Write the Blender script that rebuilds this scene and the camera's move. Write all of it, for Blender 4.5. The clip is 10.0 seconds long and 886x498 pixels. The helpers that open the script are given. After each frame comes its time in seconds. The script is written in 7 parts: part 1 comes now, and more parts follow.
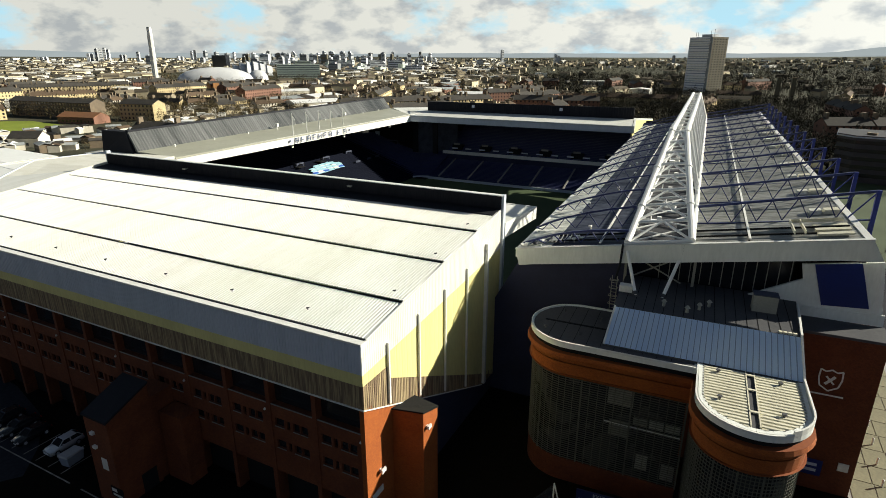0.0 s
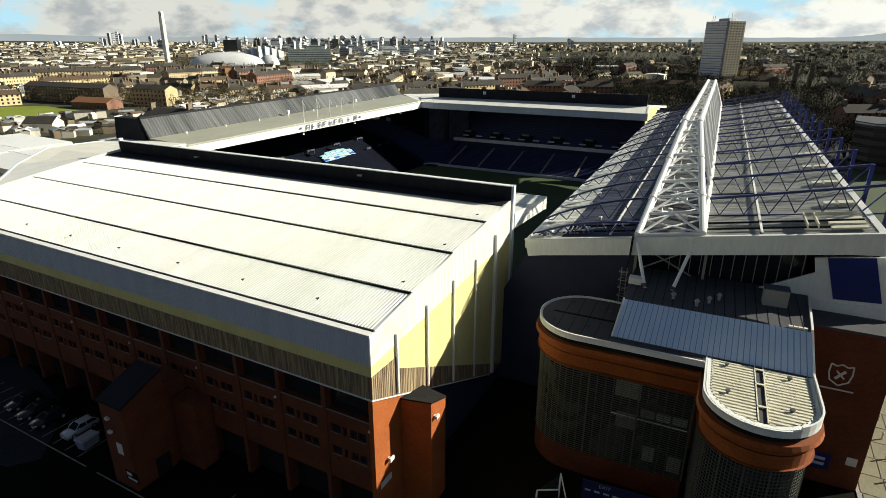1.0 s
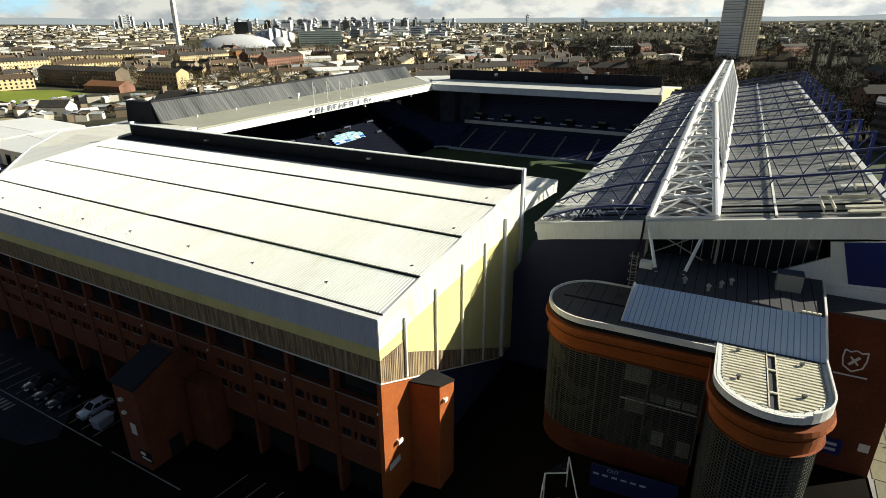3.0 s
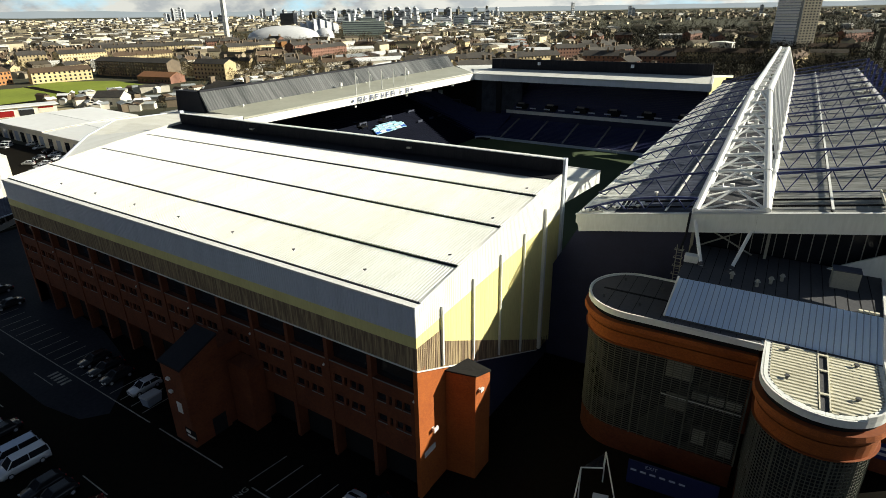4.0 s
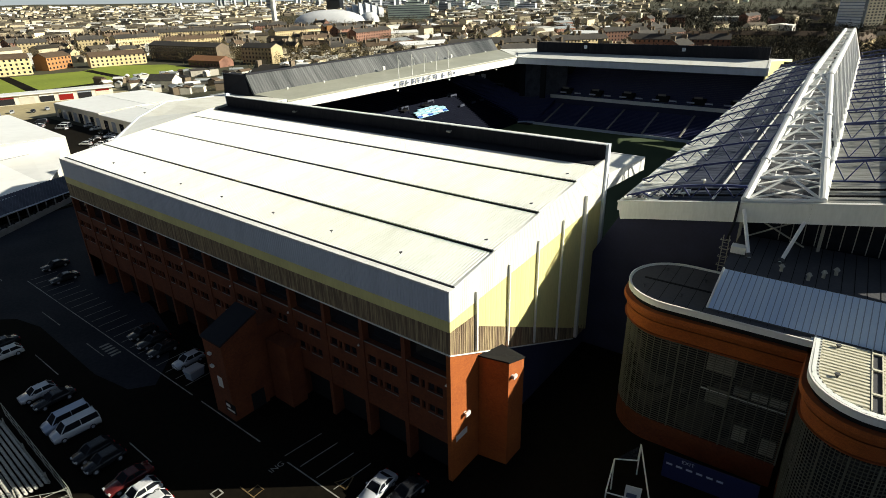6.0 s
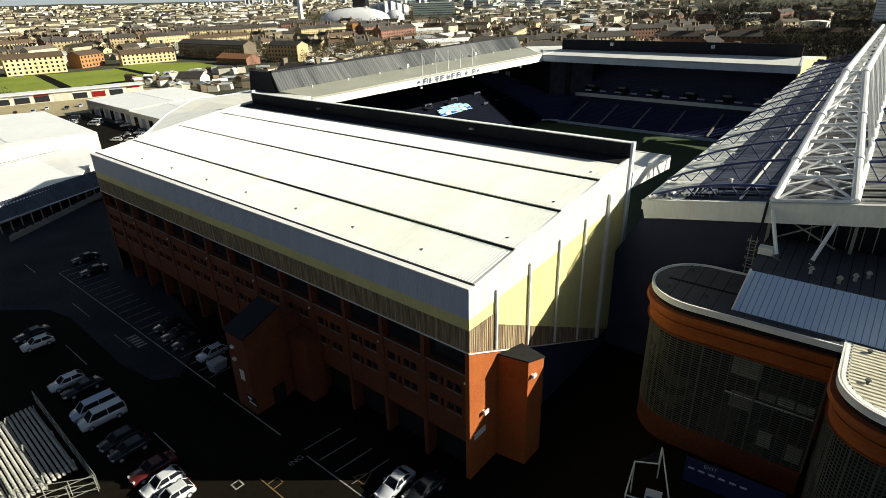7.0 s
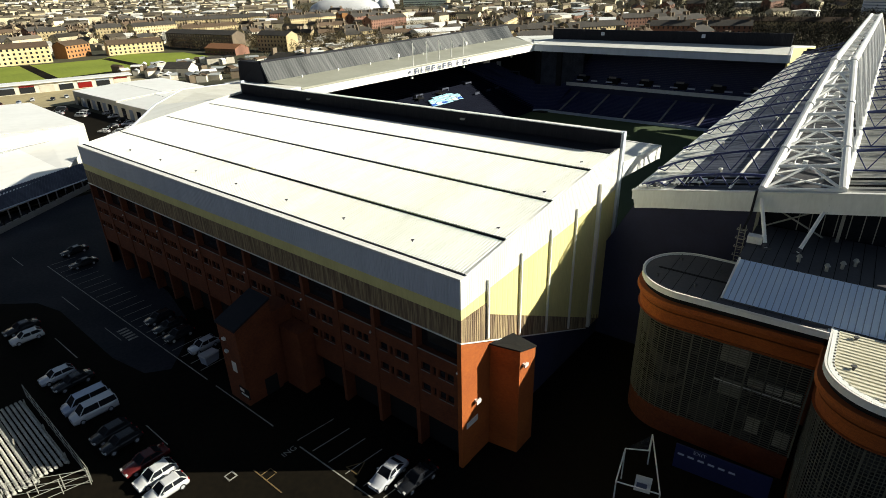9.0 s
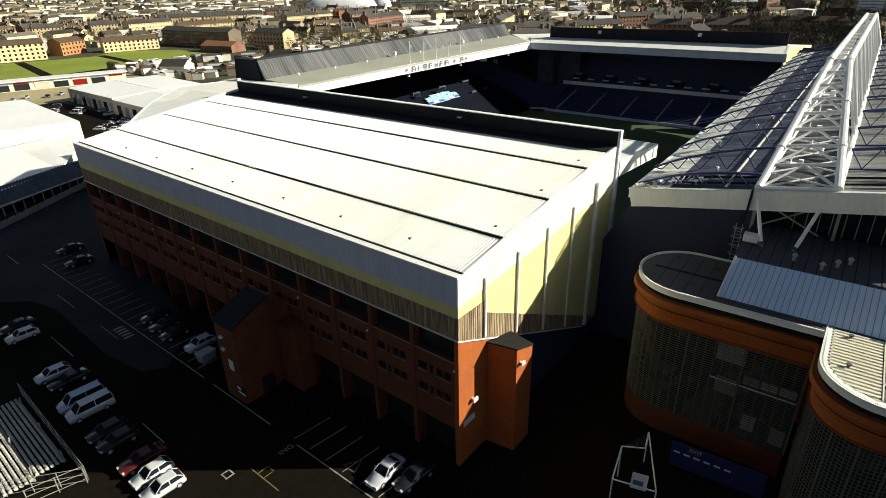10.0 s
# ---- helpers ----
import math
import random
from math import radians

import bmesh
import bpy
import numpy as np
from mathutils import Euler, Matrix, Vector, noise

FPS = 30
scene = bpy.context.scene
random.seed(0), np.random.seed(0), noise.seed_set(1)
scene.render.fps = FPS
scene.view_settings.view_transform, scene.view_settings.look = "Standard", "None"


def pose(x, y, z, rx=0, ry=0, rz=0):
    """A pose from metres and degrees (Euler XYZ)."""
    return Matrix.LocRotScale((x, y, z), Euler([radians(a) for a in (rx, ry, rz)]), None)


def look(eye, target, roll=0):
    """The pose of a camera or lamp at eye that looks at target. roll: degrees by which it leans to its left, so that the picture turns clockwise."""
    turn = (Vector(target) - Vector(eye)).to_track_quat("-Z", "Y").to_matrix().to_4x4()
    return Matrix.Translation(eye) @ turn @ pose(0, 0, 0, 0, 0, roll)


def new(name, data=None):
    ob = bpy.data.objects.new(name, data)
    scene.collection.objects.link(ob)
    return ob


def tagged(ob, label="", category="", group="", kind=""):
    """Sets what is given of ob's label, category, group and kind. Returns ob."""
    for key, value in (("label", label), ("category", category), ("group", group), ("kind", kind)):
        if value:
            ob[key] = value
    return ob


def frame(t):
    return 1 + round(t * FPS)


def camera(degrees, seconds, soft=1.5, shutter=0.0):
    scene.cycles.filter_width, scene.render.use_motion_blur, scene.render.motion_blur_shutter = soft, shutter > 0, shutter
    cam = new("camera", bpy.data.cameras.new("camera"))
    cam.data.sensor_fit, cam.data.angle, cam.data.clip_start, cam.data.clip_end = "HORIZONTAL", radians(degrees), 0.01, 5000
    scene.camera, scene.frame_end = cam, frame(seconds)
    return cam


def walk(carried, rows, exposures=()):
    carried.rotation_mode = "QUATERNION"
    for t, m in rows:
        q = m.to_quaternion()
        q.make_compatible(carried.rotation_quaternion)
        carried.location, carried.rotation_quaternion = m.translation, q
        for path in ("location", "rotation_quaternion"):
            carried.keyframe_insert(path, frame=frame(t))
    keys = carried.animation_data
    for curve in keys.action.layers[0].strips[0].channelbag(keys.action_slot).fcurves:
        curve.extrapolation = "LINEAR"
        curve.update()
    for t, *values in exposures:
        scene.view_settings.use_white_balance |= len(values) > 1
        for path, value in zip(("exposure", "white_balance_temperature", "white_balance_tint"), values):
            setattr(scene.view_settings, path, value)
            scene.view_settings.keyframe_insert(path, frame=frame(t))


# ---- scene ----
cam = camera(76.2, 10.0, soft=0.65)
PATH = [
    (0, (25.959, -35.63, 45.552), (25.104, -33.939, 44.912), 0.1),
    (0.5, (25.991, -35.555, 45.905), (25.127, -33.879, 45.239), 0.1),
    (1, (26.067, -35.477, 46.112), (25.186, -33.817, 45.425), 0.1),
    (1.5, (26.139, -35.367, 46.231), (25.257, -33.716, 45.528), 0.0),
    (2, (26.203, -35.315, 46.246), (25.315, -33.677, 45.52), -0.1),
    (3.5, (26.151, -35.019, 45.922), (25.208, -33.425, 45.168), -0.5),
    (4, (26.17, -34.957, 45.847), (25.152, -33.418, 45.077), -0.9),
    (4.5, (26.201, -34.745, 45.736), (25.142, -33.235, 44.964), -1.2),
    (5, (26.262, -34.622, 45.633), (25.187, -33.13, 44.847), -1.2),
    (5.5, (26.294, -34.582, 45.581), (25.206, -33.109, 44.777), -1.2),
    (7, (26.388, -34.336, 45.434), (25.206, -32.946, 44.616), -1.6),
    (7.5, (26.44, -34.352, 45.4), (25.272, -32.954, 44.574), -1.5),
    (8, (26.453, -34.307, 45.419), (25.295, -32.905, 44.586), -1.5),
    (8.5, (26.465, -34.312, 45.44), (25.309, -32.912, 44.602), -1.5),
    (9, (26.477, -34.329, 45.408), (25.324, -32.932, 44.56), -1.6),
    (9.5, (26.477, -34.358, 45.435), (25.329, -32.958, 44.586), -1.5),
    (10, (26.456, -34.384, 45.437), (25.314, -32.982, 44.583), -1.4),
]
walk(cam, [(t, look(eye, target, roll)) for t, eye, target, roll in PATH], [(0, 0.78), (1.0, 0.80), (3.5, 0.87), (10.0, 0.92)])

# ---- light ----
SUN = Vector((0.785, 0.628, 0.470)).normalized()          # towards the sun
sun_data = bpy.data.lights.new("sun", "SUN")
sun_data.energy, sun_data.angle, sun_data.color = 4.9, radians(0.5), (1.0, 0.95, 0.79)
sun = new("sun", sun_data)
sun.matrix_world = look(SUN * 300, (0, 0, 0))


def build_world():
    world = bpy.data.worlds.new("sky")
    scene.world = world
    world.use_nodes = True
    nt = world.node_tree
    nt.nodes.clear()
    N, L = nt.nodes.new, nt.links.new
    out, bg = N("ShaderNodeOutputWorld"), N("ShaderNodeBackground")
    sky = N("ShaderNodeTexSky")
    sky.sky_type, sky.sun_disc = "NISHITA", False
    sky.sun_elevation, sky.sun_rotation = math.asin(SUN.z), math.atan2(SUN.x, SUN.y)
    sky.air_density, sky.dust_density, sky.ozone_density = 0.18, 0.05, 1.2
    co, mp, nz = N("ShaderNodeTexCoord"), N("ShaderNodeMapping"), N("ShaderNodeTexNoise")
    mp.inputs["Scale"].default_value = (1.0, 1.0, 2.0)
    nz.inputs["Scale"].default_value, nz.inputs["Detail"].default_value = 7.5, 10
    nz.inputs["Roughness"].default_value = 0.58
    cov, tone = N("ShaderNodeValToRGB"), N("ShaderNodeValToRGB")
    cov.color_ramp.elements[0].position, cov.color_ramp.elements[1].position = 0.35, 0.47
    tone.color_ramp.elements[0].position, tone.color_ramp.elements[1].position = 0.38, 0.54
    tone.color_ramp.elements[0].color = (5.7, 6.1, 6.2, 1)
    tone.color_ramp.elements[1].color = (9.5, 9.55, 8.7, 1)
    nz2 = N("ShaderNodeTexNoise")
    nz2.inputs["Scale"].default_value, nz2.inputs["Detail"].default_value = 16.0, 12
    nz2.inputs["Roughness"].default_value = 0.56
    mix = N("ShaderNodeMix")
    mix.data_type = "RGBA"
    sep = N("ShaderNodeSeparateXYZ")
    L(co.outputs["Generated"], sep.inputs[0])
    L(co.outputs["Generated"], mp.inputs[0])
    L(mp.outputs[0], nz.inputs["Vector"])
    L(mp.outputs[0], nz2.inputs["Vector"])
    L(nz.outputs[0], cov.inputs[0])
    L(nz2.outputs[0], tone.inputs[0])
    low, mul = N("ShaderNodeMapRange"), N("ShaderNodeMath")
    L(sep.outputs[2], low.inputs[0])
    for i, v in ((1, 0.09), (2, 0.34), (3, 1.0), (4, 0.06)):
        low.inputs[i].default_value = v
    mul.operation = "MULTIPLY"
    L(cov.outputs[0], mul.inputs[0])
    L(low.outputs[0], mul.inputs[1])
    L(mul.outputs[0], mix.inputs[0])
    # added dimming of clouds behind the viewpoint, deepens shade on faces towards it
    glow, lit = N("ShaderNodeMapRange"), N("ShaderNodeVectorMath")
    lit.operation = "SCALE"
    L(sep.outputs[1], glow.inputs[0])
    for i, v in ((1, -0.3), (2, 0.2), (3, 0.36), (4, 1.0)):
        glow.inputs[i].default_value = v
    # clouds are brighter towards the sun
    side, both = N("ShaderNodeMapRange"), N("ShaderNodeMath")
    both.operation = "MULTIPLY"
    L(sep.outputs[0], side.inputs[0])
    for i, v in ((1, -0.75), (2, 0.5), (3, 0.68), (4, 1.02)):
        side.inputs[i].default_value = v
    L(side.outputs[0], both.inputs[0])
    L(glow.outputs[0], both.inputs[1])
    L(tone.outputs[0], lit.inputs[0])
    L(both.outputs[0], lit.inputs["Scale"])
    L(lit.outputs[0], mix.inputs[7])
    # thin bright haze between the low clouds
    gap, thin, air = N("ShaderNodeMath"), N("ShaderNodeVectorMath"), N("ShaderNodeMix")
    gap.operation, thin.operation, air.data_type = "MULTIPLY", "SCALE", "RGBA"
    gap.inputs[1].default_value = 0.85
    thin.inputs[0].default_value = (4.9, 7.9, 8.9)
    L(low.outputs[0], gap.inputs[0])
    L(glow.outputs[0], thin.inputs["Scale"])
    L(gap.outputs[0], air.inputs[0])
    L(sky.outputs[0], air.inputs[6])
    L(thin.outputs[0], air.inputs[7])
    L(air.outputs[2], mix.inputs[6])
    L(mix.outputs[2], bg.inputs[0])
    bg.inputs[1].default_value = 0.065
    L(bg.outputs[0], out.inputs[0])


build_world()


# ---- materials ----
def mat(name, a, b=None, rough=0.6, metal=0.0, s1=0.25, s2=6.0, stretch=(1, 1, 1), bump=0.0, bump_scale=20.0, rand=0.0,
        spec=0.5, lo=0.35, hi=0.65, island=0.0):
    """A painted, weathered or grained surface: two noises mix colour a into b, and vary the gloss."""
    m = bpy.data.materials.new(name)
    m.use_nodes = True
    nt = m.node_tree
    N, L = nt.nodes.new, nt.links.new
    bs = nt.nodes["Principled BSDF"]
    b = b or tuple(c * 0.75 for c in a)
    co, mp = N("ShaderNodeTexCoord"), N("ShaderNodeMapping")
    mp.inputs["Scale"].default_value = stretch
    L(co.outputs["Object"], mp.inputs[0])
    n1, n2, mx = N("ShaderNodeTexNoise"), N("ShaderNodeTexNoise"), N("ShaderNodeMath")
    n1.inputs["Scale"].default_value, n1.inputs["Detail"].default_value = s1, 6
    n2.inputs["Scale"].default_value, n2.inputs["Detail"].default_value = s2, 4
    L(mp.outputs[0], n1.inputs["Vector"])
    L(mp.outputs[0], n2.inputs["Vector"])
    mx.operation = "MULTIPLY_ADD"
    L(n2.outputs[0], mx.inputs[0])
    mx.inputs[1].default_value = 0.45
    half = N("ShaderNodeMath")
    half.operation = "MULTIPLY"
    half.inputs[1].default_value = 0.55
    L(n1.outputs[0], half.inputs[0])
    L(half.outputs[0], mx.inputs[2])
    rp = N("ShaderNodeValToRGB")
    rp.color_ramp.elements[0].position, rp.color_ramp.elements[1].position = lo, hi
    rp.color_ramp.elements[0].color, rp.color_ramp.elements[1].color = (*a, 1), (*b, 1)
    L(mx.outputs[0], rp.inputs[0])
    col = rp.outputs[0]
    if rand or island:
        src = N("ShaderNodeObjectInfo").outputs["Random"] if rand else N("ShaderNodeNewGeometry").outputs["Random Per Island"]
        amount = rand or island
        mr, hs = N("ShaderNodeMapRange"), N("ShaderNodeHueSaturation")
        mr.inputs[3].default_value, mr.inputs[4].default_value = 1 - amount, 1 + amount
        L(src, mr.inputs[0])
        L(mr.outputs[0], hs.inputs["Value"])
        L(col, hs.inputs["Color"])
        col = hs.outputs[0]
    L(col, bs.inputs["Base Color"])
    rr = N("ShaderNodeMapRange")
    rr.inputs[3].default_value, rr.inputs[4].default_value = max(rough - 0.1, 0.02), min(rough + 0.12, 1)
    L(n1.outputs[0], rr.inputs[0])
    L(rr.outputs[0], bs.inputs["Roughness"])
    bs.inputs["Metallic"].default_value = metal
    bs.inputs["Specular IOR Level"].default_value = spec
    if bump:
        nb, bp = N("ShaderNodeTexNoise"), N("ShaderNodeBump")
        nb.inputs["Scale"].default_value, nb.inputs["Detail"].default_value = bump_scale, 4
        L(mp.outputs[0], nb.inputs["Vector"])
        bp.inputs["Strength"].default_value = bump
        bp.inputs["Distance"].default_value = 0.02
        L(nb.outputs[0], bp.inputs["Height"])
        L(bp.outputs[0], bs.inputs["Normal"])
    return m


def brick_mat(name, a, b, mortar, scale=1.0):
    m = mat(name, a, b, rough=0.85, s1=0.35, s2=3.0, bump=0.2)
    nt = m.node_tree
    N, L = nt.nodes.new, nt.links.new
    bs = nt.nodes["Principled BSDF"]
    old = bs.inputs["Base Color"].links[0].from_socket
    co, sep, add, com = N("ShaderNodeTexCoord"), N("ShaderNodeSeparateXYZ"), N("ShaderNodeMath"), N("ShaderNodeCombineXYZ")
    L(co.outputs["Object"], sep.inputs[0])
    L(sep.outputs[0], add.inputs[0])
    L(sep.outputs[1], add.inputs[1])
    L(add.outputs[0], com.inputs[0])
    L(sep.outputs[2], com.inputs[1])
    bk = N("ShaderNodeTexBrick")
    bk.inputs["Scale"].default_value = scale
    bk.inputs["Brick Width"].default_value, bk.inputs["Row Height"].default_value = 0.225, 0.075
    bk.inputs["Mortar Size"].default_value = 0.008
    bk.inputs["Color1"].default_value, bk.inputs["Color2"].default_value = (1, 1, 1, 1), (0.78, 0.74, 0.72, 1)
    bk.inputs["Mortar"].default_value = (*mortar, 1)
    L(com.outputs[0], bk.inputs["Vector"])
    mx = N("ShaderNodeMix")
    mx.data_type, mx.blend_type = "RGBA", "MULTIPLY"
    mx.inputs[0].default_value = 1.0
    L(old, mx.inputs[6])
    L(bk.outputs[0], mx.inputs[7])
    L(mx.outputs[2], bs.inputs["Base Color"])
    return m


M = dict(
    roof_white=mat("white_roof_sheet", (0.72, 0.725, 0.69), (0.57, 0.57, 0.515), rough=0.5, s1=0.12, s2=1.2, stretch=(2.5, 0.35, 1), lo=0.42, hi=0.74, spec=0.6),
    clad_grey=mat("pale_grey_cladding", (0.60, 0.65, 0.74), (0.50, 0.55, 0.63), rough=0.4, s1=0.2, s2=3, stretch=(3, 3, 0.3)),
    clad_white=mat("white_cladding", (0.80, 0.79, 0.72), (0.66, 0.64, 0.55), rough=0.5, s1=0.25, s2=3, stretch=(1, 2.5, 0.25)),
    clad_yellow=mat("pale_yellow_cladding", (0.78, 0.72, 0.31), (0.64, 0.585, 0.25), rough=0.55, s1=0.2, s2=3, stretch=(1.5, 1.5, 0.3)),
    clad_brown=mat("rust_stained_cladding", (0.46, 0.36, 0.20), (0.16, 0.11, 0.07), rough=0.7, s1=1.2, s2=5, stretch=(2, 2, 0.10), lo=0.36, hi=0.56),
    trim_white=mat("white_painted_metal", (0.80, 0.80, 0.77), (0.66, 0.66, 0.62), rough=0.4, s1=0.8, s2=6),
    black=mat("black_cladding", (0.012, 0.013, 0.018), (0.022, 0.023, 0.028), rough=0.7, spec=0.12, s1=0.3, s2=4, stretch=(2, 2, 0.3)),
    screen_metal=mat("dark_ribbed_metal", (0.06, 0.065, 0.066), (0.27, 0.275, 0.27), rough=0.36, metal=0.4, s1=0.05, s2=0.9, stretch=(0.06, 1.0, 0.06), lo=0.36, hi=0.66),
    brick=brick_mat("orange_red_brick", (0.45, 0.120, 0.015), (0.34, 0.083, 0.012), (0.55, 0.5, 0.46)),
    # darker copy of the brick, with the unlit faces' shade in its colour
    brick_shaded=brick_mat("shaded_red_brick", (0.20, 0.052, 0.013), (0.12, 0.030, 0.009), (0.55, 0.5, 0.46)),
    brick_orange=brick_mat("orange_brick", (0.42, 0.110, 0.012), (0.30, 0.074, 0.010), (0.6, 0.55, 0.5)),
    glass=mat("dark_window_glass", (0.012, 0.014, 0.018), (0.02, 0.022, 0.028), rough=0.14, s1=0.2, s2=2),
    glass_block=mat("tower_glazing", (0.022, 0.025, 0.03), (0.045, 0.048, 0.052), rough=0.25, s1=0.3, s2=3, rand=0.35),
    mesh_grey=mat("grey_lattice_paint", (0.34, 0.34, 0.29), (0.26, 0.26, 0.23), rough=0.5),
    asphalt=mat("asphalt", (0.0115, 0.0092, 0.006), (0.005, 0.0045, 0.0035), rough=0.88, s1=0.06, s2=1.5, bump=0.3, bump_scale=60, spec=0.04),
    road=mat("road_asphalt", (0.032, 0.035, 0.045), (0.014, 0.016, 0.022), rough=0.8, s1=0.07, s2=2, bump=0.3, bump_scale=50, spec=0.08),
    paving=mat("pale_paving", (0.20, 0.185, 0.105), (0.12, 0.115, 0.07), rough=0.8, s1=0.2, s2=3),
    line=mat("worn_road_paint", (0.40, 0.39, 0.35), (0.10, 0.10, 0.09), rough=0.8, s1=0.8, s2=8),
    grass=mat("pitch_grass", (0.036, 0.062, 0.016), (0.026, 0.045, 0.012), rough=0.9, s1=0.08, s2=2),
    field=mat("field_grass", (0.24, 0.29, 0.045), (0.16, 0.20, 0.035), rough=0.9, spec=0.1, s1=0.03, s2=0.4),
    land=mat("far_land", (0.085, 0.08, 0.05), (0.042, 0.044, 0.032), rough=0.95, spec=0.1, s1=0.006, s2=0.05),
    seats=mat("blue_seats", (0.014, 0.022, 0.095), (0.010, 0.016, 0.07), rough=0.5, s1=0.15, s2=3),
    concrete=mat("concrete", (0.30, 0.29, 0.27), (0.2, 0.195, 0.18), rough=0.85, s1=0.3, s2=4),
    steel_white=mat("white_steel", (0.88, 0.88, 0.86), (0.80, 0.80, 0.77), rough=0.38, s1=0.5, s2=4),
    steel_blue=mat("blue_steel", (0.022, 0.036, 0.15), (0.018, 0.028, 0.10), rough=0.4, s1=0.5, s2=4),
    steel_royal=mat("royal_blue_steel", (0.03, 0.05, 0.30), (0.022, 0.038, 0.22), rough=0.4, s1=0.5, s2=4),
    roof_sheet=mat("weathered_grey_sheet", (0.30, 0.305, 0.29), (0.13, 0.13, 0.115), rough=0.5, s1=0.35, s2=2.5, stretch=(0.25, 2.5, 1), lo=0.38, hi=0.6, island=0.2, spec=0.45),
    roof_clear=mat("translucent_sheet", (0.88, 0.88, 0.80), (0.36, 0.36, 0.31), rough=0.4, s1=0.8, s2=4, stretch=(0.5, 1.4, 1), lo=0.4, hi=0.62, island=0.18),
    roof_dark=mat("dark_felt_roof", (0.060, 0.062, 0.070), (0.085, 0.085, 0.09), rough=0.7, s1=0.3, s2=3, spec=0.15),
    roof_blue=mat("blue_grey_standing_seam", (0.56, 0.71, 0.93), (0.68, 0.80, 0.95), rough=0.32, metal=0.0, s1=0.3, s2=3, stretch=(3, 0.4, 1)),
    seam_blue=mat("seam_blue", (0.30, 0.39, 0.53), (0.22, 0.30, 0.42), rough=0.4),
    roof_cream=mat("cream_ribbed_roof", (0.72, 0.69, 0.55), (0.55, 0.52, 0.40), rough=0.5, s1=0.4, s2=4),
    fascia=mat("grey_green_fascia", (0.86, 0.88, 0.84), (0.72, 0.74, 0.70), rough=0.45, s1=0.25, s2=2.5, stretch=(1.5, 1.5, 0.4)),
    panel_blue=mat("royal_blue_panel", (0.008, 0.022, 0.16), (0.006, 0.018, 0.12), rough=0.35),
    roof_side=mat("grey_green_roof", (0.38, 0.38, 0.31), (0.31, 0.31, 0.25), rough=0.45, s1=0.1, s2=1),
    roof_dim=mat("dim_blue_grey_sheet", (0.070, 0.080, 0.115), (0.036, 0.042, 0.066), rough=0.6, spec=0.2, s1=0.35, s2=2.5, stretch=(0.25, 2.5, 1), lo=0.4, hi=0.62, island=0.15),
    # near-black copy of the blue seats: the side stand's shade painted in
    seats_shaded=mat("shaded_blue_seats", (0.0014, 0.0032, 0.012), (0.0011, 0.0024, 0.009), rough=0.8, s1=0.15, s2=3, spec=0.1),
    terrace=mat("dark_blue_steps", (0.026, 0.03, 0.075), (0.020, 0.024, 0.055), rough=0.8, s1=0.3, s2=4),
    lattice=mat("dim_lattice_paint", (0.13, 0.134, 0.105), (0.085, 0.09, 0.07), rough=0.5),
    pane=mat("lit_pane_tone", (0.44, 0.44, 0.37), (0.24, 0.25, 0.22), rough=0.3, s1=0.3, s2=2, rand=0.4),
    # near-black; on recess and interior walls it stands in for shade
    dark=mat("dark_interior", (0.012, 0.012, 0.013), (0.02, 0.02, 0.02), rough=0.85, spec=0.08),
    letters=mat("grey_blue_letter", (0.10, 0.12, 0.19), (0.08, 0.10, 0.16), rough=0.5),
)


# ---- mesh helpers ----
def lerp(a, b, t):
    return a + (b - a) * t


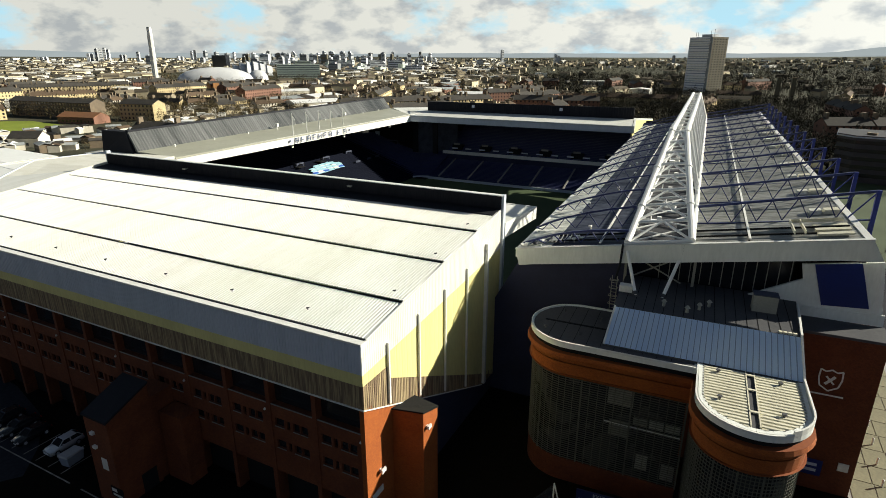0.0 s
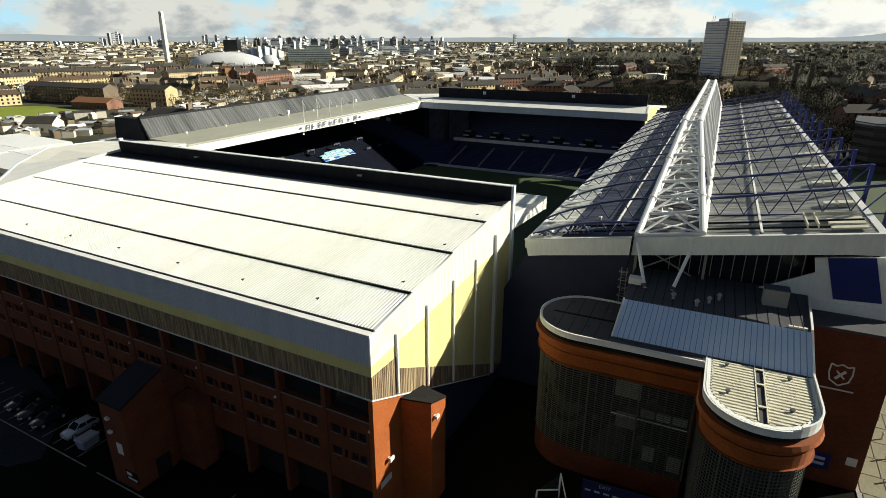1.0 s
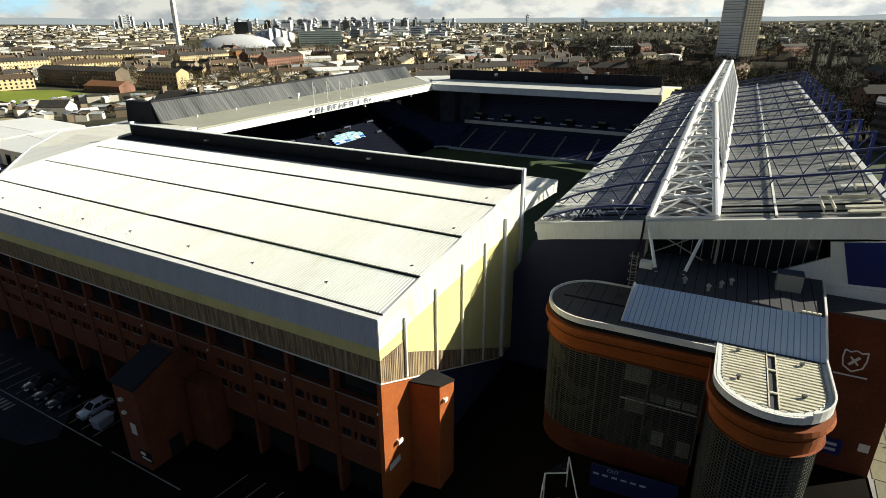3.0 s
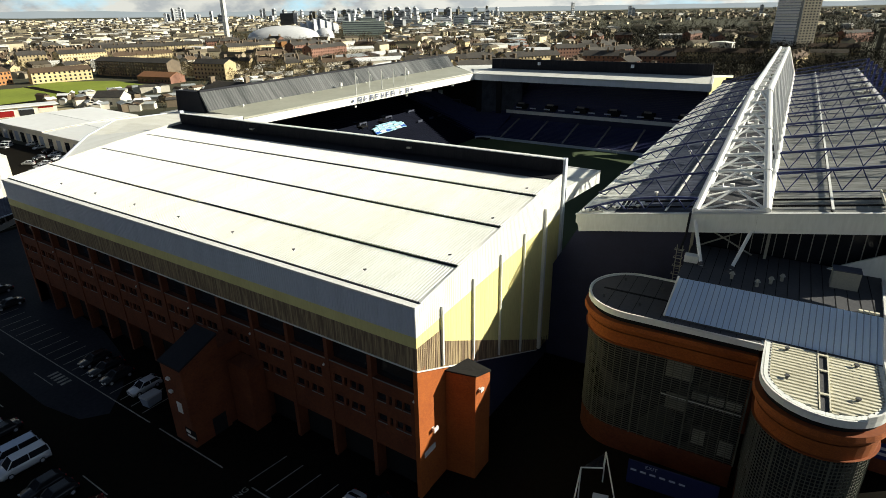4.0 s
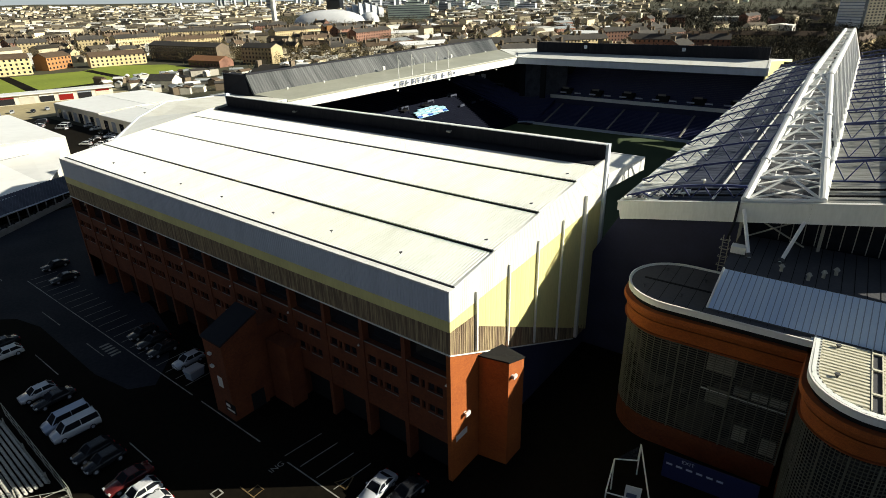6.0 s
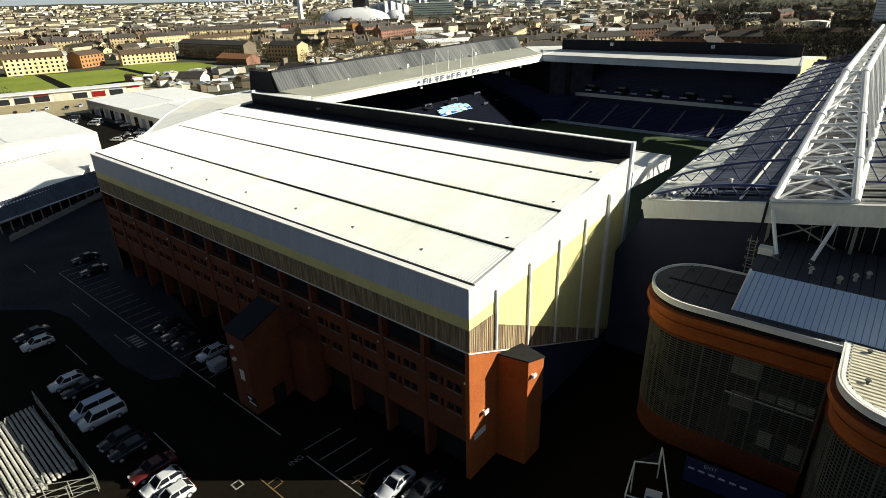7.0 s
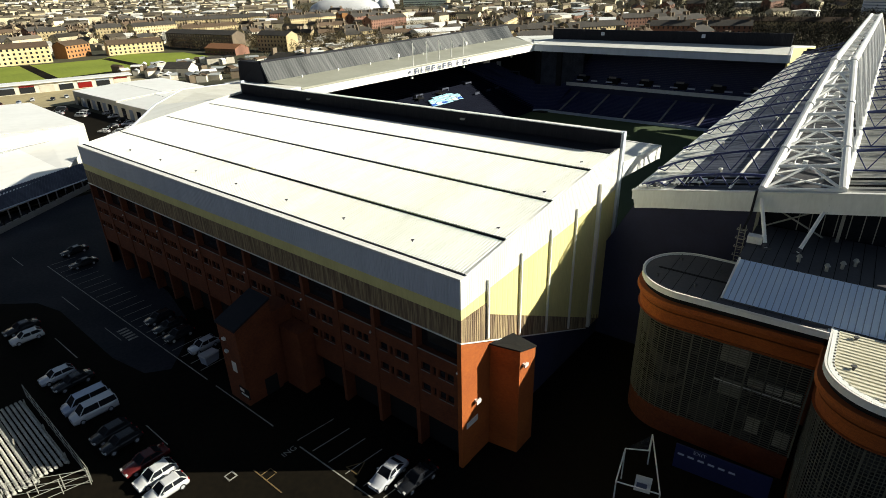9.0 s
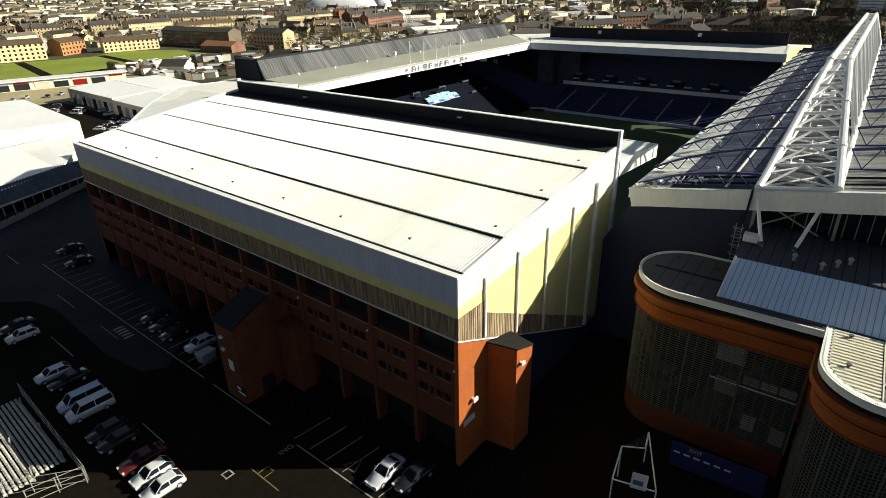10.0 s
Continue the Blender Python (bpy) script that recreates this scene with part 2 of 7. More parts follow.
class Geo:
    """Collects corners and faces of one mesh."""

    def __init__(self):
        self.v, self.f, self.mi, self.at = [], [], [], 0

    def add(self, vs, fs):
        n = len(self.v)
        self.v += [tuple(p) for p in vs]
        self.f += [tuple(i + n for i in f) for f in fs]
        self.mi += [self.at] * len(fs)
        return self

    def hexa(self, lower, upper):
        n = len(lower)
        fs = [tuple(range(n))[::-1], tuple(range(n, 2 * n))]
        fs += [(i, (i + 1) % n, n + (i + 1) % n, n + i) for i in range(n)]
        return self.add([*lower, *upper], fs)

    def box(self, x0, x1, y0, y1, z0, z1):
        q = [(x0, y0), (x1, y0), (x1, y1), (x0, y1)]
        return self.hexa([(*p, z0) for p in q], [(*p, z1) for p in q])

    def prism(self, poly, z0, z1):
        return self.hexa([(*p, z0) for p in poly], [(*p, z1) for p in poly])

    def slab(self, corners, drop):
        """Four or more corners of an upper face, and the same lower by drop."""
        return self.hexa([(x, y, z - drop) for x, y, z in corners], corners)

    def quad(self, *ps):
        return self.add(ps, [tuple(range(len(ps)))])

    def beam(self, a, b, w, h=None, up=(0, 0, 1)):
        a, b, h = Vector(a), Vector(b), h or w
        d = (b - a).normalized()
        s = d.cross(Vector(up))
        s = d.cross(Vector((1, 0, 0))) if s.length < 1e-3 else s
        s.normalize()
        u = s.cross(d)
        q = [s * i * w / 2 + u * j * h / 2 for i, j in ((-1, -1), (1, -1), (1, 1), (-1, 1))]
        return self.hexa([a + o for o in q], [b + o for o in q])

    def tube(self, a, b, r, n=6, r2=None):
        a, b, r2 = Vector(a), Vector(b), r if r2 is None else r2
        d = (b - a).normalized()
        s = d.cross(Vector((0, 0, 1)))
        s = Vector((1, 0, 0)) if s.length < 1e-3 else s.normalized()
        u = s.cross(d)
        ring = [s * math.cos(k * math.tau / n) + u * math.sin(k * math.tau / n) for k in range(n)]
        return self.hexa([a + o * r for o in ring], [b + o * r2 for o in ring])

    def ribs(self, p, u, v, n, count, depth, gap=0.5, base=0.06):
        """A ribbed sheet from p along u (across the ribs) and v (along them), ribs standing out along n."""
        p, u, v, n = Vector(p), Vector(u), Vector(v), Vector(n).normalized()
        prof = [(0.0, -base)]
        for i in range(count):
            a, w = i / count, 1.0 / count
            prof += [(a, 0), (a + w * gap * 0.8, 0), (a + w * (gap * 0.8 + 0.1), depth), (a + w * 0.9, depth)]
        prof += [(1.0, 0), (1.0, -base)]
        m = len(prof)
        a = [p + u * s + n * h for s, h in prof]
        b = [q + v for q in a]
        fs = [(i, i + 1, m + i + 1, m + i) for i in range(m - 1)]
        fs += [(m - 1, 0, m, 2 * m - 1), tuple(range(m))[::-1], tuple(range(m, 2 * m))]
        return self.add(a + b, fs)

    def ribbed_wall(self, x, side, y0, y1, n, low, high, depth, cuts=()):
        """One ribbed sheet in the plane x, from y0 to y1, between the heights low(y) and high(y)."""
        prof = [(y0, -0.1)]
        for k in range(n):
            a, b = lerp(y0, y1, k / n), lerp(y0, y1, (k + 1) / n)
            w = b - a
            prof += [(a + 1e-4, depth), (a + w * 0.7, depth), (a + w * 0.78, 0.0), (b - w * 0.08, 0.0)]
        prof += [(y1, 0.0), (y1, -0.1)]
        m = len(prof)
        vs = [(x + d * side, y, low(y)) for y, d in prof] + [(x + d * side, y, high(y)) for y, d in prof]
        fs = [(i, i + 1, m + i + 1, m + i) for i in range(m - 1)]
        fs += [tuple(range(m))[::-1], tuple(range(m, 2 * m)), (m - 1, 0, m, 2 * m - 1)]
        return self.add(vs, fs)

    def stairs(self, rows, along):
        """A stepped bank: rows of (place, height) from front to back, and along(place, end, z) for the two ends."""
        prof = []
        for (p, z), (q, _) in zip(rows[:-1], rows[1:]):
            prof += [(p, z), (q, z)]
        prof = [(rows[0][0], -2.2)] + prof + [(rows[-1][0], -2.2)]
        m = len(prof)
        vs = [along(p, 0, z) for p, z in prof] + [along(p, 1, z) for p, z in prof]
        fs = [(i, (i + 1) % m, m + (i + 1) % m, m + i) for i in range(m)]
        fs += [tuple(range(m))[::-1], tuple(range(m, 2 * m))]
        return self.add(vs, fs)

    def mesh(self, name, *mats, smooth=False):
        me = bpy.data.meshes.new(name)
        me.from_pydata(self.v, [], self.f)
        for m in mats:
            me.materials.append(m)
        if len(mats) > 1:
            me.polygons.foreach_set("material_index", self.mi)
        if smooth:
            me.polygons.foreach_set("use_smooth", [True] * len(me.polygons))
        me.update()
        return me


def thing(name, label, category, m=None, group="", kind=""):
    ob = new(name)
    ob.matrix_basis = m or Matrix()
    return tagged(ob, label, category, group, kind)


def part(name, geo, material, parent, label="", kind="", smooth=False):
    mats = material if isinstance(material, (list, tuple)) else [material]
    ob = new(name, geo.mesh(name, *mats, smooth=smooth) if isinstance(geo, Geo) else geo)
    ob.parent = parent
    return tagged(ob, label, kind=kind)


def structure(name, geo, material, label, category):
    ob = new(name, geo.mesh(name, material))
    return tagged(ob, label, category, kind="structure")


# ---- ground ----
def land_height(x, y):
    r = math.hypot(x, y)
    far = max(0.0, min(1.0, (r - 1500) / 3300))
    n = noise.noise(Vector((x * 0.0006, y * 0.0006, 0.3)))
    n2 = noise.noise(Vector((x * 0.0022, y * 0.0022, 1.7)))
    turn = math.degrees(math.atan2(-x, y))
    right = max(0.0, min(1.0, (5 - turn) / 25))
    return far ** 1.5 * (50 + 12 * n + 8 * n2 + 14 * right)


def build_ground():
    g = Geo()
    radii = [0, 60, 130, 250, 400, 600, 850, 1150, 1500, 1800, 2150, 2500, 2900, 3300, 3700, 4100, 4500, 4900]
    n = 96
    vs = [(0, 0, -0.02)]
    for r in radii[1:]:
        for k in range(n):
            a = k * math.tau / n
            x, y = r * math.sin(a), r * math.cos(a)
            vs.append((x, y, land_height(x, y) - 0.02))
    fs = [(0, 1 + (k + 1) % n, 1 + k) for k in range(n)]
    for j in range(len(radii) - 2):
        b = 1 + j * n
        fs += [(b + k, b + (k + 1) % n, b + n + (k + 1) % n, b + n + k) for k in range(n)]
    g.add(vs, fs)
    structure("ground", g, M["land"], "brown winter land rising to low hills", "ground")


build_ground()


def distant_hills():
    """Pale blue-grey hills on the horizon, far behind the city; painted haze makes them glow."""
    m = bpy.data.materials.new("distant_hills")
    m.use_nodes = True
    nt = m.node_tree
    bs = nt.nodes["Principled BSDF"]
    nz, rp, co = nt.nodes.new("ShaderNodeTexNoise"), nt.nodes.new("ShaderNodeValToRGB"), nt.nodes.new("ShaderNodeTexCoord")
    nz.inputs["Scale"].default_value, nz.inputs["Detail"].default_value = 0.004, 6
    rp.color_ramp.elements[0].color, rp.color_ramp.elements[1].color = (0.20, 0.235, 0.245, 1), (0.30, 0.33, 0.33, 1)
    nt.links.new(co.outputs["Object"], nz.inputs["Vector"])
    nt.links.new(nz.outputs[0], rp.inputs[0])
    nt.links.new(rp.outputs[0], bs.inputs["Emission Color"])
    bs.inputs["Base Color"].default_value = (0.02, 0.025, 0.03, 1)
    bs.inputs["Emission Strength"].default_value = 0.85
    vs, fs, n = [], [], 150
    for i in range(n + 1):
        turn = 95 - i * 120 / n
        a = radians(turn)
        x, y = 26 - 5000 * math.sin(a), -35 + 5000 * math.cos(a)
        h = 80 + 9 * noise.noise(Vector((i * 0.06, 0.4, 0))) + 5 * noise.noise(Vector((i * 0.35, 2.0, 0))) + 55 * max(0.0, (-5 - turn) / 6) + 14 * max(0.0, min(1.0, (turn - 54) / 9))
        vs += [(x, y, 20), (x, y, h)]
    fs = [(2 * i, 2 * i + 2, 2 * i + 3, 2 * i + 1) for i in range(n)]
    structure("backdrop", Geo().add(vs, fs), m, "pale blue-grey hills on the far horizon, with painted haze", "hills")


distant_hills()
# the unseen part behind the viewpoint is added, to cut bounce light
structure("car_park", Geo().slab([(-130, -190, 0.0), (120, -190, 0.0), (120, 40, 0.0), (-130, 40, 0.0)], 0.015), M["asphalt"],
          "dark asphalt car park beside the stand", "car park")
structure("pitch", Geo().slab([(-80, 50, 0.04), (0, 50, 0.04), (-6, 168, 0.04), (-87, 164, 0.04)], 0.03), M["grass"],
          "dark green football pitch in shade", "pitch")


# ---- the near end stand ----
STAND_L = 82.2


TILT = 0.018


def roof_z(y):
    return 22.0 + 0.163 * y - 0.0009 * y * y


def end_stand():
    t = thing("end_stand", "end stand with white ribbed roof, yellow cladding and red brick base", "stadium stand")
    edges = [0.9, 7.3, 16.1, 25.0, 33.0]
    for i in range(4):
        y0, y1 = edges[i] + 0.12, edges[i + 1] - 0.05
        z0, z1 = roof_z(y0) + (0.16 if i else 0.0), roof_z(y1) - 0.06
        dz = TILT * (y0 + y1) / 2
        g = Geo().ribs((-STAND_L + 0.3, y0, z0 - dz), (STAND_L - 0.45, 0, dz), (0, y1 - y0, z1 - z0), (0, -0.15, 1), 236, 0.045)
        part("roof_sheet", g, M["roof_white"], t, "white ribbed metal roof sheet, faintly stained")
        if i:
            y, z = edges[i], roof_z(edges[i])
            a, b, d = -STAND_L + 0.3, -0.15, TILT * y
            g = Geo().hexa([(a, y - 0.04, z - 0.35 - d), (b, y - 0.04, z - 0.35), (b, y + 0.07, z - 0.35), (a, y + 0.07, z - 0.35 - d)],
                           [(a, y - 0.04, z + 0.06 - d), (b, y - 0.04, z + 0.06), (b, y + 0.07, z + 0.06), (a, y + 0.07, z + 0.06 - d)])
            # black riser strip: the step's shade is put into the colour
            part("roof_step", g, M["black"], t, "black strip painting the shade where two roof sheets step")
    # eave gutter capping and verge capping
    part("eave_capping", Geo().slab([(-STAND_L, -0.05, 22.12), (0.02, -0.05, 22.12), (0.02, 0.9, 22.10), (-STAND_L, 0.9, 22.10)], 0.2), M["trim_white"], t,
         "white metal eave capping")
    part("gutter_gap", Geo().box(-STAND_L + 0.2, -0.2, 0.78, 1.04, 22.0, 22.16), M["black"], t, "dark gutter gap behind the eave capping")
    for x in (-0.16, -STAND_L + 0.02):
        g, vs = Geo(), []
        for i in range(9):
            y = 0.9 + i * 4.05
            z = roof_z(y) - (TILT * y if x < -1 else 0)
            vs += [(x, y, z - 0.1), (x + 0.16, y, z - 0.1), (x + 0.16, y, z + 0.07), (x, y, z + 0.07)]
        fs = [(i * 4 + k, i * 4 + (k + 1) % 4, i * 4 + 4 + (k + 1) % 4, i * 4 + 4 + k) for i in range(8) for k in range(4)]
        part("verge_capping", g.add(vs, fs + [(3, 2, 1, 0), (32, 33, 34, 35)]), M["trim_white"], t)
    # front bands
    w = STAND_L
    part("fascia_band", Geo().ribs((-w, 0, 19.05), (w, 0, 0), (0, 0, 2.9), (0, -1, 0), 230, 0.05), M["clad_grey"], t, "grey ribbed metal fascia")
    part("yellow_band", Geo().ribs((-w, 0.02, 17.85), (w, 0, 0), (0, 0, 1.18), (0, -1, 0), 150, 0.015), M["clad_yellow"], t, "pale yellow cladding band")
    part("stained_band", Geo().ribs((-w, 0.03, 15.5), (w, 0, 0), (0, 0, 2.33), (0, -1, 0), 200, 0.045), M["clad_brown"], t, "rust-stained ribbed cladding band")
    part("drip_trim", Geo().box(-w - 0.05, 0.06, -0.1, 0.1, 15.38, 15.5), M["trim_white"], t, "thin white drip trim")
    # side faces: white verge band, yellow field, stained skirt along the rake
    for side, x0 in ((1, 0.0), (-1, -w)):
        ys = [0.0, 8, 16, 24, 33.2]
        wb = [19.0, 19.5, 20.0, 20.5, 21.1]
        lo = lambda y: 17.9 if y < 4.2 else 18.75 - 0.52 * y  # noqa: E731
        top = lambda y: float(np.interp(y, ys, wb))  # noqa: E731
        bot = lambda y: max(15.5 - 0.46 * y, 2.5)  # noqa: E731
        eave = lambda y: roof_z(y) - 0.04  # noqa: E731
        part("verge_band", Geo().ribbed_wall(x0, side, 0.0, 33.2, 100, top, eave, 0.018), M["clad_white"], t, "off-white ribbed verge cladding")
        part("yellow_side", Geo().ribbed_wall(x0 - 0.02 * side, side, 0.0, 33.2, 34, lo, top, 0.012), M["clad_yellow"], t, "pale yellow side cladding")
        part("stained_skirt", Geo().ribbed_wall(x0 - 0.01 * side, side, 0.0, 33.0, 110, bot, lo, 0.035), M["clad_brown"], t, "rust-stained ribbed skirt along the seating rake")
        part("skirt_trim", Geo().beam((x0, 0, 15.44), (x0, 27.5, bot(27.5) - 0.05), 0.16, 0.12), M["trim_white"], t, "thin white drip trim")
        for i, y in enumerate((4.1, 10.0, 16.0, 21.9, 27.8)):
            zt, zb = 20.4 + 0.09 * (y - 4) * 0.9, bot(y) + 0.3
            part("downpipe", Geo().beam((x0 + 0.16 * side, y, zb), (x0 + 0.16 * side, y, zt + (0.9 if i == 4 else 0)), 0.22 if i < 4 else 0.5), M["trim_white"], t, "white square downpipe")
        part("corner_post", Geo().box(*sorted((x0 - 0.25 * side, x0 + 0.3 * side)), 33.0, 33.75, 8, 28.4), M["clad_grey"], t, "tall grey steel corner post")
    # black screen wall over the roof and the front canopy
    part("screen_wall", Geo().ribs((-w, 32.95, 25.3), (w - 0.05, 0, 0.4), (0, 0, 2.6), (0, -1, 0), 60, 0.02, base=0.5), M["black"], t, "black screen wall above the roof")
    # flashing reaches out over the roof to paint the screen's cast shadow
    part("screen_foot", Geo().slab([(-w, 30.0, roof_z(30.0) - 0.42), (-0.3, 30.6, roof_z(30.6) + 0.13), (-0.3, 33.0, 26.5), (-w, 33.0, 25.9)], 0.3), M["black"], t, "black flashing at the screen's foot, widened to paint its shadow")
    part("screen_capping", Geo().hexa([(-w, 32.8, 27.88), (0.1, 32.8, 28.28), (0.1, 33.6, 28.28), (-w, 33.6, 27.88)], [(-w, 32.8, 28.0), (0.1, 32.8, 28.4), (0.1, 33.6, 28.4), (-w, 33.6, 28.0)]), M["fascia"], t, "pale metal screen capping")
    part("canopy", Geo().slab([(-w - 4, 33.6, 24.4), (0.2, 33.6, 24.4), (0.2, 47.2, 23.6), (-w - 4, 47.2, 23.6)], 0.35), M["roof_white"], t, "white roof over the front rows")
    part("canopy_fascia", Geo().slab([(-w - 4, 46.9, 23.7), (0.4, 46.9, 23.7), (0.4, 47.25, 23.7), (-w - 4, 47.25, 23.7)], 2.0), M["trim_white"], t, "white canopy fascia")
    part("canopy_side", Geo().hexa([(0.2, 33.6, 22.4), (0.4, 33.6, 22.4), (0.4, 47, 21.8), (0.2, 47, 21.8)], [(0.2, 33.6, 24.5), (0.4, 33.6, 24.5), (0.4, 47, 23.7), (0.2, 47, 23.7)]), M["trim_white"], t, "white canopy end panel")
    # seating rake
    rows = [(47 - k * 1.35, 1.2 + k * 0.5) for k in range(31)]
    part("terrace", Geo().stairs(rows, lambda p, e, z: (-0.3 if e else -w + 0.3, p, z)), M["terrace"], t, "dark concrete seating terrace")
    for y, z in rows[:-1]:
        part("seating_strip", Geo().box(-w + 0.6, -0.6, y - 0.9, y - 0.5, z, z + 0.75), M["seats"], t, "row of blue plastic seats")
    return t


STAND = end_stand()


def brick_base():
    """Four storeys of brick under the cladding: window storey set back, brick bands, piers."""
    t = STAND
    w = STAND_L
    bays = 14
    bw = w / bays
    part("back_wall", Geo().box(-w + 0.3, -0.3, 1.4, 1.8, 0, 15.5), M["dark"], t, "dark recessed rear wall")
    part("window_band", Geo().box(-w + 0.4, -0.4, 0.85, 0.95, 12.7, 15.4), M["glass"], t, "dark window band under the cladding")
    part("sill_beam", Geo().box(-w + 0.1, -0.1, 0.1, 0.9, 12.5, 12.62), M["brick_shaded"], t, "brick sill")
    part("sill_trim", Geo().box(-w + 0.1, -0.1, 0.06, 0.16, 12.62, 12.7), M["concrete"], t, "thin pale sill trim")
    for i in range(bays + 1):
        x = -w + i * bw
        x = min(max(x, -w + 0.25), -0.25)
        # only the corner pier takes the sunlit copy of the brick
        part("pier", Geo().box(x - 0.25, x + 0.25, -0.02, 1.4, 0, 15.4), M["brick_shaded"] if i < bays else M["brick"], t, "red brick pier")
    for i in range(bays):
        x0, x1 = -w + i * bw + 0.25, -w + (i + 1) * bw - 0.25
        g = Geo()
        # window openings: four small lights in each of two rows
        zs = [(7.6, 8.6), (10.2, 11.2)]
        xs = [lerp(x0, x1, f) for f in (0.07, 0.29, 0.35, 0.43, 0.5, 0.66, 0.68, 0.85)]
        levels = [4.6] + [z for p in zs for z in p] + [12.5]
        for a, b in zip(levels[:-1:2], levels[1::2]):
            g.box(x0, x1, 0.1, 0.5, a, b)
        for z0, z1 in zs:
            cuts = [x0] + xs + [x1]
            for a, b in zip(cuts[::2], cuts[1::2]):
                g.box(a, b, 0.1, 0.5, z0, z1)
        part("brick_panel", g, M["brick_shaded"], t, "red brick infill panel")
        for z0, z1 in zs:
            for a, b in zip(xs[::2], xs[1::2]):
                part("window", Geo().box(a, b, 0.36, 0.42, z0, z1), M["glass"], t, "small dark window")
                if b - a > 0.7:
                    part("window_sill", Geo().box(a, b, 0.04, 0.12, z0 - 0.07, z0), M["concrete"], t, "thin pale window sill")
        if i % 2:
            part("wall_lamp", Geo().box(x1 - 0.4, x1 - 0.22, -0.08, 0.1, 11.75, 11.9).box(x1 - 0.35, x1 - 0.28, -0.02, 0.1, 11.9, 12.0), M["trim_white"], t, "small white bulkhead lamp")
    # brick return on the side, a dark sheet for the shade behind the raking skirt, and the projecting side stair
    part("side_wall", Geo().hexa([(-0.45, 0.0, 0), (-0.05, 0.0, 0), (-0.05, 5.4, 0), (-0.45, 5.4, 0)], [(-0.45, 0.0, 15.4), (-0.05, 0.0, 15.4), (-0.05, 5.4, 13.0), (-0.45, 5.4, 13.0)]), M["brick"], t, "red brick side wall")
    part("inner_wall", Geo().box(-3.2, -3.0, 5.4, 33, 0, 9.5), M["dark"], t, "dark sheet painting the shade under the seating rake")
    part("far_side_wall", Geo().box(-w + 0.1, -w + 0.5, 0.1, 20, 0, 6.5), M["brick"], t, "red brick side wall")


def grow_flat(poly, d):
    """A convex plan, each corner moved out from the middle by d both ways."""
    cx, cy = sum(p[0] for p in poly) / len(poly), sum(p[1] for p in poly) / len(poly)
    return [(x + math.copysign(d, x - cx), y + math.copysign(d, y - cy)) for x, y in poly]


def side_stair():
    t = thing("side_stair", "projecting red brick stair block with a sloping cap", "stair block")
    base = [(0.0, 4.7), (3.2, 5.2), (3.2, 8.2), (0.0, 9.0)]
    tops = [12.75, 12.95, 11.85, 11.7]
    part("brick_body", Geo().hexa([(*p, 0) for p in base], [(*p, z) for p, z in zip(base, tops)]), M["brick"], t)
    edge = grow_flat(base, 0.08)
    # near-black cap: the shade lying on it is put into the colour
    part("cap", Geo().hexa([(*p, z) for p, z in zip(edge, tops)], [(*p, z + 0.16) for p, z in zip(edge, tops)]), M["dark"], t, "sloping cap, its shade put into a near-black colour")
    x1, y0 = 3.2, 5.2
    lamp = part("floodlight", Geo().box(x1, x1 + 0.25, y0 + 0.5, y0 + 0.8, 11.0, 11.25).box(x1 + 0.2, x1 + 0.42, y0 + 0.4, y0 + 1.0, 10.95, 11.3), M["trim_white"], t, "small white floodlight")
    part("floodlight", Geo().box(-0.05, 0.3, 2.1, 2.4, 7.2, 7.5).box(0.25, 0.42, 1.95, 2.65, 7.15, 7.6), M["trim_white"], t, "small white floodlight")
    part("sign", Geo().box(-0.04, 0.04, 0.7, 2.6, 4.7, 5.4), M["trim_white"], t, "blank white wall sign")
    return lamp


side_stair()


def front_stair():
    """Tall brick stair block against the rear face of the stand."""
    t = thing("front_stair", "tall red brick stair block with a dark sloping roof", "stair block")
    x0, x1, y0, yr = -29.9, -26.1, -7.9, -3.0
    part("brick_body", Geo().hexa([(x0, y0, 0), (x1, y0, 0), (x1, yr, 0), (x0, yr, 0)], [(x0, y0, 10.5), (x1, y0, 10.5), (x1, yr, 12.5), (x0, yr, 12.5)]), M["brick_shaded"], t)
    part("link", Geo().box(x0 + 0.3, x1 - 0.3, yr, 0.0, 0, 10.6), M["brick_shaded"], t, "lower brick link to the stand")
    part("sloping_roof", Geo().slab([(x0 - 0.1, y0 - 0.15, 10.75), (x1 + 0.1, y0 - 0.15, 10.75), (x1 + 0.1, yr + 0.1, 12.8), (x0 - 0.1, yr + 0.1, 12.8)], 0.25), M["black"], t, "dark sloping roof")
    for z in (8.6, 6.9):
        part("wall_lamp", Geo().box(x0 + 1.0, x0 + 1.5, y0 - 0.3, y0, z, z + 0.3), M["trim_white"], t, "white bulkhead lamp")
    part("notice", Geo().box(x0 + 1.7, x0 + 2.6, y0 - 0.05, y0, 4.4, 5.8), M["trim_white"], t, "white wall notice")
    s = part("direction_sign", Geo().box(x0 + 2.3, x0 + 4.3, y0 - 0.06, y0, 1.2, 2.5), M["dark"], t, "dark sign with pale worn bars")
    part("bar", Geo().box(x0 + 2.5, x0 + 3.3, y0 - 0.09, y0 - 0.06, 1.9, 2.3).box(x0 + 2.6, x0 + 4.1, y0 - 0.09, y0 - 0.06, 1.4, 1.65), M["trim_white"], s)
    part("doorway", Geo().box(x1, x1 + 0.04, -5.4, -3.6, 0, 2.4), M["dark"], t, "dark doorway")
    part("annex", Geo().box(x1, x1 + 3.6, -2.2, 0.0, 0, 8.6), M["brick_shaded"], t, "brick annex beside the stair")


front_stair()


brick_base()


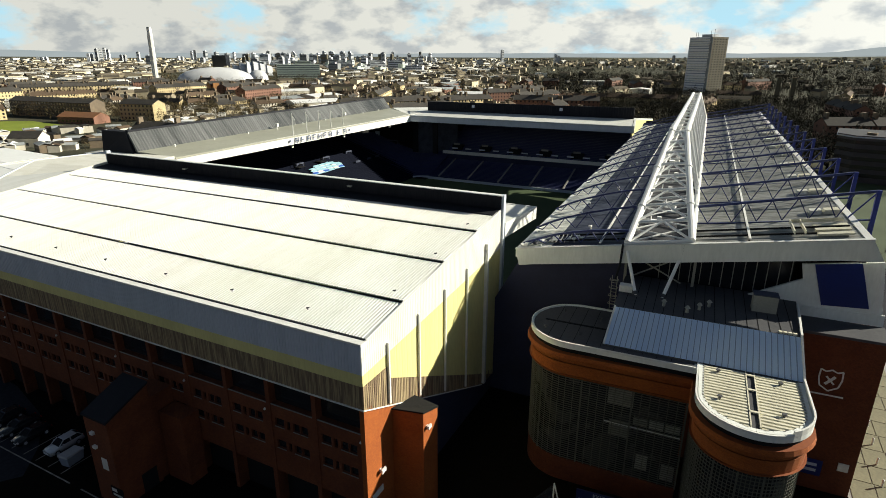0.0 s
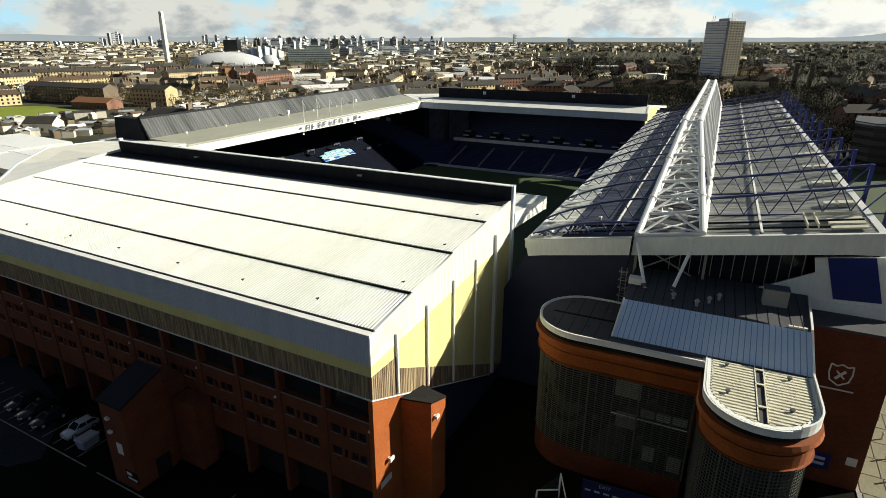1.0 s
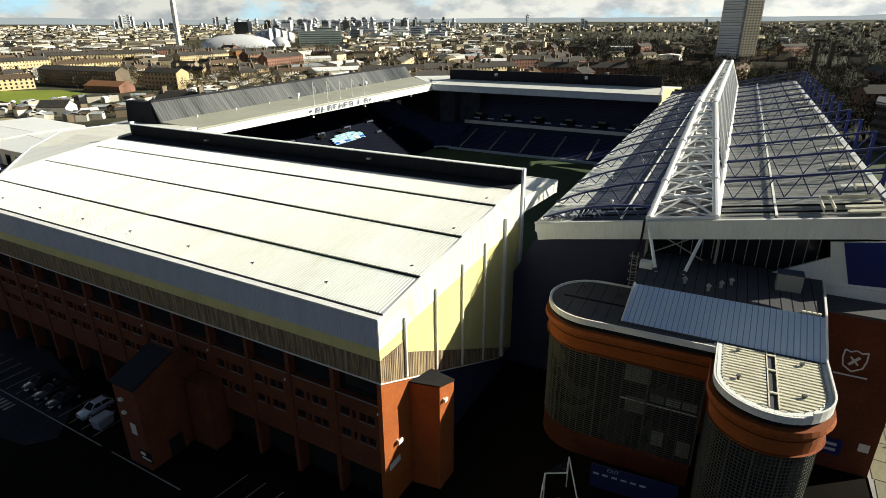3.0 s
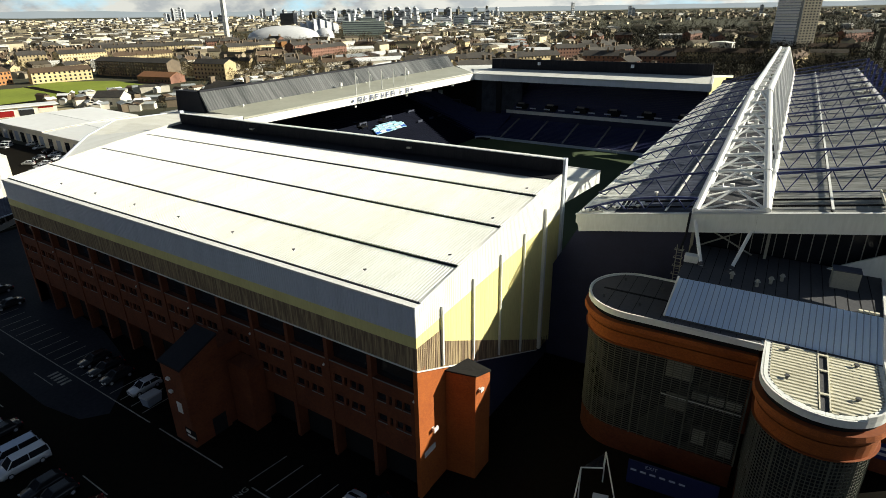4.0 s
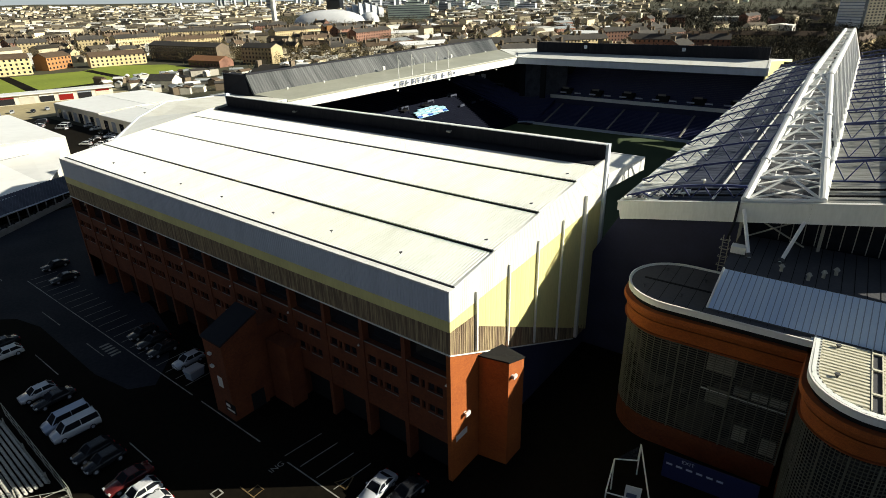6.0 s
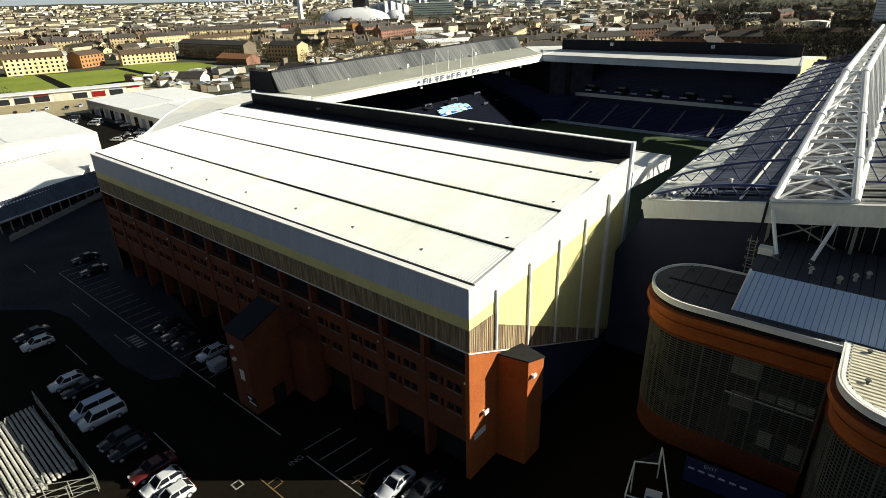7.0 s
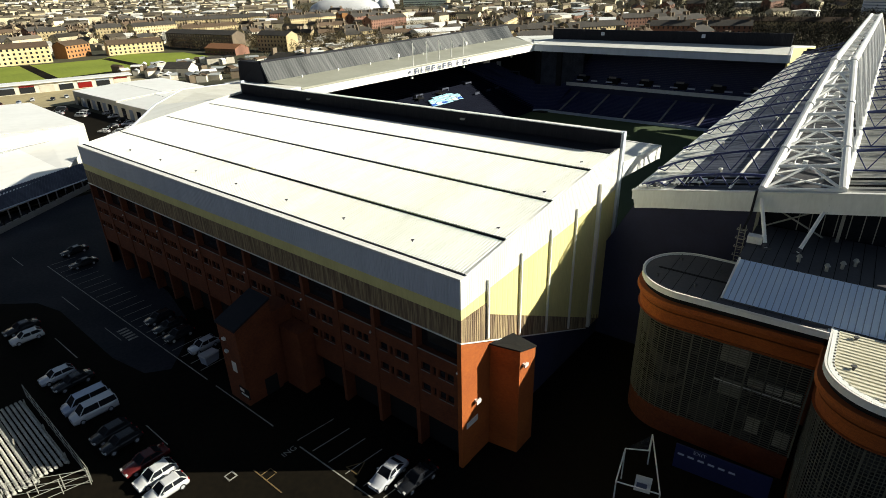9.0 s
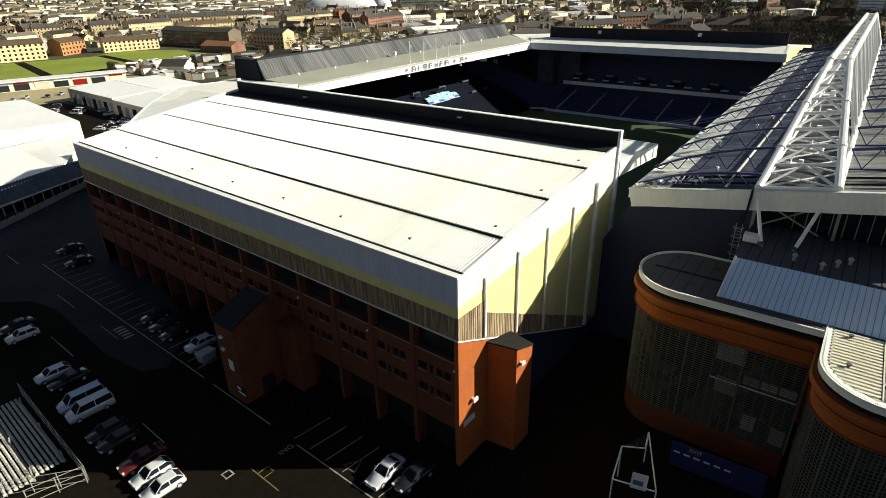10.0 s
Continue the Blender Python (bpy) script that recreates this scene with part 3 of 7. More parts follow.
# ---- the main stand ----
# the main stand is laid out at 1 : 0.956 and set at its true size here
NEARER = Matrix.Translation((1.14, -1.54, 2.0)) @ Matrix.Scale(0.956, 4)
MAIN = NEARER @ Matrix.Translation((2.4, 32.5, 0)) @ Matrix.Rotation(radians(2.5), 4, "Z")
FOOT = -2.1
MAIN_L, MAIN_W = 160.0, 38.3
# the brick end block with its towers
NEAR_BLOCK = Matrix.Translation((0.299, -0.4025, 0.524)) @ Matrix.Scale(0.9885, 4)
BLOCK = NEAR_BLOCK @ Matrix.Translation((2.4, 32.5, 0)) @ Matrix.Rotation(radians(2.5), 4, "Z")
BLOCK_FOOT = -0.55


def mz(u):
    return 21.5 + 0.165 * u


def main_stand():
    t = thing("main_stand", "main stand with long grey sheet roof and white girder above it", "stadium stand", MAIN)
    # roof in strips, so that each course of sheets stands apart
    n = 19
    # front courses take a darker sheet: the girder's shade in their colour
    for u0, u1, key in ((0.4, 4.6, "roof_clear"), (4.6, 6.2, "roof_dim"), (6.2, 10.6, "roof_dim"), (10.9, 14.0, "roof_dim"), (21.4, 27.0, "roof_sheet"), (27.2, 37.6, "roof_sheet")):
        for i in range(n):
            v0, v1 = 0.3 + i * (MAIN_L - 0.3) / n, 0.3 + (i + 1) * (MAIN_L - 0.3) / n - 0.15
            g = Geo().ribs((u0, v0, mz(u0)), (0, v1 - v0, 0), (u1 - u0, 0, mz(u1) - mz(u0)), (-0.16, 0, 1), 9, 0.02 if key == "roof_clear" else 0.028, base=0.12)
            part("roof_sheet", g, M[key], t, "pale translucent roof sheet" if key == "roof_clear" else "weathered grey ribbed roof sheet; front courses coloured for shade")
    part("roof_deck", Geo().slab([(14.0, 0.3, mz(14) - 0.1), (21.4, 0.3, mz(21.4) - 0.1), (21.4, MAIN_L, mz(21.4) - 0.1), (14.0, MAIN_L, mz(14) - 0.1)], 0.2), M["roof_dark"], t, "dark roof strip under the girder")
    n = 15
    for i in range(n):
        a, c = lerp(0.0, MAIN_W, i / n), lerp(0.0, MAIN_W, (i + 1) / n) - 0.008
        al, cl = (0.55 if i == 0 else a), (c if i < n - 1 else c + 1.3)
        part("fascia_panel", Geo().hexa([(al, -0.15, mz(a) - 2.2), (cl, -0.15, mz(c) - 2.2), (cl, 0.25, mz(c) - 2.2), (al, 0.25, mz(a) - 2.2)],
                                        [(a, -0.15, mz(a)), (c, -0.15, mz(c)), (c, 0.25, mz(c)), (a, 0.25, mz(a))]), M["fascia"], t, "grey-green fascia panel")
    part("fascia_cap", Geo().hexa([(-0.05, -0.2, mz(0)), (MAIN_W + 0.1, -0.2, mz(MAIN_W)), (MAIN_W + 0.1, 0.35, mz(MAIN_W)), (-0.05, 0.35, mz(0))],
                                  [(-0.05, -0.2, mz(0) + 0.12), (MAIN_W + 0.1, -0.2, mz(MAIN_W) + 0.12), (MAIN_W + 0.1, 0.35, mz(MAIN_W) + 0.12), (-0.05, 0.35, mz(0) + 0.12)]), M["trim_white"], t)
    part("front_edge", Geo().slab([(0.0, 0, mz(0) + 0.05), (0.45, 0, mz(0.45) + 0.05), (0.45, MAIN_L, mz(0.45) + 0.05), (0.0, MAIN_L, mz(0) + 0.05)], 1.2), M["fascia"], t, "grey front gutter edge")
    part("back_edge", Geo().slab([(37.6, 0.3, mz(37.6) + 0.1), (38.3, 0.3, mz(38.3) + 0.1), (38.3, MAIN_L, mz(38.3) + 0.1), (37.6, MAIN_L, mz(37.6) + 0.1)], 1.0), M["trim_white"], t, "white back gutter edge")
    part("rain_pipe", Geo().tube((13.6, -0.32, mz(13.6) + 0.3), (13.5, -0.34, mz(13.5) - 2.4), 0.13, 8).tube((13.5, -0.34, mz(13.5) - 2.4), (13.1, -0.7, 19.2), 0.13, 8), M["black"], t, "black pipe over the roof edge")
    # catwalk rails along the roof
    for u in (10.75, 27.1):
        part("walkway", Geo().box(u - 0.13, u + 0.13, 0.4, MAIN_L, mz(u) + 0.3, mz(u) + 0.42), M["trim_white"], t, "narrow white roof walkway")
    return t


MAIN_STAND = main_stand()
TOP_Z, V_A, V_B = 35.0, 25.5, 135.0


def girder():
    t = thing("roof_girder", "huge white tubular steel girder standing on the main roof", "girder", MAIN)
    uL, uR, uc = 14.0, 21.2, 17.4
    zb = lambda u: mz(u) + 0.3  # noqa: E731
    corners = {}
    for s, u, ut in (("l", uL, uc - 1.05), ("r", uR, uc + 1.05)):
        bot = [(u, 0.4, zb(u)), (u, MAIN_L - 0.4, zb(u))]
        top = [(ut, V_A, TOP_Z), (ut, V_B, TOP_Z)]
        corners[s] = (bot, top)
        part("bottom_chord", Geo().tube(bot[0], bot[1], 0.38, 10), M["steel_white"], t, smooth=False)
        part("top_chord", Geo().tube(top[0], top[1], 0.42, 10), M["steel_white"], t)
        part("end_chord", Geo().tube(bot[0], top[0], 0.42, 10), M["steel_white"], t)
        part("end_chord", Geo().tube(bot[1], top[1], 0.42, 10), M["steel_white"], t)
        for f in (0.28, 0.62, 1.0):
            p = Vector(bot[0]).lerp(Vector(top[0]), f)
            d = (Vector(top[0]) - Vector(bot[0])).normalized() * 0.25
            part("joint_collar", Geo().tube(p - d, p + d, 0.52, 10), M["steel_white"], t)
    n = 16
    vs = [lerp(V_A, V_B, i / n) for i in range(n + 1)]
    for s, u in (("l", uL), ("r", uR)):
        ut = corners[s][1][0][0]
        for i, v in enumerate(vs):
            part("web_post", Geo().tube((u, v, zb(u)), (ut, v, TOP_Z), 0.20, 6), M["steel_white"], t)
            if i < n:
                a, b = ((u, v, zb(u)), (ut, vs[i + 1], TOP_Z)) if i % 2 else ((ut, v, TOP_Z), (u, vs[i + 1], zb(u)))
                part("web_brace", Geo().tube(a, b, 0.17, 6), M["steel_white"], t)
        # posts under the sloping ends
        for f in (0.28, 0.62):
            for va, vb in ((0.4, V_A), (MAIN_L - 0.4, V_B)):
                v, z = lerp(va, vb, f), lerp(zb(u), TOP_Z, f)
                part("web_post", Geo().tube((u, v, zb(u)), (lerp(u, ut, f), v, z), 0.17, 6), M["steel_white"], t)
    for i, v in enumerate(vs):
        part("cross_tie", Geo().tube((uc - 1.05, v, TOP_Z), (uc + 1.05, v, TOP_Z), 0.16, 6), M["steel_white"], t)
        part("cross_tie", Geo().tube((uL, v, zb(uL)), (uR, v, zb(uR)), 0.18, 6), M["steel_white"], t)
    # ladder lacing of the sloping ends
    m = 8
    for va, vb in ((0.4, V_A), (MAIN_L - 0.4, V_B)):
        pts = []
        for k in range(m + 1):
            f = (k / m) ** 0.9
            v = lerp(va, vb, f)
            pts.append((Vector((lerp(uL, uc - 1.05, f), v, lerp(zb(uL), TOP_Z, f))), Vector((lerp(uR, uc + 1.05, f), v, lerp(zb(uR), TOP_Z, f)))))
        for k in range(m + 1):
            part("lacing", Geo().tube(*pts[k], 0.2, 8), M["steel_white"], t)
            if k < m:
                mid = (pts[k + 1][0] + pts[k + 1][1]) / 2
                part("lacing", Geo().tube(pts[k][0], mid, 0.16, 6), M["steel_white"], t)
                part("lacing", Geo().tube(pts[k][1], mid, 0.16, 6), M["steel_white"], t)
    for f, side in ((0.22, 0.35), (0.34, 0.6), (0.47, 0.45), (0.6, 0.55), (0.75, 0.5)):
        v, z = lerp(0.4, V_A, f), lerp(zb(uL), TOP_Z, f)
        u = lerp(lerp(uL, uc - 1.05, f), lerp(uR, uc + 1.05, f), side)
        part("service_platform", Geo().box(u - 0.7, u + 0.7, v + 0.2, v + 1.5, z - 1.0, z - 0.9).box(u - 0.7, u - 0.62, v + 0.2, v + 1.5, z - 0.9, z - 0.1).box(u + 0.1, u + 0.6, v + 0.4, v + 1.0, z - 0.9, z - 0.3), M["steel_white"], t, "small white service platform")
    for k in range(4):
        v = 0.6 + k * 6.2
        part("floor_brace", Geo().tube((uL, v, zb(uL)), (uR, v + 6.2, zb(uR)), 0.12, 6), M["steel_white"], t)
        part("floor_brace", Geo().tube((uR, v, zb(uR)), (uL, v + 6.2, zb(uL)), 0.12, 6), M["steel_white"], t)
    return t


girder()


def lattice_frames():
    """Blue roof trusses across the roof on both sides of the girder."""
    count = 13
    for i in range(count):
        v = 8.9 + i * 12.0
        t = thing("roof_truss", "dark blue lattice steel truss above the roof sheets", "roof truss", MAIN @ Matrix.Translation((0, v, 0)), group="roof trusses along the main stand")
        # rear half: rising top chord with an overhanging upright
        a, b = 21.4, 39.9
        zt = lambda u: mz(u) + 2.45 + 0.04 * (u - 21.4)  # noqa: E731
        part("top_chord", Geo().beam((a, 0, zt(a)), (b, 0, zt(b)), 0.26, 0.30), M["steel_blue"], t)
        part("bottom_chord", Geo().beam((a, 0, mz(a) + 0.18), (b, 0, mz(b) - 0.2), 0.16, 0.18), M["steel_blue"], t)
        part("end_post", Geo().beam((b, 0, zt(b) + 0.1), (b, 0, mz(b) - 4.0), 0.45, 0.45), M["steel_royal"], t, "royal blue end post")
        part("end_brace", Geo().beam((b, 0, mz(b) - 3.5), (b - 2.4, 0, mz(b - 2.4) - 0.3), 0.2), M["steel_royal"], t)
        part("end_brace", Geo().beam((b - 2.4, 0, mz(b - 2.4) + 0.2), (b, 0, zt(b)), 0.14), M["steel_royal"], t)
        n = 12
        for k in range(n):
            u0, u1 = lerp(a, b - 2.2, k / n), lerp(a, b - 2.2, (k + 1) / n)
            p, q = ((u0, 0, mz(u0) + 0.2), (u1, 0, zt(u1))) if k % 2 else ((u0, 0, zt(u0)), (u1, 0, mz(u1) + 0.2))
            part("web", Geo().beam(p, q, 0.12), M["steel_blue"], t)
        # front half: top chord bends down to the front edge
        prof = [(13.9, 2.9), (10.7, 2.75), (7.6, 2.4), (4.4, 1.8), (2.2, 1.2), (0.3, 0.5)]
        for (u0, h0), (u1, h1) in zip(prof[:-1], prof[1:]):
            part("front_chord", Geo().beam((u0, 0, mz(u0) + h0), (u1, 0, mz(u1) + h1), 0.22, 0.26), M["steel_blue"], t)
            um = (u0 + u1) / 2
            part("web", Geo().beam((u0, 0, mz(u0) + h0), (um, 0, mz(um) + 0.2), 0.12), M["steel_blue"], t)
            part("web", Geo().beam((um, 0, mz(um) + 0.2), (u1, 0, mz(u1) + h1), 0.12), M["steel_blue"], t)
    t = thing("corner_truss", "low dark blue truss along the roof's end edge", "roof truss", MAIN @ Matrix.Translation((0, 1.6, 0)))
    prof = [(13.9, 1.5), (11.6, 1.65), (9.3, 1.7), (7.0, 1.6), (4.6, 1.3), (2.4, 0.8), (0.6, 0.3)]
    for (u0, h0), (u1, h1) in zip(prof[:-1], prof[1:]):
        um = (u0 + u1) / 2
        part("front_chord", Geo().beam((u0, 0, mz(u0) + h0), (u1, 0, mz(u1) + h1), 0.24, 0.26), M["steel_blue"], t)
        part("web", Geo().beam((u0, 0, mz(u0) + h0), (um, 0, mz(um) + 0.15), 0.14), M["steel_blue"], t)
        part("web", Geo().beam((um, 0, mz(um) + 0.15), (u1, 0, mz(u1) + h1), 0.14), M["steel_blue"], t)
    for v, u1 in ((2.2, 35.0), (4.8, 37.0)):
        t = thing("roof_rail", "dark steel rail lying across the roof sheets", "rail", MAIN @ Matrix.Translation((0, v, 0)))
        part("bar", Geo().beam((21.6, 0, mz(21.6) + 0.3), (u1, 0, mz(u1) + 0.3), 0.14, 0.2), M["dark"], t)
        part("bar", Geo().beam((4.5, 0, mz(4.5) + 0.3), (13.6, 0, mz(13.6) + 0.3), 0.14, 0.2), M["dark"], t)
    rng = random.Random(31)
    for k in range(9):
        u, v = 1.6 + 0.75 * k + rng.uniform(-0.3, 0.3), 1.2 + 0.35 * k + rng.uniform(-0.5, 0.8)
        g = thing("roof_ballast", "pale cable tray and blocks lying on the roof corner", "roof gear", MAIN @ pose(u, v, mz(u) + 0.06, 0, -9.4, rng.uniform(-30, 30)), group="gear on the roof corner")
        part("tray", Geo().box(-0.9, 0.9, -0.12, 0.12, 0, 0.14), M["roof_clear"], g)
        part("block", Geo().box(-0.3, 0.25, -0.3, 0.3, 0.14, 0.45), M["roof_dark"] if k % 2 else M["trim_white"], g, "small block")
        part("cable", Geo().tube((-0.9, 0.1, 0.1), (-1.6, 1.3, 0.0), 0.05, 5).tube((-1.6, 1.3, 0.0), (-1.2, 2.4, 0.02), 0.05, 5), M["dark"], g, "dark cable")
    for k in range(22):
        v = 2.0 + k * 7.0 + rng.uniform(-2, 2)
        u = rng.choice((7.2, 8.2, 9.4, 5.2))
        g = thing("roof_lamp_unit", "small pale lamp unit on the roof sheets", "roof lamp", MAIN @ pose(u, v, mz(u) + 0.06, 0, -9.4, rng.uniform(-20, 20)), group="lamp units on the main roof")
        part("bracket", Geo().box(-0.06, 0.06, -0.2, 0.2, 0, 0.4), M["mesh_grey"], g)
        part("lamp_head", Geo().box(-0.2, 0.2, -0.3, 0.1, 0.4, 0.6), M["trim_white"], g)
    t = thing("roof_gear", "small pale roof gear at the front corner", "roof gear", MAIN @ Matrix.Translation((5.6, 2.2, mz(5.6) + 0.1)))
    for k in range(5):
        part("bracket", Geo().tube((-1.2 + k * 0.5, -0.6 + 0.2 * k, 0), (-0.9 + k * 0.5, 0.1 + 0.2 * k, 0.9), 0.08, 5), M["trim_white"], t)
    part("base_bar", Geo().beam((-1.6, -0.3, 0.1), (1.6, 0.6, 0.5), 0.15), M["trim_white"], t)


lattice_frames()


def main_building():
    t = thing("main_building", "red brick end block with curved glazed stair towers and grey roofs", "building", BLOCK)
    # local coordinates: u right, v along; the towers stand at negative v
    part("end_wall", Geo().box(32.9, 40.6, -4.6, 2.0, BLOCK_FOOT, 18.3), M["brick_shaded"], t, "dark red brick end wall")
    # the coping's shade is painted in with a dark tone
    part("wall_coping", Geo().box(32.6, 40.9, -4.8, -0.7, 18.3, 18.6), M["roof_dark"], t, "coping with its shade put into a dark colour")
    # closed end under the roof: pale panels with a blue field, raking edge, glazing with mullions
    top = lambda u: 24.45 + 0.166 * (u - 32.4)  # noqa: E731
    def upright(name, q, y0, y1, key, label):
        part(name, Geo().hexa([(u, y, z) for (u, z), y in zip(q[:2] + q[:2][::-1], (y0, y0, y1, y1))], [(u, y, z) for (u, z), y in zip(q[2:][::-1] + q[2:], (y0, y0, y1, y1))]), M[key], t, label)
    upright("end_panel", [(33.5, 19.2), (40.6, 19.2), (39.6, top(39.6)), (32.4, top(32.4))], -0.5, -0.2, "fascia", "pale grey end panel")
    upright("raking_panel", [(27.6, 19.75), (33.4, 19.4), (33.0, 22.9), (27.7, 20.0)], -0.56, -0.26, "fascia", "pale grey raking panel")
    upright("lower_panel", [(32.6, 18.6), (40.8, 18.6), (40.7, 19.9), (32.7, 19.7)], -0.66, -0.51, "fascia", "pale grey lower panel")
    upright("blue_panel", [(34.9, 20.1), (39.2, 20.4), (37.7, top(37.7) - 0.05), (33.55, top(33.55) - 0.05)], -0.62, -0.505, "panel_blue", "royal blue square panel")
    part("end_glazing", Geo().hexa([(14.0, 1.2, 18), (32.0, 1.2, 18), (32.0, 1.3, 18), (14.0, 1.3, 18)], [(14.0, 1.2, mz(14) - 0.4), (32.0, 1.2, mz(32) - 0.4), (32.0, 1.3, mz(32) - 0.4), (14.0, 1.3, mz(14) - 0.4)]), M["glass"], t, "dark end glazing")
    for k in range(13):
        u = 18.0 + k * 1.15
        part("mullion", Geo().beam((u, 1.1, 19.9), (u, 1.1, mz(u) - 0.5), 0.09), M["mesh_grey"], t, "thin grey mullion")
    part("long_wall", Geo().box(39.6, 40.4, 2.0, MAIN_L, BLOCK_FOOT, 21.0), M["brick_shaded"], t, "red brick long wall")
    part("inner_block", Geo().box(14.4, 32.4, -5.0, 0.4, BLOCK_FOOT, 19.9), M["brick_shaded"], t, "red brick block behind the towers")
    part("flat_roof", Geo().slab([(14.3, -10.4, 20.05), (32.1, -10.2, 20.05), (32.6, 0.4, 20.05), (14.3, 0.4, 20.05)], 0.3), M["roof_dark"], t, "dark felted flat roof")
    # standing-seam slope, its verges and the raised coping along the roof's right edge
    lo, hi = (14.1, 32.3, -13.8, 17.12), (14.5, 31.95, -10.35, 20.1)
    n = 34
    for k in range(n):
        f0, f1 = k / n, (k + 1) / n
        q = [(lerp(lo[0], lo[1], f0), lo[2], lo[3]), (lerp(lo[0], lo[1], f1) - 0.03, lo[2], lo[3]), (lerp(hi[0], hi[1], f1) - 0.03, hi[2], hi[3]), (lerp(hi[0], hi[1], f0), hi[2], hi[3])]
        part("roof_tray", Geo().slab(q, 0.08), M["roof_blue"], t, "blue-grey standing seam roof tray")
        part("seam", Geo().beam(Vector(q[0]) + Vector((0, 0, 0.03)), Vector(q[3]) + Vector((0, 0, 0.03)), 0.07, 0.11), M["seam_blue"], t, "darker standing seam")
    part("slope_eave", Geo().box(14.0, 32.4, -13.95, -13.75, 16.98, 17.16), M["roof_dark"], t, "dark eave gutter of the slope")
    for k in (0, 1):
        part("slope_verge", Geo().beam((lo[k], lo[2] - 0.1, lo[3] + 0.1), (hi[k], hi[2], hi[3] + 0.12), 0.16, 0.22), M["trim_white"], t)
    part("roof_coping", Geo().beam((31.95, -10.35, 20.22), (32.5, -2.0, 20.3), 0.2, 0.3), M["trim_white"], t, "white metal coping along the roof edge")
    for k in range(4):
        part("louvre", Geo().box(30.0 + k * 0.42, 30.32 + k * 0.42, -10.2, -9.9, 20.08, 20.3), M["roof_cream"], t, "small sunlit roof louvre")
    part("slope_side", Geo().hexa([(31.9, -13.6, 14), (32.4, -13.6, 14), (32.4, -4.6, 14), (31.9, -4.6, 14)], [(31.9, -13.6, 17.0), (32.3, -13.6, 17.0), (32.2, -10.3, 20.0), (31.8, -10.3, 20.0)]), M["brick_shaded"], t)
    for k in range(17):
        part("felt_seam", Geo().box(15.3 + k, 15.36 + k, -10.2, 0.3, 20.05, 20.08), M["dark"], t)
    return t


MAIN_BLOCK = main_building()


def tower_outline(kind):
    """Plan of a stair tower: straight sides with round ends, in the main stand's axes."""
    if kind == "long":
        c, r = (10.65, -10.0), 4.85
        arc = [(c[0] + r * math.cos(radians(a)), c[1] + r * math.sin(radians(a))) for a in range(90, 271, 9)]
        return [(22.9, c[1] + r)] + arc + [(22.9, c[1] - r)]
    c, r = (27.76, -19.4), 4.28
    arc = [(c[0] + r * math.cos(radians(a)), c[1] + r * math.sin(radians(a))) for a in range(180, 361, 9)]
    return [(c[0] - r, -12.5)] + arc + [(c[0] + r, -12.5)]


def grow(poly, d):
    out = []
    n = len(poly)
    for i in range(n):
        p, q, r = Vector(poly[i - 1]), Vector(poly[i]), Vector(poly[(i + 1) % n])
        e = ((q - p).normalized() + (r - q).normalized())
        e = e.normalized() if e.length > 1e-6 else (r - q).normalized()
        out.append((q.x + e.y * d, q.y - e.x * d))
    return out


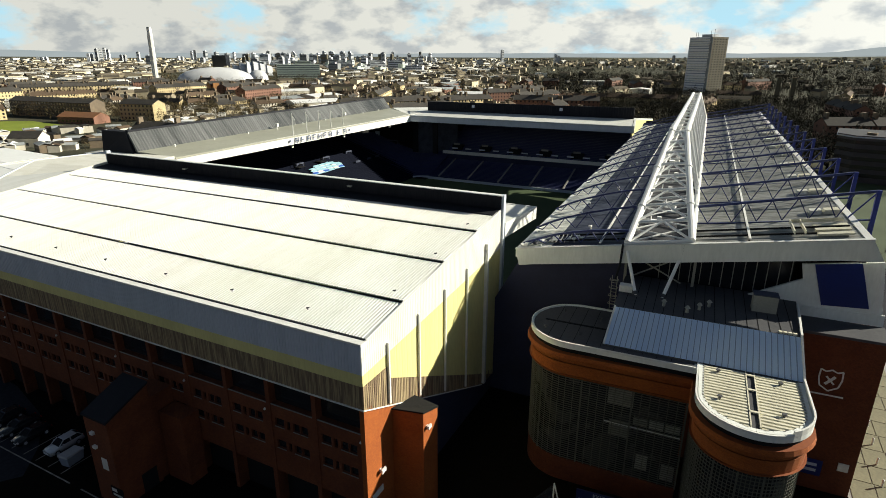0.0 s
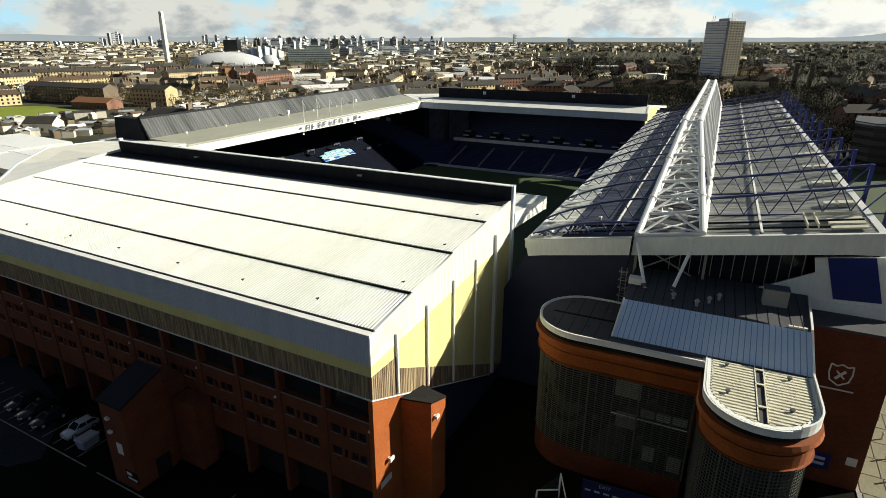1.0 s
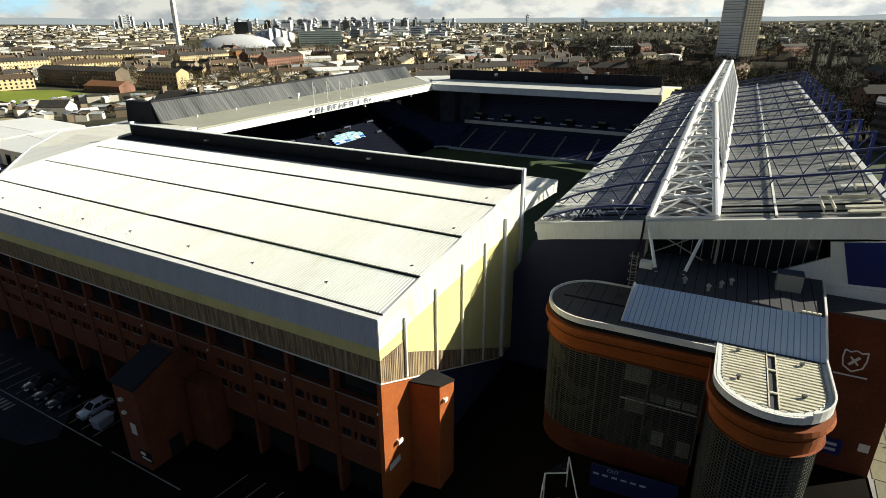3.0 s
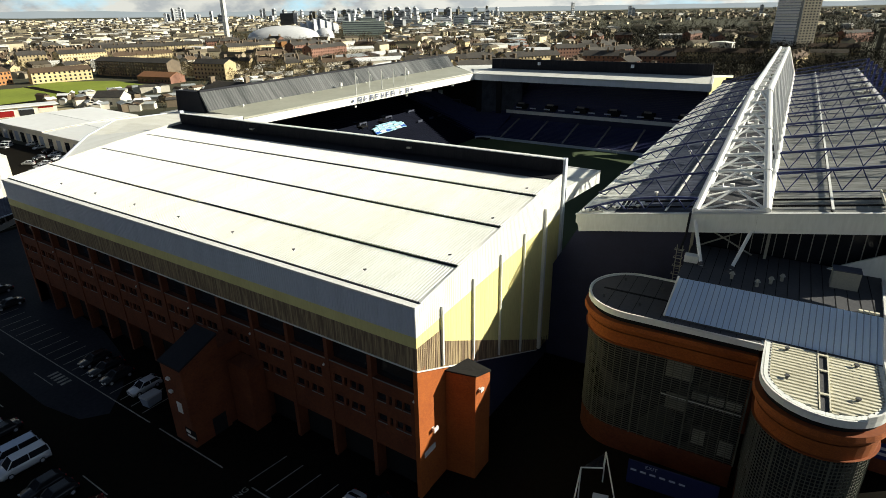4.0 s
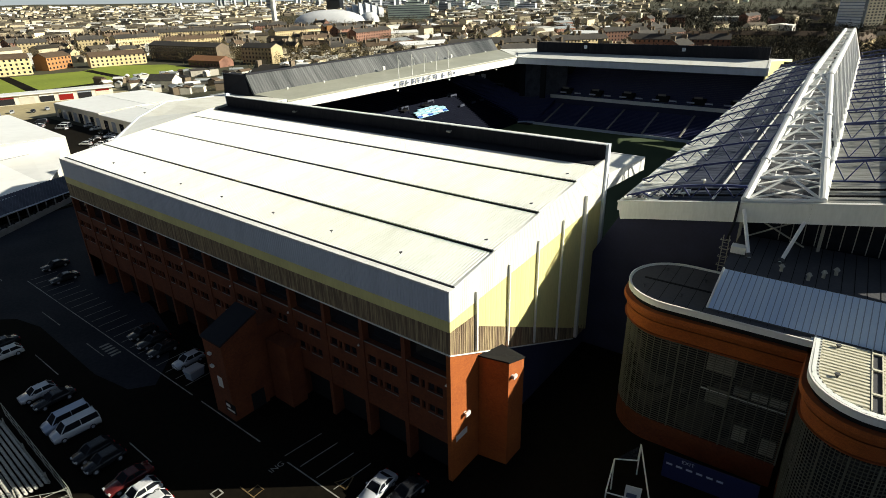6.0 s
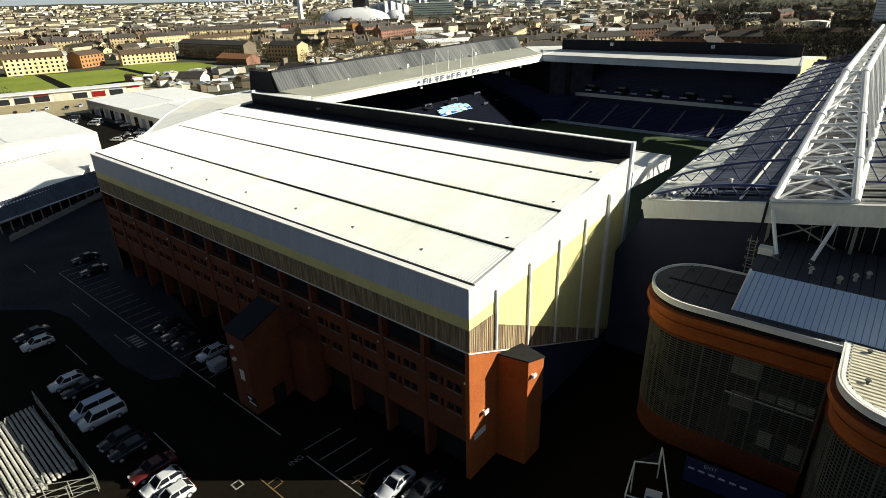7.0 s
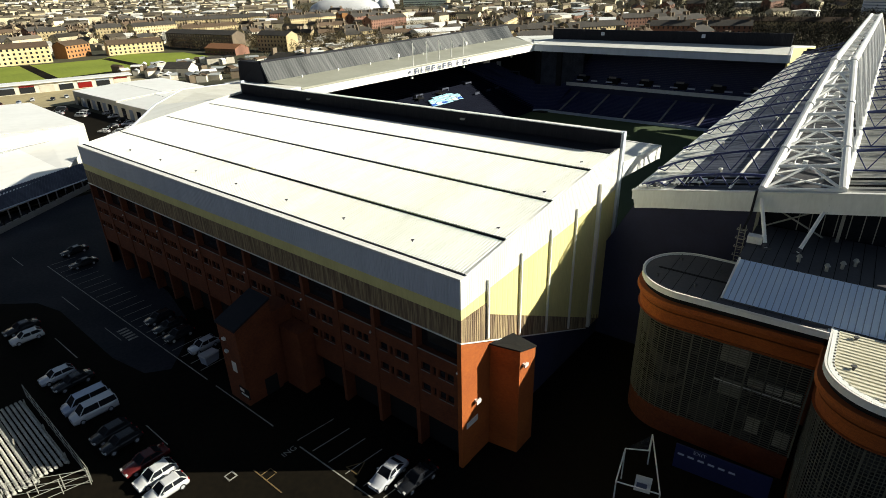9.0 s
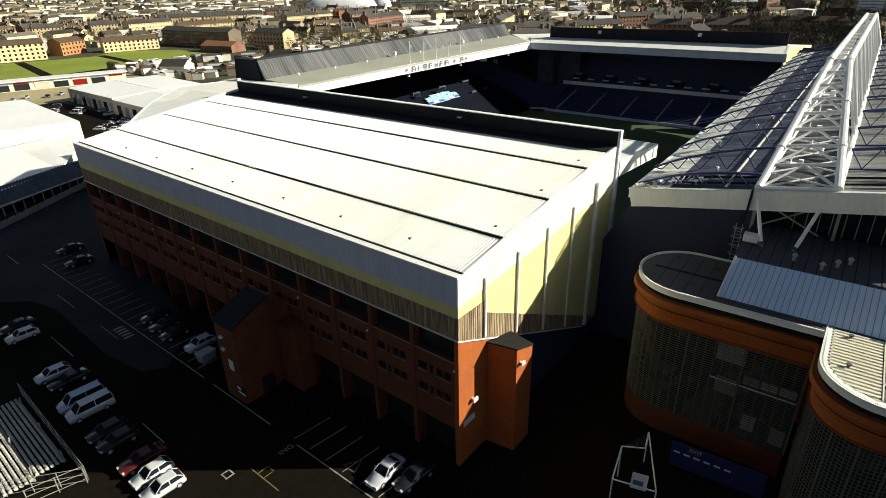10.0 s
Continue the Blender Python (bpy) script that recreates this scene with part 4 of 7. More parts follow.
def stair_tower(kind):
    name = "round-ended stair tower with orange brick bands and a glazed lattice wall"
    t = thing("stair_tower", name, "stair tower", BLOCK, group="stair towers of the main stand")
    p = tower_outline(kind)
    foot = 2.4
    part("ground_wall", Geo().prism(p, BLOCK_FOOT, foot), M["brick_shaded"], t, "dark red brick ground storey")
    part("glass_wall", Geo().prism(grow(p, -0.25), foot, 13.2), M["glass_block"], t, "dark glazing behind a lattice")
    lift = lambda d, z: [(*q, z) for q in grow(p, d)]  # noqa: E731
    part("sill_course", Geo().hexa(lift(0.12, 13.0), lift(0.42, 13.35)), M["brick_orange"], t, "projecting orange sill course")
    part("lower_band", Geo().hexa(lift(0.2, 13.35), lift(0.3, 14.7)), M["brick_orange"], t, "orange brick lower band")
    part("band_joint", Geo().prism(grow(p, 0.0), 14.7, 14.85), M["dark"], t, "dark shadow joint")
    part("upper_band", Geo().hexa(lift(0.35, 14.85), lift(0.5, 15.45)), M["brick_orange"], t, "orange brick upper band")
    part("cornice", Geo().hexa(lift(0.72, 15.45), lift(0.6, 15.9)), M["brick_orange"], t, "projecting orange cornice")
    part("neck", Geo().prism(grow(p, 0.0), 15.9, 16.45), M["dark"], t)
    part("roof_rim", Geo().prism(grow(p, 0.35), 16.5, 17.0), M["fascia"], t, "pale metal roof rim")
    e = grow(p, 0.28)
    g = Geo()
    for a, c in zip(e[:-1], e[1:]):
        tall = 0.55 if kind == "short" and min(a[0], c[0]) > 30.2 else 0.2
        g.beam((*a, 16.98 + tall / 2), (*c, 16.98 + tall / 2), 0.16, tall)
    part("rim_edge", g, M["trim_white"], t, "white raised rim edge")
    if kind == "short":
        g, e = Geo(), grow(p, -0.12)
        for a, c in zip(e[:-1], e[1:]):
            g.beam((*a, 17.06), (*c, 17.06), 0.45, 0.18)
        part("roof_curb", g, M["fascia"], t, "pale metal curb round the ribs")
    if kind == "long":
        # pale panels paint the lit panes into the dark glazing
        for u0, u1, z0, z1 in ((15.2, 17.8, 10.8, 13.0), (15.6, 17.6, 7.0, 8.9), (18.0, 19.4, 8.9, 9.9), (19.6, 21.0, 8.9, 9.9), (21.2, 22.6, 8.9, 9.9), (18.7, 19.9, 3.6, 5.4), (21.3, 22.6, 3.0, 5.0)):
            part("blind", Geo().box(u0, u1, -14.72, -14.64, z0, z1), M["pane"], t, "pale panel painting a lit pane behind the lattice")
        part("floor_edge", Geo().box(15.0, 22.7, -14.74, -14.64, 8.4, 8.6), M["fascia"], t, "pale floor edge behind the lattice")
    return t


TOWER_L, TOWER_S = stair_tower("long"), stair_tower("short")
part("roof", Geo().prism(grow(tower_outline("long"), 0.05), 17.0, 17.03), M["roof_dark"], TOWER_L, "dark felt roof")
part("roof", Geo().prism(grow(tower_outline("short"), 0.05), 17.0, 17.03), M["roof_dark"], TOWER_S, "dark roof base between pale ribs")


def tower_roof_ribs():
    c, r = (27.76, -19.4), 4.1
    v = -23.4
    while v < -12.9:
        half = r if v > c[1] else math.sqrt(max(0.3, r * r - (v - c[1]) ** 2))
        for u0, u1 in ((c[0] - half, c[0] - 0.45), (c[0] + 0.45, c[0] + half)):
            if u1 - u0 > 0.3:
                part("roof_rib", Geo().hexa([(u0, v, 17.03), (u1, v, 17.03), (u1, v + 0.36, 17.03), (u0, v + 0.36, 17.03)], [(u0, v + 0.05, 17.15), (u1, v + 0.05, 17.15), (u1, v + 0.31, 17.15), (u0, v + 0.31, 17.15)]), M["roof_cream"], TOWER_S, "cream roof rib")
        v += 0.5
    for u in (-0.4, 0.32):
        part("gutter_edge", Geo().box(c[0] + u, c[0] + u + 0.1, -23.1, -12.8, 17.03, 17.2), M["roof_cream"], TOWER_S)
    for v in (-21.0, -17.3, -14.6):
        part("gutter_bridge", Geo().box(c[0] - 0.35, c[0] + 0.35, v, v + 0.25, 17.1, 17.22), M["roof_cream"], TOWER_S)
    for t, pts in ((TOWER_S, ((25.0, -15.0), (25.1, -19.8), (30.2, -15.2), (30.0, -20.6))), (TOWER_L, ((8.6, -7.2), (7.6, -12.4), (12.8, -8.0), (11.4, -12.6)))):
        for u, v in pts:
            part("roof_vent", Geo().tube((u, v, 17.0), (u, v, 17.35), 0.12, 6).tube((u, v, 17.35), (u, v, 17.45), 0.22, 6), M["roof_dark"], t, "small dark roof vent")
    for k in range(10):
        u = 8.2 + k * 1.4
        part("felt_seam", Geo().box(u, u + 0.05, -14.4, -5.6, 17.03, 17.06), M["dark"], TOWER_L)
    part("roof_gutter", Geo().box(7.0, 22.5, -10.3, -10.0, 17.03, 17.08), M["dark"], TOWER_L)


tower_roof_ribs()


def lattice():
    """Grid of bars in front of the tower glazing."""
    for t, kind in ((TOWER_L, "long"), (TOWER_S, "short")):
        p = tower_outline(kind)
        pts = [Vector((*q, 0)) for q in p]
        low, pitch, rise = (2.4, 0.85, 0.27) if kind == "long" else (2.4, 0.38, 0.36)
        ring = []
        for a, b in zip(pts[:-1], pts[1:]):
            n = max(1, round((b - a).length / pitch))
            ring += [a.lerp(b, k / n) for k in range(n)]
        ring.append(pts[-1])
        for q in ring:
            part("lattice_post", Geo().beam((q.x, q.y, low), (q.x, q.y, 13.2), 0.05, 0.07), M["lattice"], t)
        z = low + 0.2
        while z < 13.1:
            g = Geo()
            for a, b in zip(pts[:-1], pts[1:]):
                g.beam((a.x, a.y, z), (b.x, b.y, z), 0.07, 0.06)
            part("lattice_rail", g, M["lattice"], t)
            z += rise
        for q in ring[::6]:
            part("frame_post", Geo().beam((q.x, q.y, low), (q.x, q.y, 13.2), 0.11, 0.16), M["lattice"], t)


lattice()


# ---- the far stands ----
def far_side_stand():
    t = thing("side_stand", "opposite side stand with grey-green roof, white fascia and dark screen wall", "stadium stand")
    a, b = Vector((-87.0, 52.0, 0)), Vector((-91.3, 166.5, 0))
    c, d = Vector((-97.9, 50.6, 0)), Vector((-109.8, 181.5, 0))
    P = lambda p, z: (p.x, p.y, z)  # noqa: E731
    part("roof", Geo().slab([P(a, 23.9), P(b, 23.9), P(d, 24.7), P(c, 24.7)][::-1], 0.4), M["roof_side"], t, "grey-green sheet roof")
    part("fascia", Geo().hexa([(a.x - 0.4, a.y - 6, 21.6), (a.x, a.y - 6, 21.6), (b.x, b.y, 21.2), (b.x - 0.4, b.y, 21.2)], [(a.x - 0.4, a.y - 6, 23.9), (a.x, a.y - 6, 23.9), (b.x, b.y, 24.0), (b.x - 0.4, b.y, 24.0)]), M["trim_white"], t, "white front fascia")
    u = d - c
    part("screen_wall", Geo().ribs(P(c, 24.6), (u.x, u.y, 0), (-4.3, 1.2, 4.4), (0.72, 0.06, 0.69), 150, 0.05, base=0.5), M["screen_metal"], t, "dark ribbed metal screen leaning back")
    c2, d2 = c + Vector((-4.3, 1.2, 0)), d + Vector((-4.3, 1.2, 0))
    part("screen_capping", Geo().hexa([(c2.x - 0.8, c2.y, 28.5), (c2.x + 0.3, c2.y, 28.8), (d2.x + 0.3, d2.y, 28.8), (d2.x - 0.8, d2.y, 28.5)], [(c2.x - 0.8, c2.y, 29.2), (c2.x + 0.15, c2.y, 29.2), (d2.x + 0.15, d2.y, 29.2), (d2.x - 0.8, d2.y, 29.2)]), M["black"], t)
    part("screen_back", Geo().hexa([(c2.x - 1.0, c2.y, 23), (c2.x - 0.8, c2.y, 23), (d2.x - 0.8, d2.y, 23), (d2.x - 1.0, d2.y, 23)], [(c2.x - 1.0, c2.y, 28.6), (c2.x - 0.8, c2.y, 28.6), (d2.x - 0.8, d2.y, 28.6), (d2.x - 1.0, d2.y, 28.6)]), M["black"], t)
    part("screen_end", Geo().hexa([(-110.6, 50.4, 23.5), (-98.4, 49.9, 23.5), (-98.4, 50.5, 23.5), (-110.6, 54.0, 23.5)], [(-110.6, 50.9, 28.9), (-102.6, 51.5, 28.9), (-102.6, 53.0, 28.9), (-110.6, 54.0, 28.9)]), M["black"], t, "black boxed end of the screen")
    part("back_wall", Geo().hexa([(-118, 50, 0), (-117, 50, 0), (-131, 190, 0), (-132, 190, 0)], [(-118, 50, 23), (-117, 50, 23), (-131, 190, 23), (-132, 190, 23)]), M["screen_metal"], t)
    part("back_roof", Geo().slab([P(c2, 24.3), P(d2, 24.3), (-132, 190, 22.5), (-118, 50, 22.5)][::-1], 0.3), M["roof_white"], t)
    rows = [(-82 - k * 1.0, 1.0 + k * 0.38) for k in range(37)]
    skew = lambda p, e, z: (p - 4.4 * e, 168 if e else 50, z)  # noqa: E731
    part("terrace", Geo().stairs(rows, skew), M["seats_shaded"], t, "dark concrete seating terrace")
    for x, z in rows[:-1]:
        part("seating_strip", Geo().hexa([(x - 0.8, 50, z), (x - 0.4, 50, z), (x - 4.8, 168, z), (x - 5.2, 168, z)], [(x - 0.8, 50, z + 0.7), (x - 0.4, 50, z + 0.7), (x - 4.8, 168, z + 0.7), (x - 5.2, 168, z + 0.7)]), M["seats_shaded"], t)
    for y in (86.0, 101.0, 116.8, 132.0, 147.0):
        x = -104.6 - (y - 50) * 0.037
        part("exit_mouth", Geo().box(x - 4.5, x + 0.2, y - 1.9, y - 1.5, 8.2, 10.9).box(x - 4.5, x + 0.2, y + 1.5, y + 1.9, 8.2, 10.9).box(x - 4.5, x + 0.2, y - 1.5, y + 1.5, 10.4, 10.9), M["roof_dim"], t, "dim grey exit mouth in the seats")
        part("exit_shade", Geo().box(x - 3.6, x - 3.2, y - 1.5, y + 1.5, 8.2, 10.4), M["black"], t)
        part("aisle", Geo().hexa([(x - 5.2, y - 0.5, 10.4), (x - 5.2, y + 0.5, 10.4), (x - 12.5, y + 0.5, 13.2), (x - 12.5, y - 0.5, 13.2)], [(x - 5.2, y - 0.5, 11.1), (x - 5.2, y + 0.5, 11.1), (x - 12.5, y + 0.5, 13.9), (x - 12.5, y - 0.5, 13.9)]), M["terrace"], t, "dark stepped aisle")
    for y in (95.0, 122.0, 153.0):
        x = -88.6 - (y - 52) * 0.037
        part("roof_lamp_head", Geo().box(x - 0.5, x, y - 0.35, y + 0.35, 20.2, 20.9).box(x - 0.3, x - 0.2, y - 0.05, y + 0.05, 20.9, 21.8), M["trim_white"], t, "small white lamp under the roof edge")
    for y in (143.0, 151.0, 157.2):
        x = -100.9 - (y - 142) * 0.037
        part("tier_board", Geo().box(x - 0.15, x, y - 1.4, y + 1.4, 7.5, 8.3), M["roof_dim"], t, "small dim board along the gangway")
    return t


def far_end_stand():
    t = thing("far_end_stand", "far end stand with white roof, grey fascia and black screen wall", "stadium stand")
    a, b = Vector((-91.3, 166.5, 0)), Vector((-5.2, 171.5, 0))
    c, d = Vector((-89.5, 178.5, 0)), Vector((-7.0, 183.5, 0))
    P = lambda p, z: (p.x, p.y, z)  # noqa: E731
    part("roof", Geo().slab([P(a, 23.6), P(b, 23.2), P(d, 24.6), (-98, 178.5, 24.8)], 0.4), M["roof_white"], t, "white sheet roof")
    part("corner_roof", Geo().slab([P(a, 23.7), (-89.5, 178.5, 24.9), (-97, 205, 24.0), (-110, 183, 24.8)], 0.4), M["roof_white"], t, "white corner roof")
    part("fascia", Geo().hexa([P(a, 21.3), P(b, 20.9), (b.x, b.y + 0.4, 20.9), (a.x, a.y + 0.4, 21.3)], [P(a, 23.7), P(b, 23.3), (b.x, b.y + 0.4, 23.3), (a.x, a.y + 0.4, 23.7)]), M["clad_grey"], t, "grey front fascia")
    part("roof_end", Geo().hexa([(-5.2, 171.5, 20.9), (-4.6, 171.5, 20.9), (-6.4, 185, 22.4), (-7, 185, 22.4)], [(-5.2, 171.5, 23.4), (-4.6, 171.5, 23.4), (-6.4, 185, 24.8), (-7, 185, 24.8)]), M["trim_white"], t)
    u = d - c
    part("screen_wall", Geo().ribs(P(c, 24.6), (u.x, u.y, 0), (0, 0, 3.9), (0, -1, 0), 90, 0.05, base=0.6), M["black"], t, "black screen wall")
    part("back_roof", Geo().slab([P(c, 24.5), P(d, 24.5), (-5, 222, 21.5), (-92, 217, 21.5)], 0.4), M["roof_white"], t)
    part("end_wall", Geo().hexa([(-7.5, 184, 0), (-7, 184, 0), (-5, 222, 0), (-5.5, 222, 0)], [(-7.5, 184, 24.4), (-7, 184, 24.4), (-5, 222, 21.3), (-5.5, 222, 21.3)]), M["clad_yellow"], t, "pale yellow end wall")
    for x in (-69.0, -33.5):
        part("screen_lamp", Geo().box(x - 0.5, x + 0.5, 177.4 + (x + 89.5) * 0.06, 178.2 + (x + 89.5) * 0.06, 26.6, 27.7), M["clad_grey"], t, "small pale lamp box")
    rows = []
    for k in range(45):
        y0 = 162 + k * 0.95
        rows.append((y0, 0.4 + k * 0.28 if y0 < 178 else 8.4 + (y0 - 178) * 0.5))
    part("terrace", Geo().stairs(rows, lambda p, e, z: (-2 if e else -80, p, z)), M["terrace"], t, "dark concrete seating terrace")
    for y0, z in rows[:-1]:
        part("seating_strip", Geo().box(-80, -3, y0 + 0.3, y0 + 0.65, z, z + 0.7), M["seats"], t)
    part("gallery_front", Geo().box(-82, -2, 177.5, 177.8, 7.6, 8.9), M["trim_white"], t, "pale front of the upper tier")
    for k in range(13):
        x = -78 + k * 6.1
        part("gallery_panel", Geo().box(x, x + 2.6, 178.3, 178.4, 9.7, 10.2), M["clad_grey"], t, "small pale panel above the gallery")
    for k in range(7):
        x = -76 + k * 12.6
        part("aisle", Geo().hexa([(x - 0.3, 162, 0.9), (x + 0.3, 162, 0.9), (x + 0.3, 177.5, 5.5), (x - 0.3, 177.5, 5.5)], [(x - 0.3, 162, 1.2), (x + 0.3, 162, 1.2), (x + 0.3, 177.5, 5.8), (x - 0.3, 177.5, 5.8)]), M["concrete"], t, "pale stepped aisle")
        part("exit_box", Geo().box(x - 2.2, x + 2.2, 179, 181.5, 9, 11.2), M["dark"], t, "dark exit mouth")
        part("exit_sign", Geo().box(x - 1.4, x + 1.4, 178.8, 178.9, 11.3, 12.0), M["concrete"], t, "grey exit sign")
        part("advert_board", Geo().box(x - 6.5, x + 6.5, 160.2, 160.4, 0, 1.0), M["clad_grey"], t, "grey advertising board")
    return t


def corner_seating():
    """Curved seats that join the side stand to the far end."""
    t = thing("corner_seating", "curved bank of dark blue seats in the stadium corner", "seating")
    n = 8
    turn = [math.pi - (math.pi / 2) * i / n for i in range(n + 1)]
    spot = lambda r, a, z: (-80 + (r + 2.0 * (a / math.pi - 0.5) * 2) * math.cos(a), 158 + r * math.sin(a), z)  # noqa: E731
    def bench(r0, r1, z0, z1):
        vs, m = [], n + 1
        for r, z in ((r0, z0), (r1, z0), (r1, z1), (r0, z1)):
            vs += [spot(r, a, z) for a in turn]
        fs = [(j * m + i, j * m + i + 1, (j + 1) % 4 * m + i + 1, (j + 1) % 4 * m + i) for j in range(4) for i in range(n)]
        return Geo().add(vs, fs + [(0, m, 2 * m, 3 * m), (3 * m + n, 2 * m + n, m + n, n)])
    for k in range(36):
        r, z = 4.2 + k * 0.97, 0.6 + k * 0.38
        part("step", bench(r, r + 0.95, z - 0.4, z), M["terrace"], t, "dark concrete step")
        part("seating_strip", bench(r + 0.4, r + 0.75, z + 0.003, z + 0.7), M["seats"], t, "row of blue plastic seats")
    part("under_wall", Geo().prism([(-80, 158), (-106, 158), (-106, 184), (-80, 184)], 0, 0.4), M["dark"], t)
    for a, b in zip(turn[:-1], turn[1:]):
        part("advert_board", Geo().beam(spot(3.4, a, 0.5), spot(3.4, b, 0.5), 0.15, 0.9), M["clad_grey"], t, "pale advertising board")
    w = thing("corner_sign", "tall white panel on the dark corner wall", "sign", Matrix.Translation((-113.3, 175.7, 10)))
    part("panel", Geo().box(-1.1, 1.1, 0, 0.2, 0, 5.2), M["clad_grey"], w)
    w = thing("score_board", "dark grey score board in the stadium corner", "score board", Matrix.Translation((-106.0, 175.2, 8.4)))
    part("casing", Geo().box(-3.2, 3.2, 0, 0.6, 0, 3.4), M["roof_dim"], w)
    part("screen", Geo().box(-2.9, 2.9, -0.08, 0, 0.3, 3.1), M["glass"], w, "dark blank screen")


def corner_roof():
    """Pale flat roof that turns the corner between the end stand and the side stand."""
    t = thing("corner_block", "white flat-roofed corner block between two stands", "building")
    rim = [(-82.3, 9.5, 23.2), (-97.6, 21.6, 23.8), (-110.5, 34.5, 24.0), (-107.5, 50.5, 24.0), (-86.0, 51.0, 24.4), (-82.4, 33.2, 25.2)][::-1]
    part("roof", Geo().slab([rim[5], rim[4], rim[0]][::-1], 0.25), M["roof_white"], t, "white sheet roof")
    part("roof", Geo().slab([rim[4], rim[3], rim[2], rim[1], rim[0]][::-1], 0.25), M["clad_white"], t, "off-white sheet roof")
    way = rim[::-1][:4]
    for a, b in zip(way[:-1], way[1:]):
        d = (Vector(b) - Vector(a)).normalized()
        n = Vector((-d.y, d.x, 0)) * 0.3
        q = lambda p, k, z: (p[0] + n.x * k, p[1] + n.y * k, z)  # noqa: E731
        part("fascia", Geo().hexa([q(a, 0, a[2] - 2.6), q(b, 0, b[2] - 2.6), q(b, 1, b[2] - 2.6), q(a, 1, a[2] - 2.6)], [q(a, 0, a[2] + 0.15), q(b, 0, b[2] + 0.15), q(b, 1, b[2] + 0.15), q(a, 1, a[2] + 0.15)]), M["clad_grey"], t, "pale grey fascia")
        part("wall", Geo().hexa([q(a, -2, 0), q(b, -2, 0), q(b, -1, 0), q(a, -1, 0)], [q(a, -2, a[2] - 0.4), q(b, -2, b[2] - 0.4), q(b, -1, b[2] - 0.4), q(a, -1, a[2] - 0.4)]), M["brick_shaded"], t, "dark red brick wall")


far_side_stand()
far_end_stand()
corner_roof()
corner_seating()


# ---- seating and wall of the main stand ----
def main_seating():
    t = thing("main_seating", "steep bank of dark blue seats under the main roof", "seating", MAIN)
    rows = [(-8.0 + k * 1.15, 1.2 + k * 0.55) for k in range(27)]
    part("terrace", Geo().stairs(rows, lambda p, e, z: (p, MAIN_L - 3 if e else 3.0, z)), M["seats"], t, "dark blue seating terrace")
    for u0, z in rows[:-1]:
        part("seating_strip", Geo().box(u0 + 0.5, u0 + 0.9, 3.4, MAIN_L - 3.4, z, z + 0.75), M["seats"], t)
    part("end_screen", Geo().hexa([(-8.2, 2.4, FOOT), (-0.4, 2.4, FOOT), (14.5, 2.4, FOOT), (14.5, 2.9, FOOT), (-0.4, 2.9, FOOT), (-8.2, 2.9, FOOT)], [(-8.2, 2.4, 4.0), (-0.4, 2.4, 18.6), (14.5, 2.4, 21.6), (14.5, 2.9, 21.6), (-0.4, 2.9, 18.6), (-8.2, 2.9, 4.0)]), M["terrace"], t, "dark blue end wall of the seating")
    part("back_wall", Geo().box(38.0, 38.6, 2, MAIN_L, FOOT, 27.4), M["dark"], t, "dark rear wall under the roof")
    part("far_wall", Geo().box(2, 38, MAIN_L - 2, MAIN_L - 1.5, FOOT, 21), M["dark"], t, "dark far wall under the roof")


main_seating()

# dark closing walls behind the far stands
def back_walls():
    t = thing("corner_wall", "dark corner wall between two stands", "wall")
    part("panel", Geo().hexa([(-92, 176, 0), (-118, 176, 0), (-118, 190, 0), (-92, 190, 0)][::-1], [(-92, 176, 21), (-118, 176, 21), (-118, 190, 23), (-92, 190, 23)][::-1]), M["dark"], t)
    part("panel", Geo().box(-96, -2, 208, 209, 0, 21.8), M["dark"], t)
    part("panel", Geo().hexa([(-93.5, 174.5, 0), (-78, 183.4, 0), (-78, 183.8, 0), (-93.5, 174.9, 0)], [(-93.5, 174.5, 22.6), (-78, 183.4, 22.6), (-78, 183.8, 22.6), (-93.5, 174.9, 22.6)]), M["roof_dim"], t, "dim grey corner panel")
    part("panel", Geo().hexa([(-116, 50, 0), (-115.5, 50, 0), (-127, 190, 0), (-127.5, 190, 0)], [(-116, 50, 22), (-115.5, 50, 22), (-127, 190, 22), (-127.5, 190, 22)]), M["dark"], t)
    for u in (0.0, 3.1):
        part("column", Geo().box(-93.5 + u * 3, -91.5 + u * 3, 172.5, 173.5, 8, 22), M["black"], t, "dark steel column")


back_walls()


# ---- city materials ----
M["stone_cream"] = mat("cream_sandstone", (0.62, 0.50, 0.28), (0.44, 0.35, 0.19), rough=0.85, s1=0.05, s2=0.6, rand=0.3)
M["stone_red"] = mat("red_sandstone", (0.23, 0.115, 0.075), (0.17, 0.085, 0.06), rough=0.85, s1=0.05, s2=0.6, rand=0.25)
M["harl"] = mat("pale_harling", (0.66, 0.62, 0.52), (0.52, 0.48, 0.39), rough=0.85, s1=0.05, s2=0.6, rand=0.2)
M["slate"] = mat("dark_slate", (0.038, 0.036, 0.035), (0.075, 0.068, 0.058), rough=0.85, spec=0.2, s1=0.05, s2=0.6, rand=0.3)
M["tile_brown"] = mat("brown_roof_tile", (0.115, 0.080, 0.052), (0.070, 0.050, 0.036), rough=0.9, spec=0.2, s1=0.05, s2=0.6, rand=0.3)
M["shed_roof"] = mat("pale_shed_roof", (0.84, 0.84, 0.82), (0.74, 0.74, 0.72), rough=0.36, s1=0.04, s2=0.4, rand=0.15)
M["shed_grey"] = mat("grey_shed_roof", (0.34, 0.36, 0.36), (0.26, 0.28, 0.28), rough=0.5, s1=0.04, s2=0.4, rand=0.3)
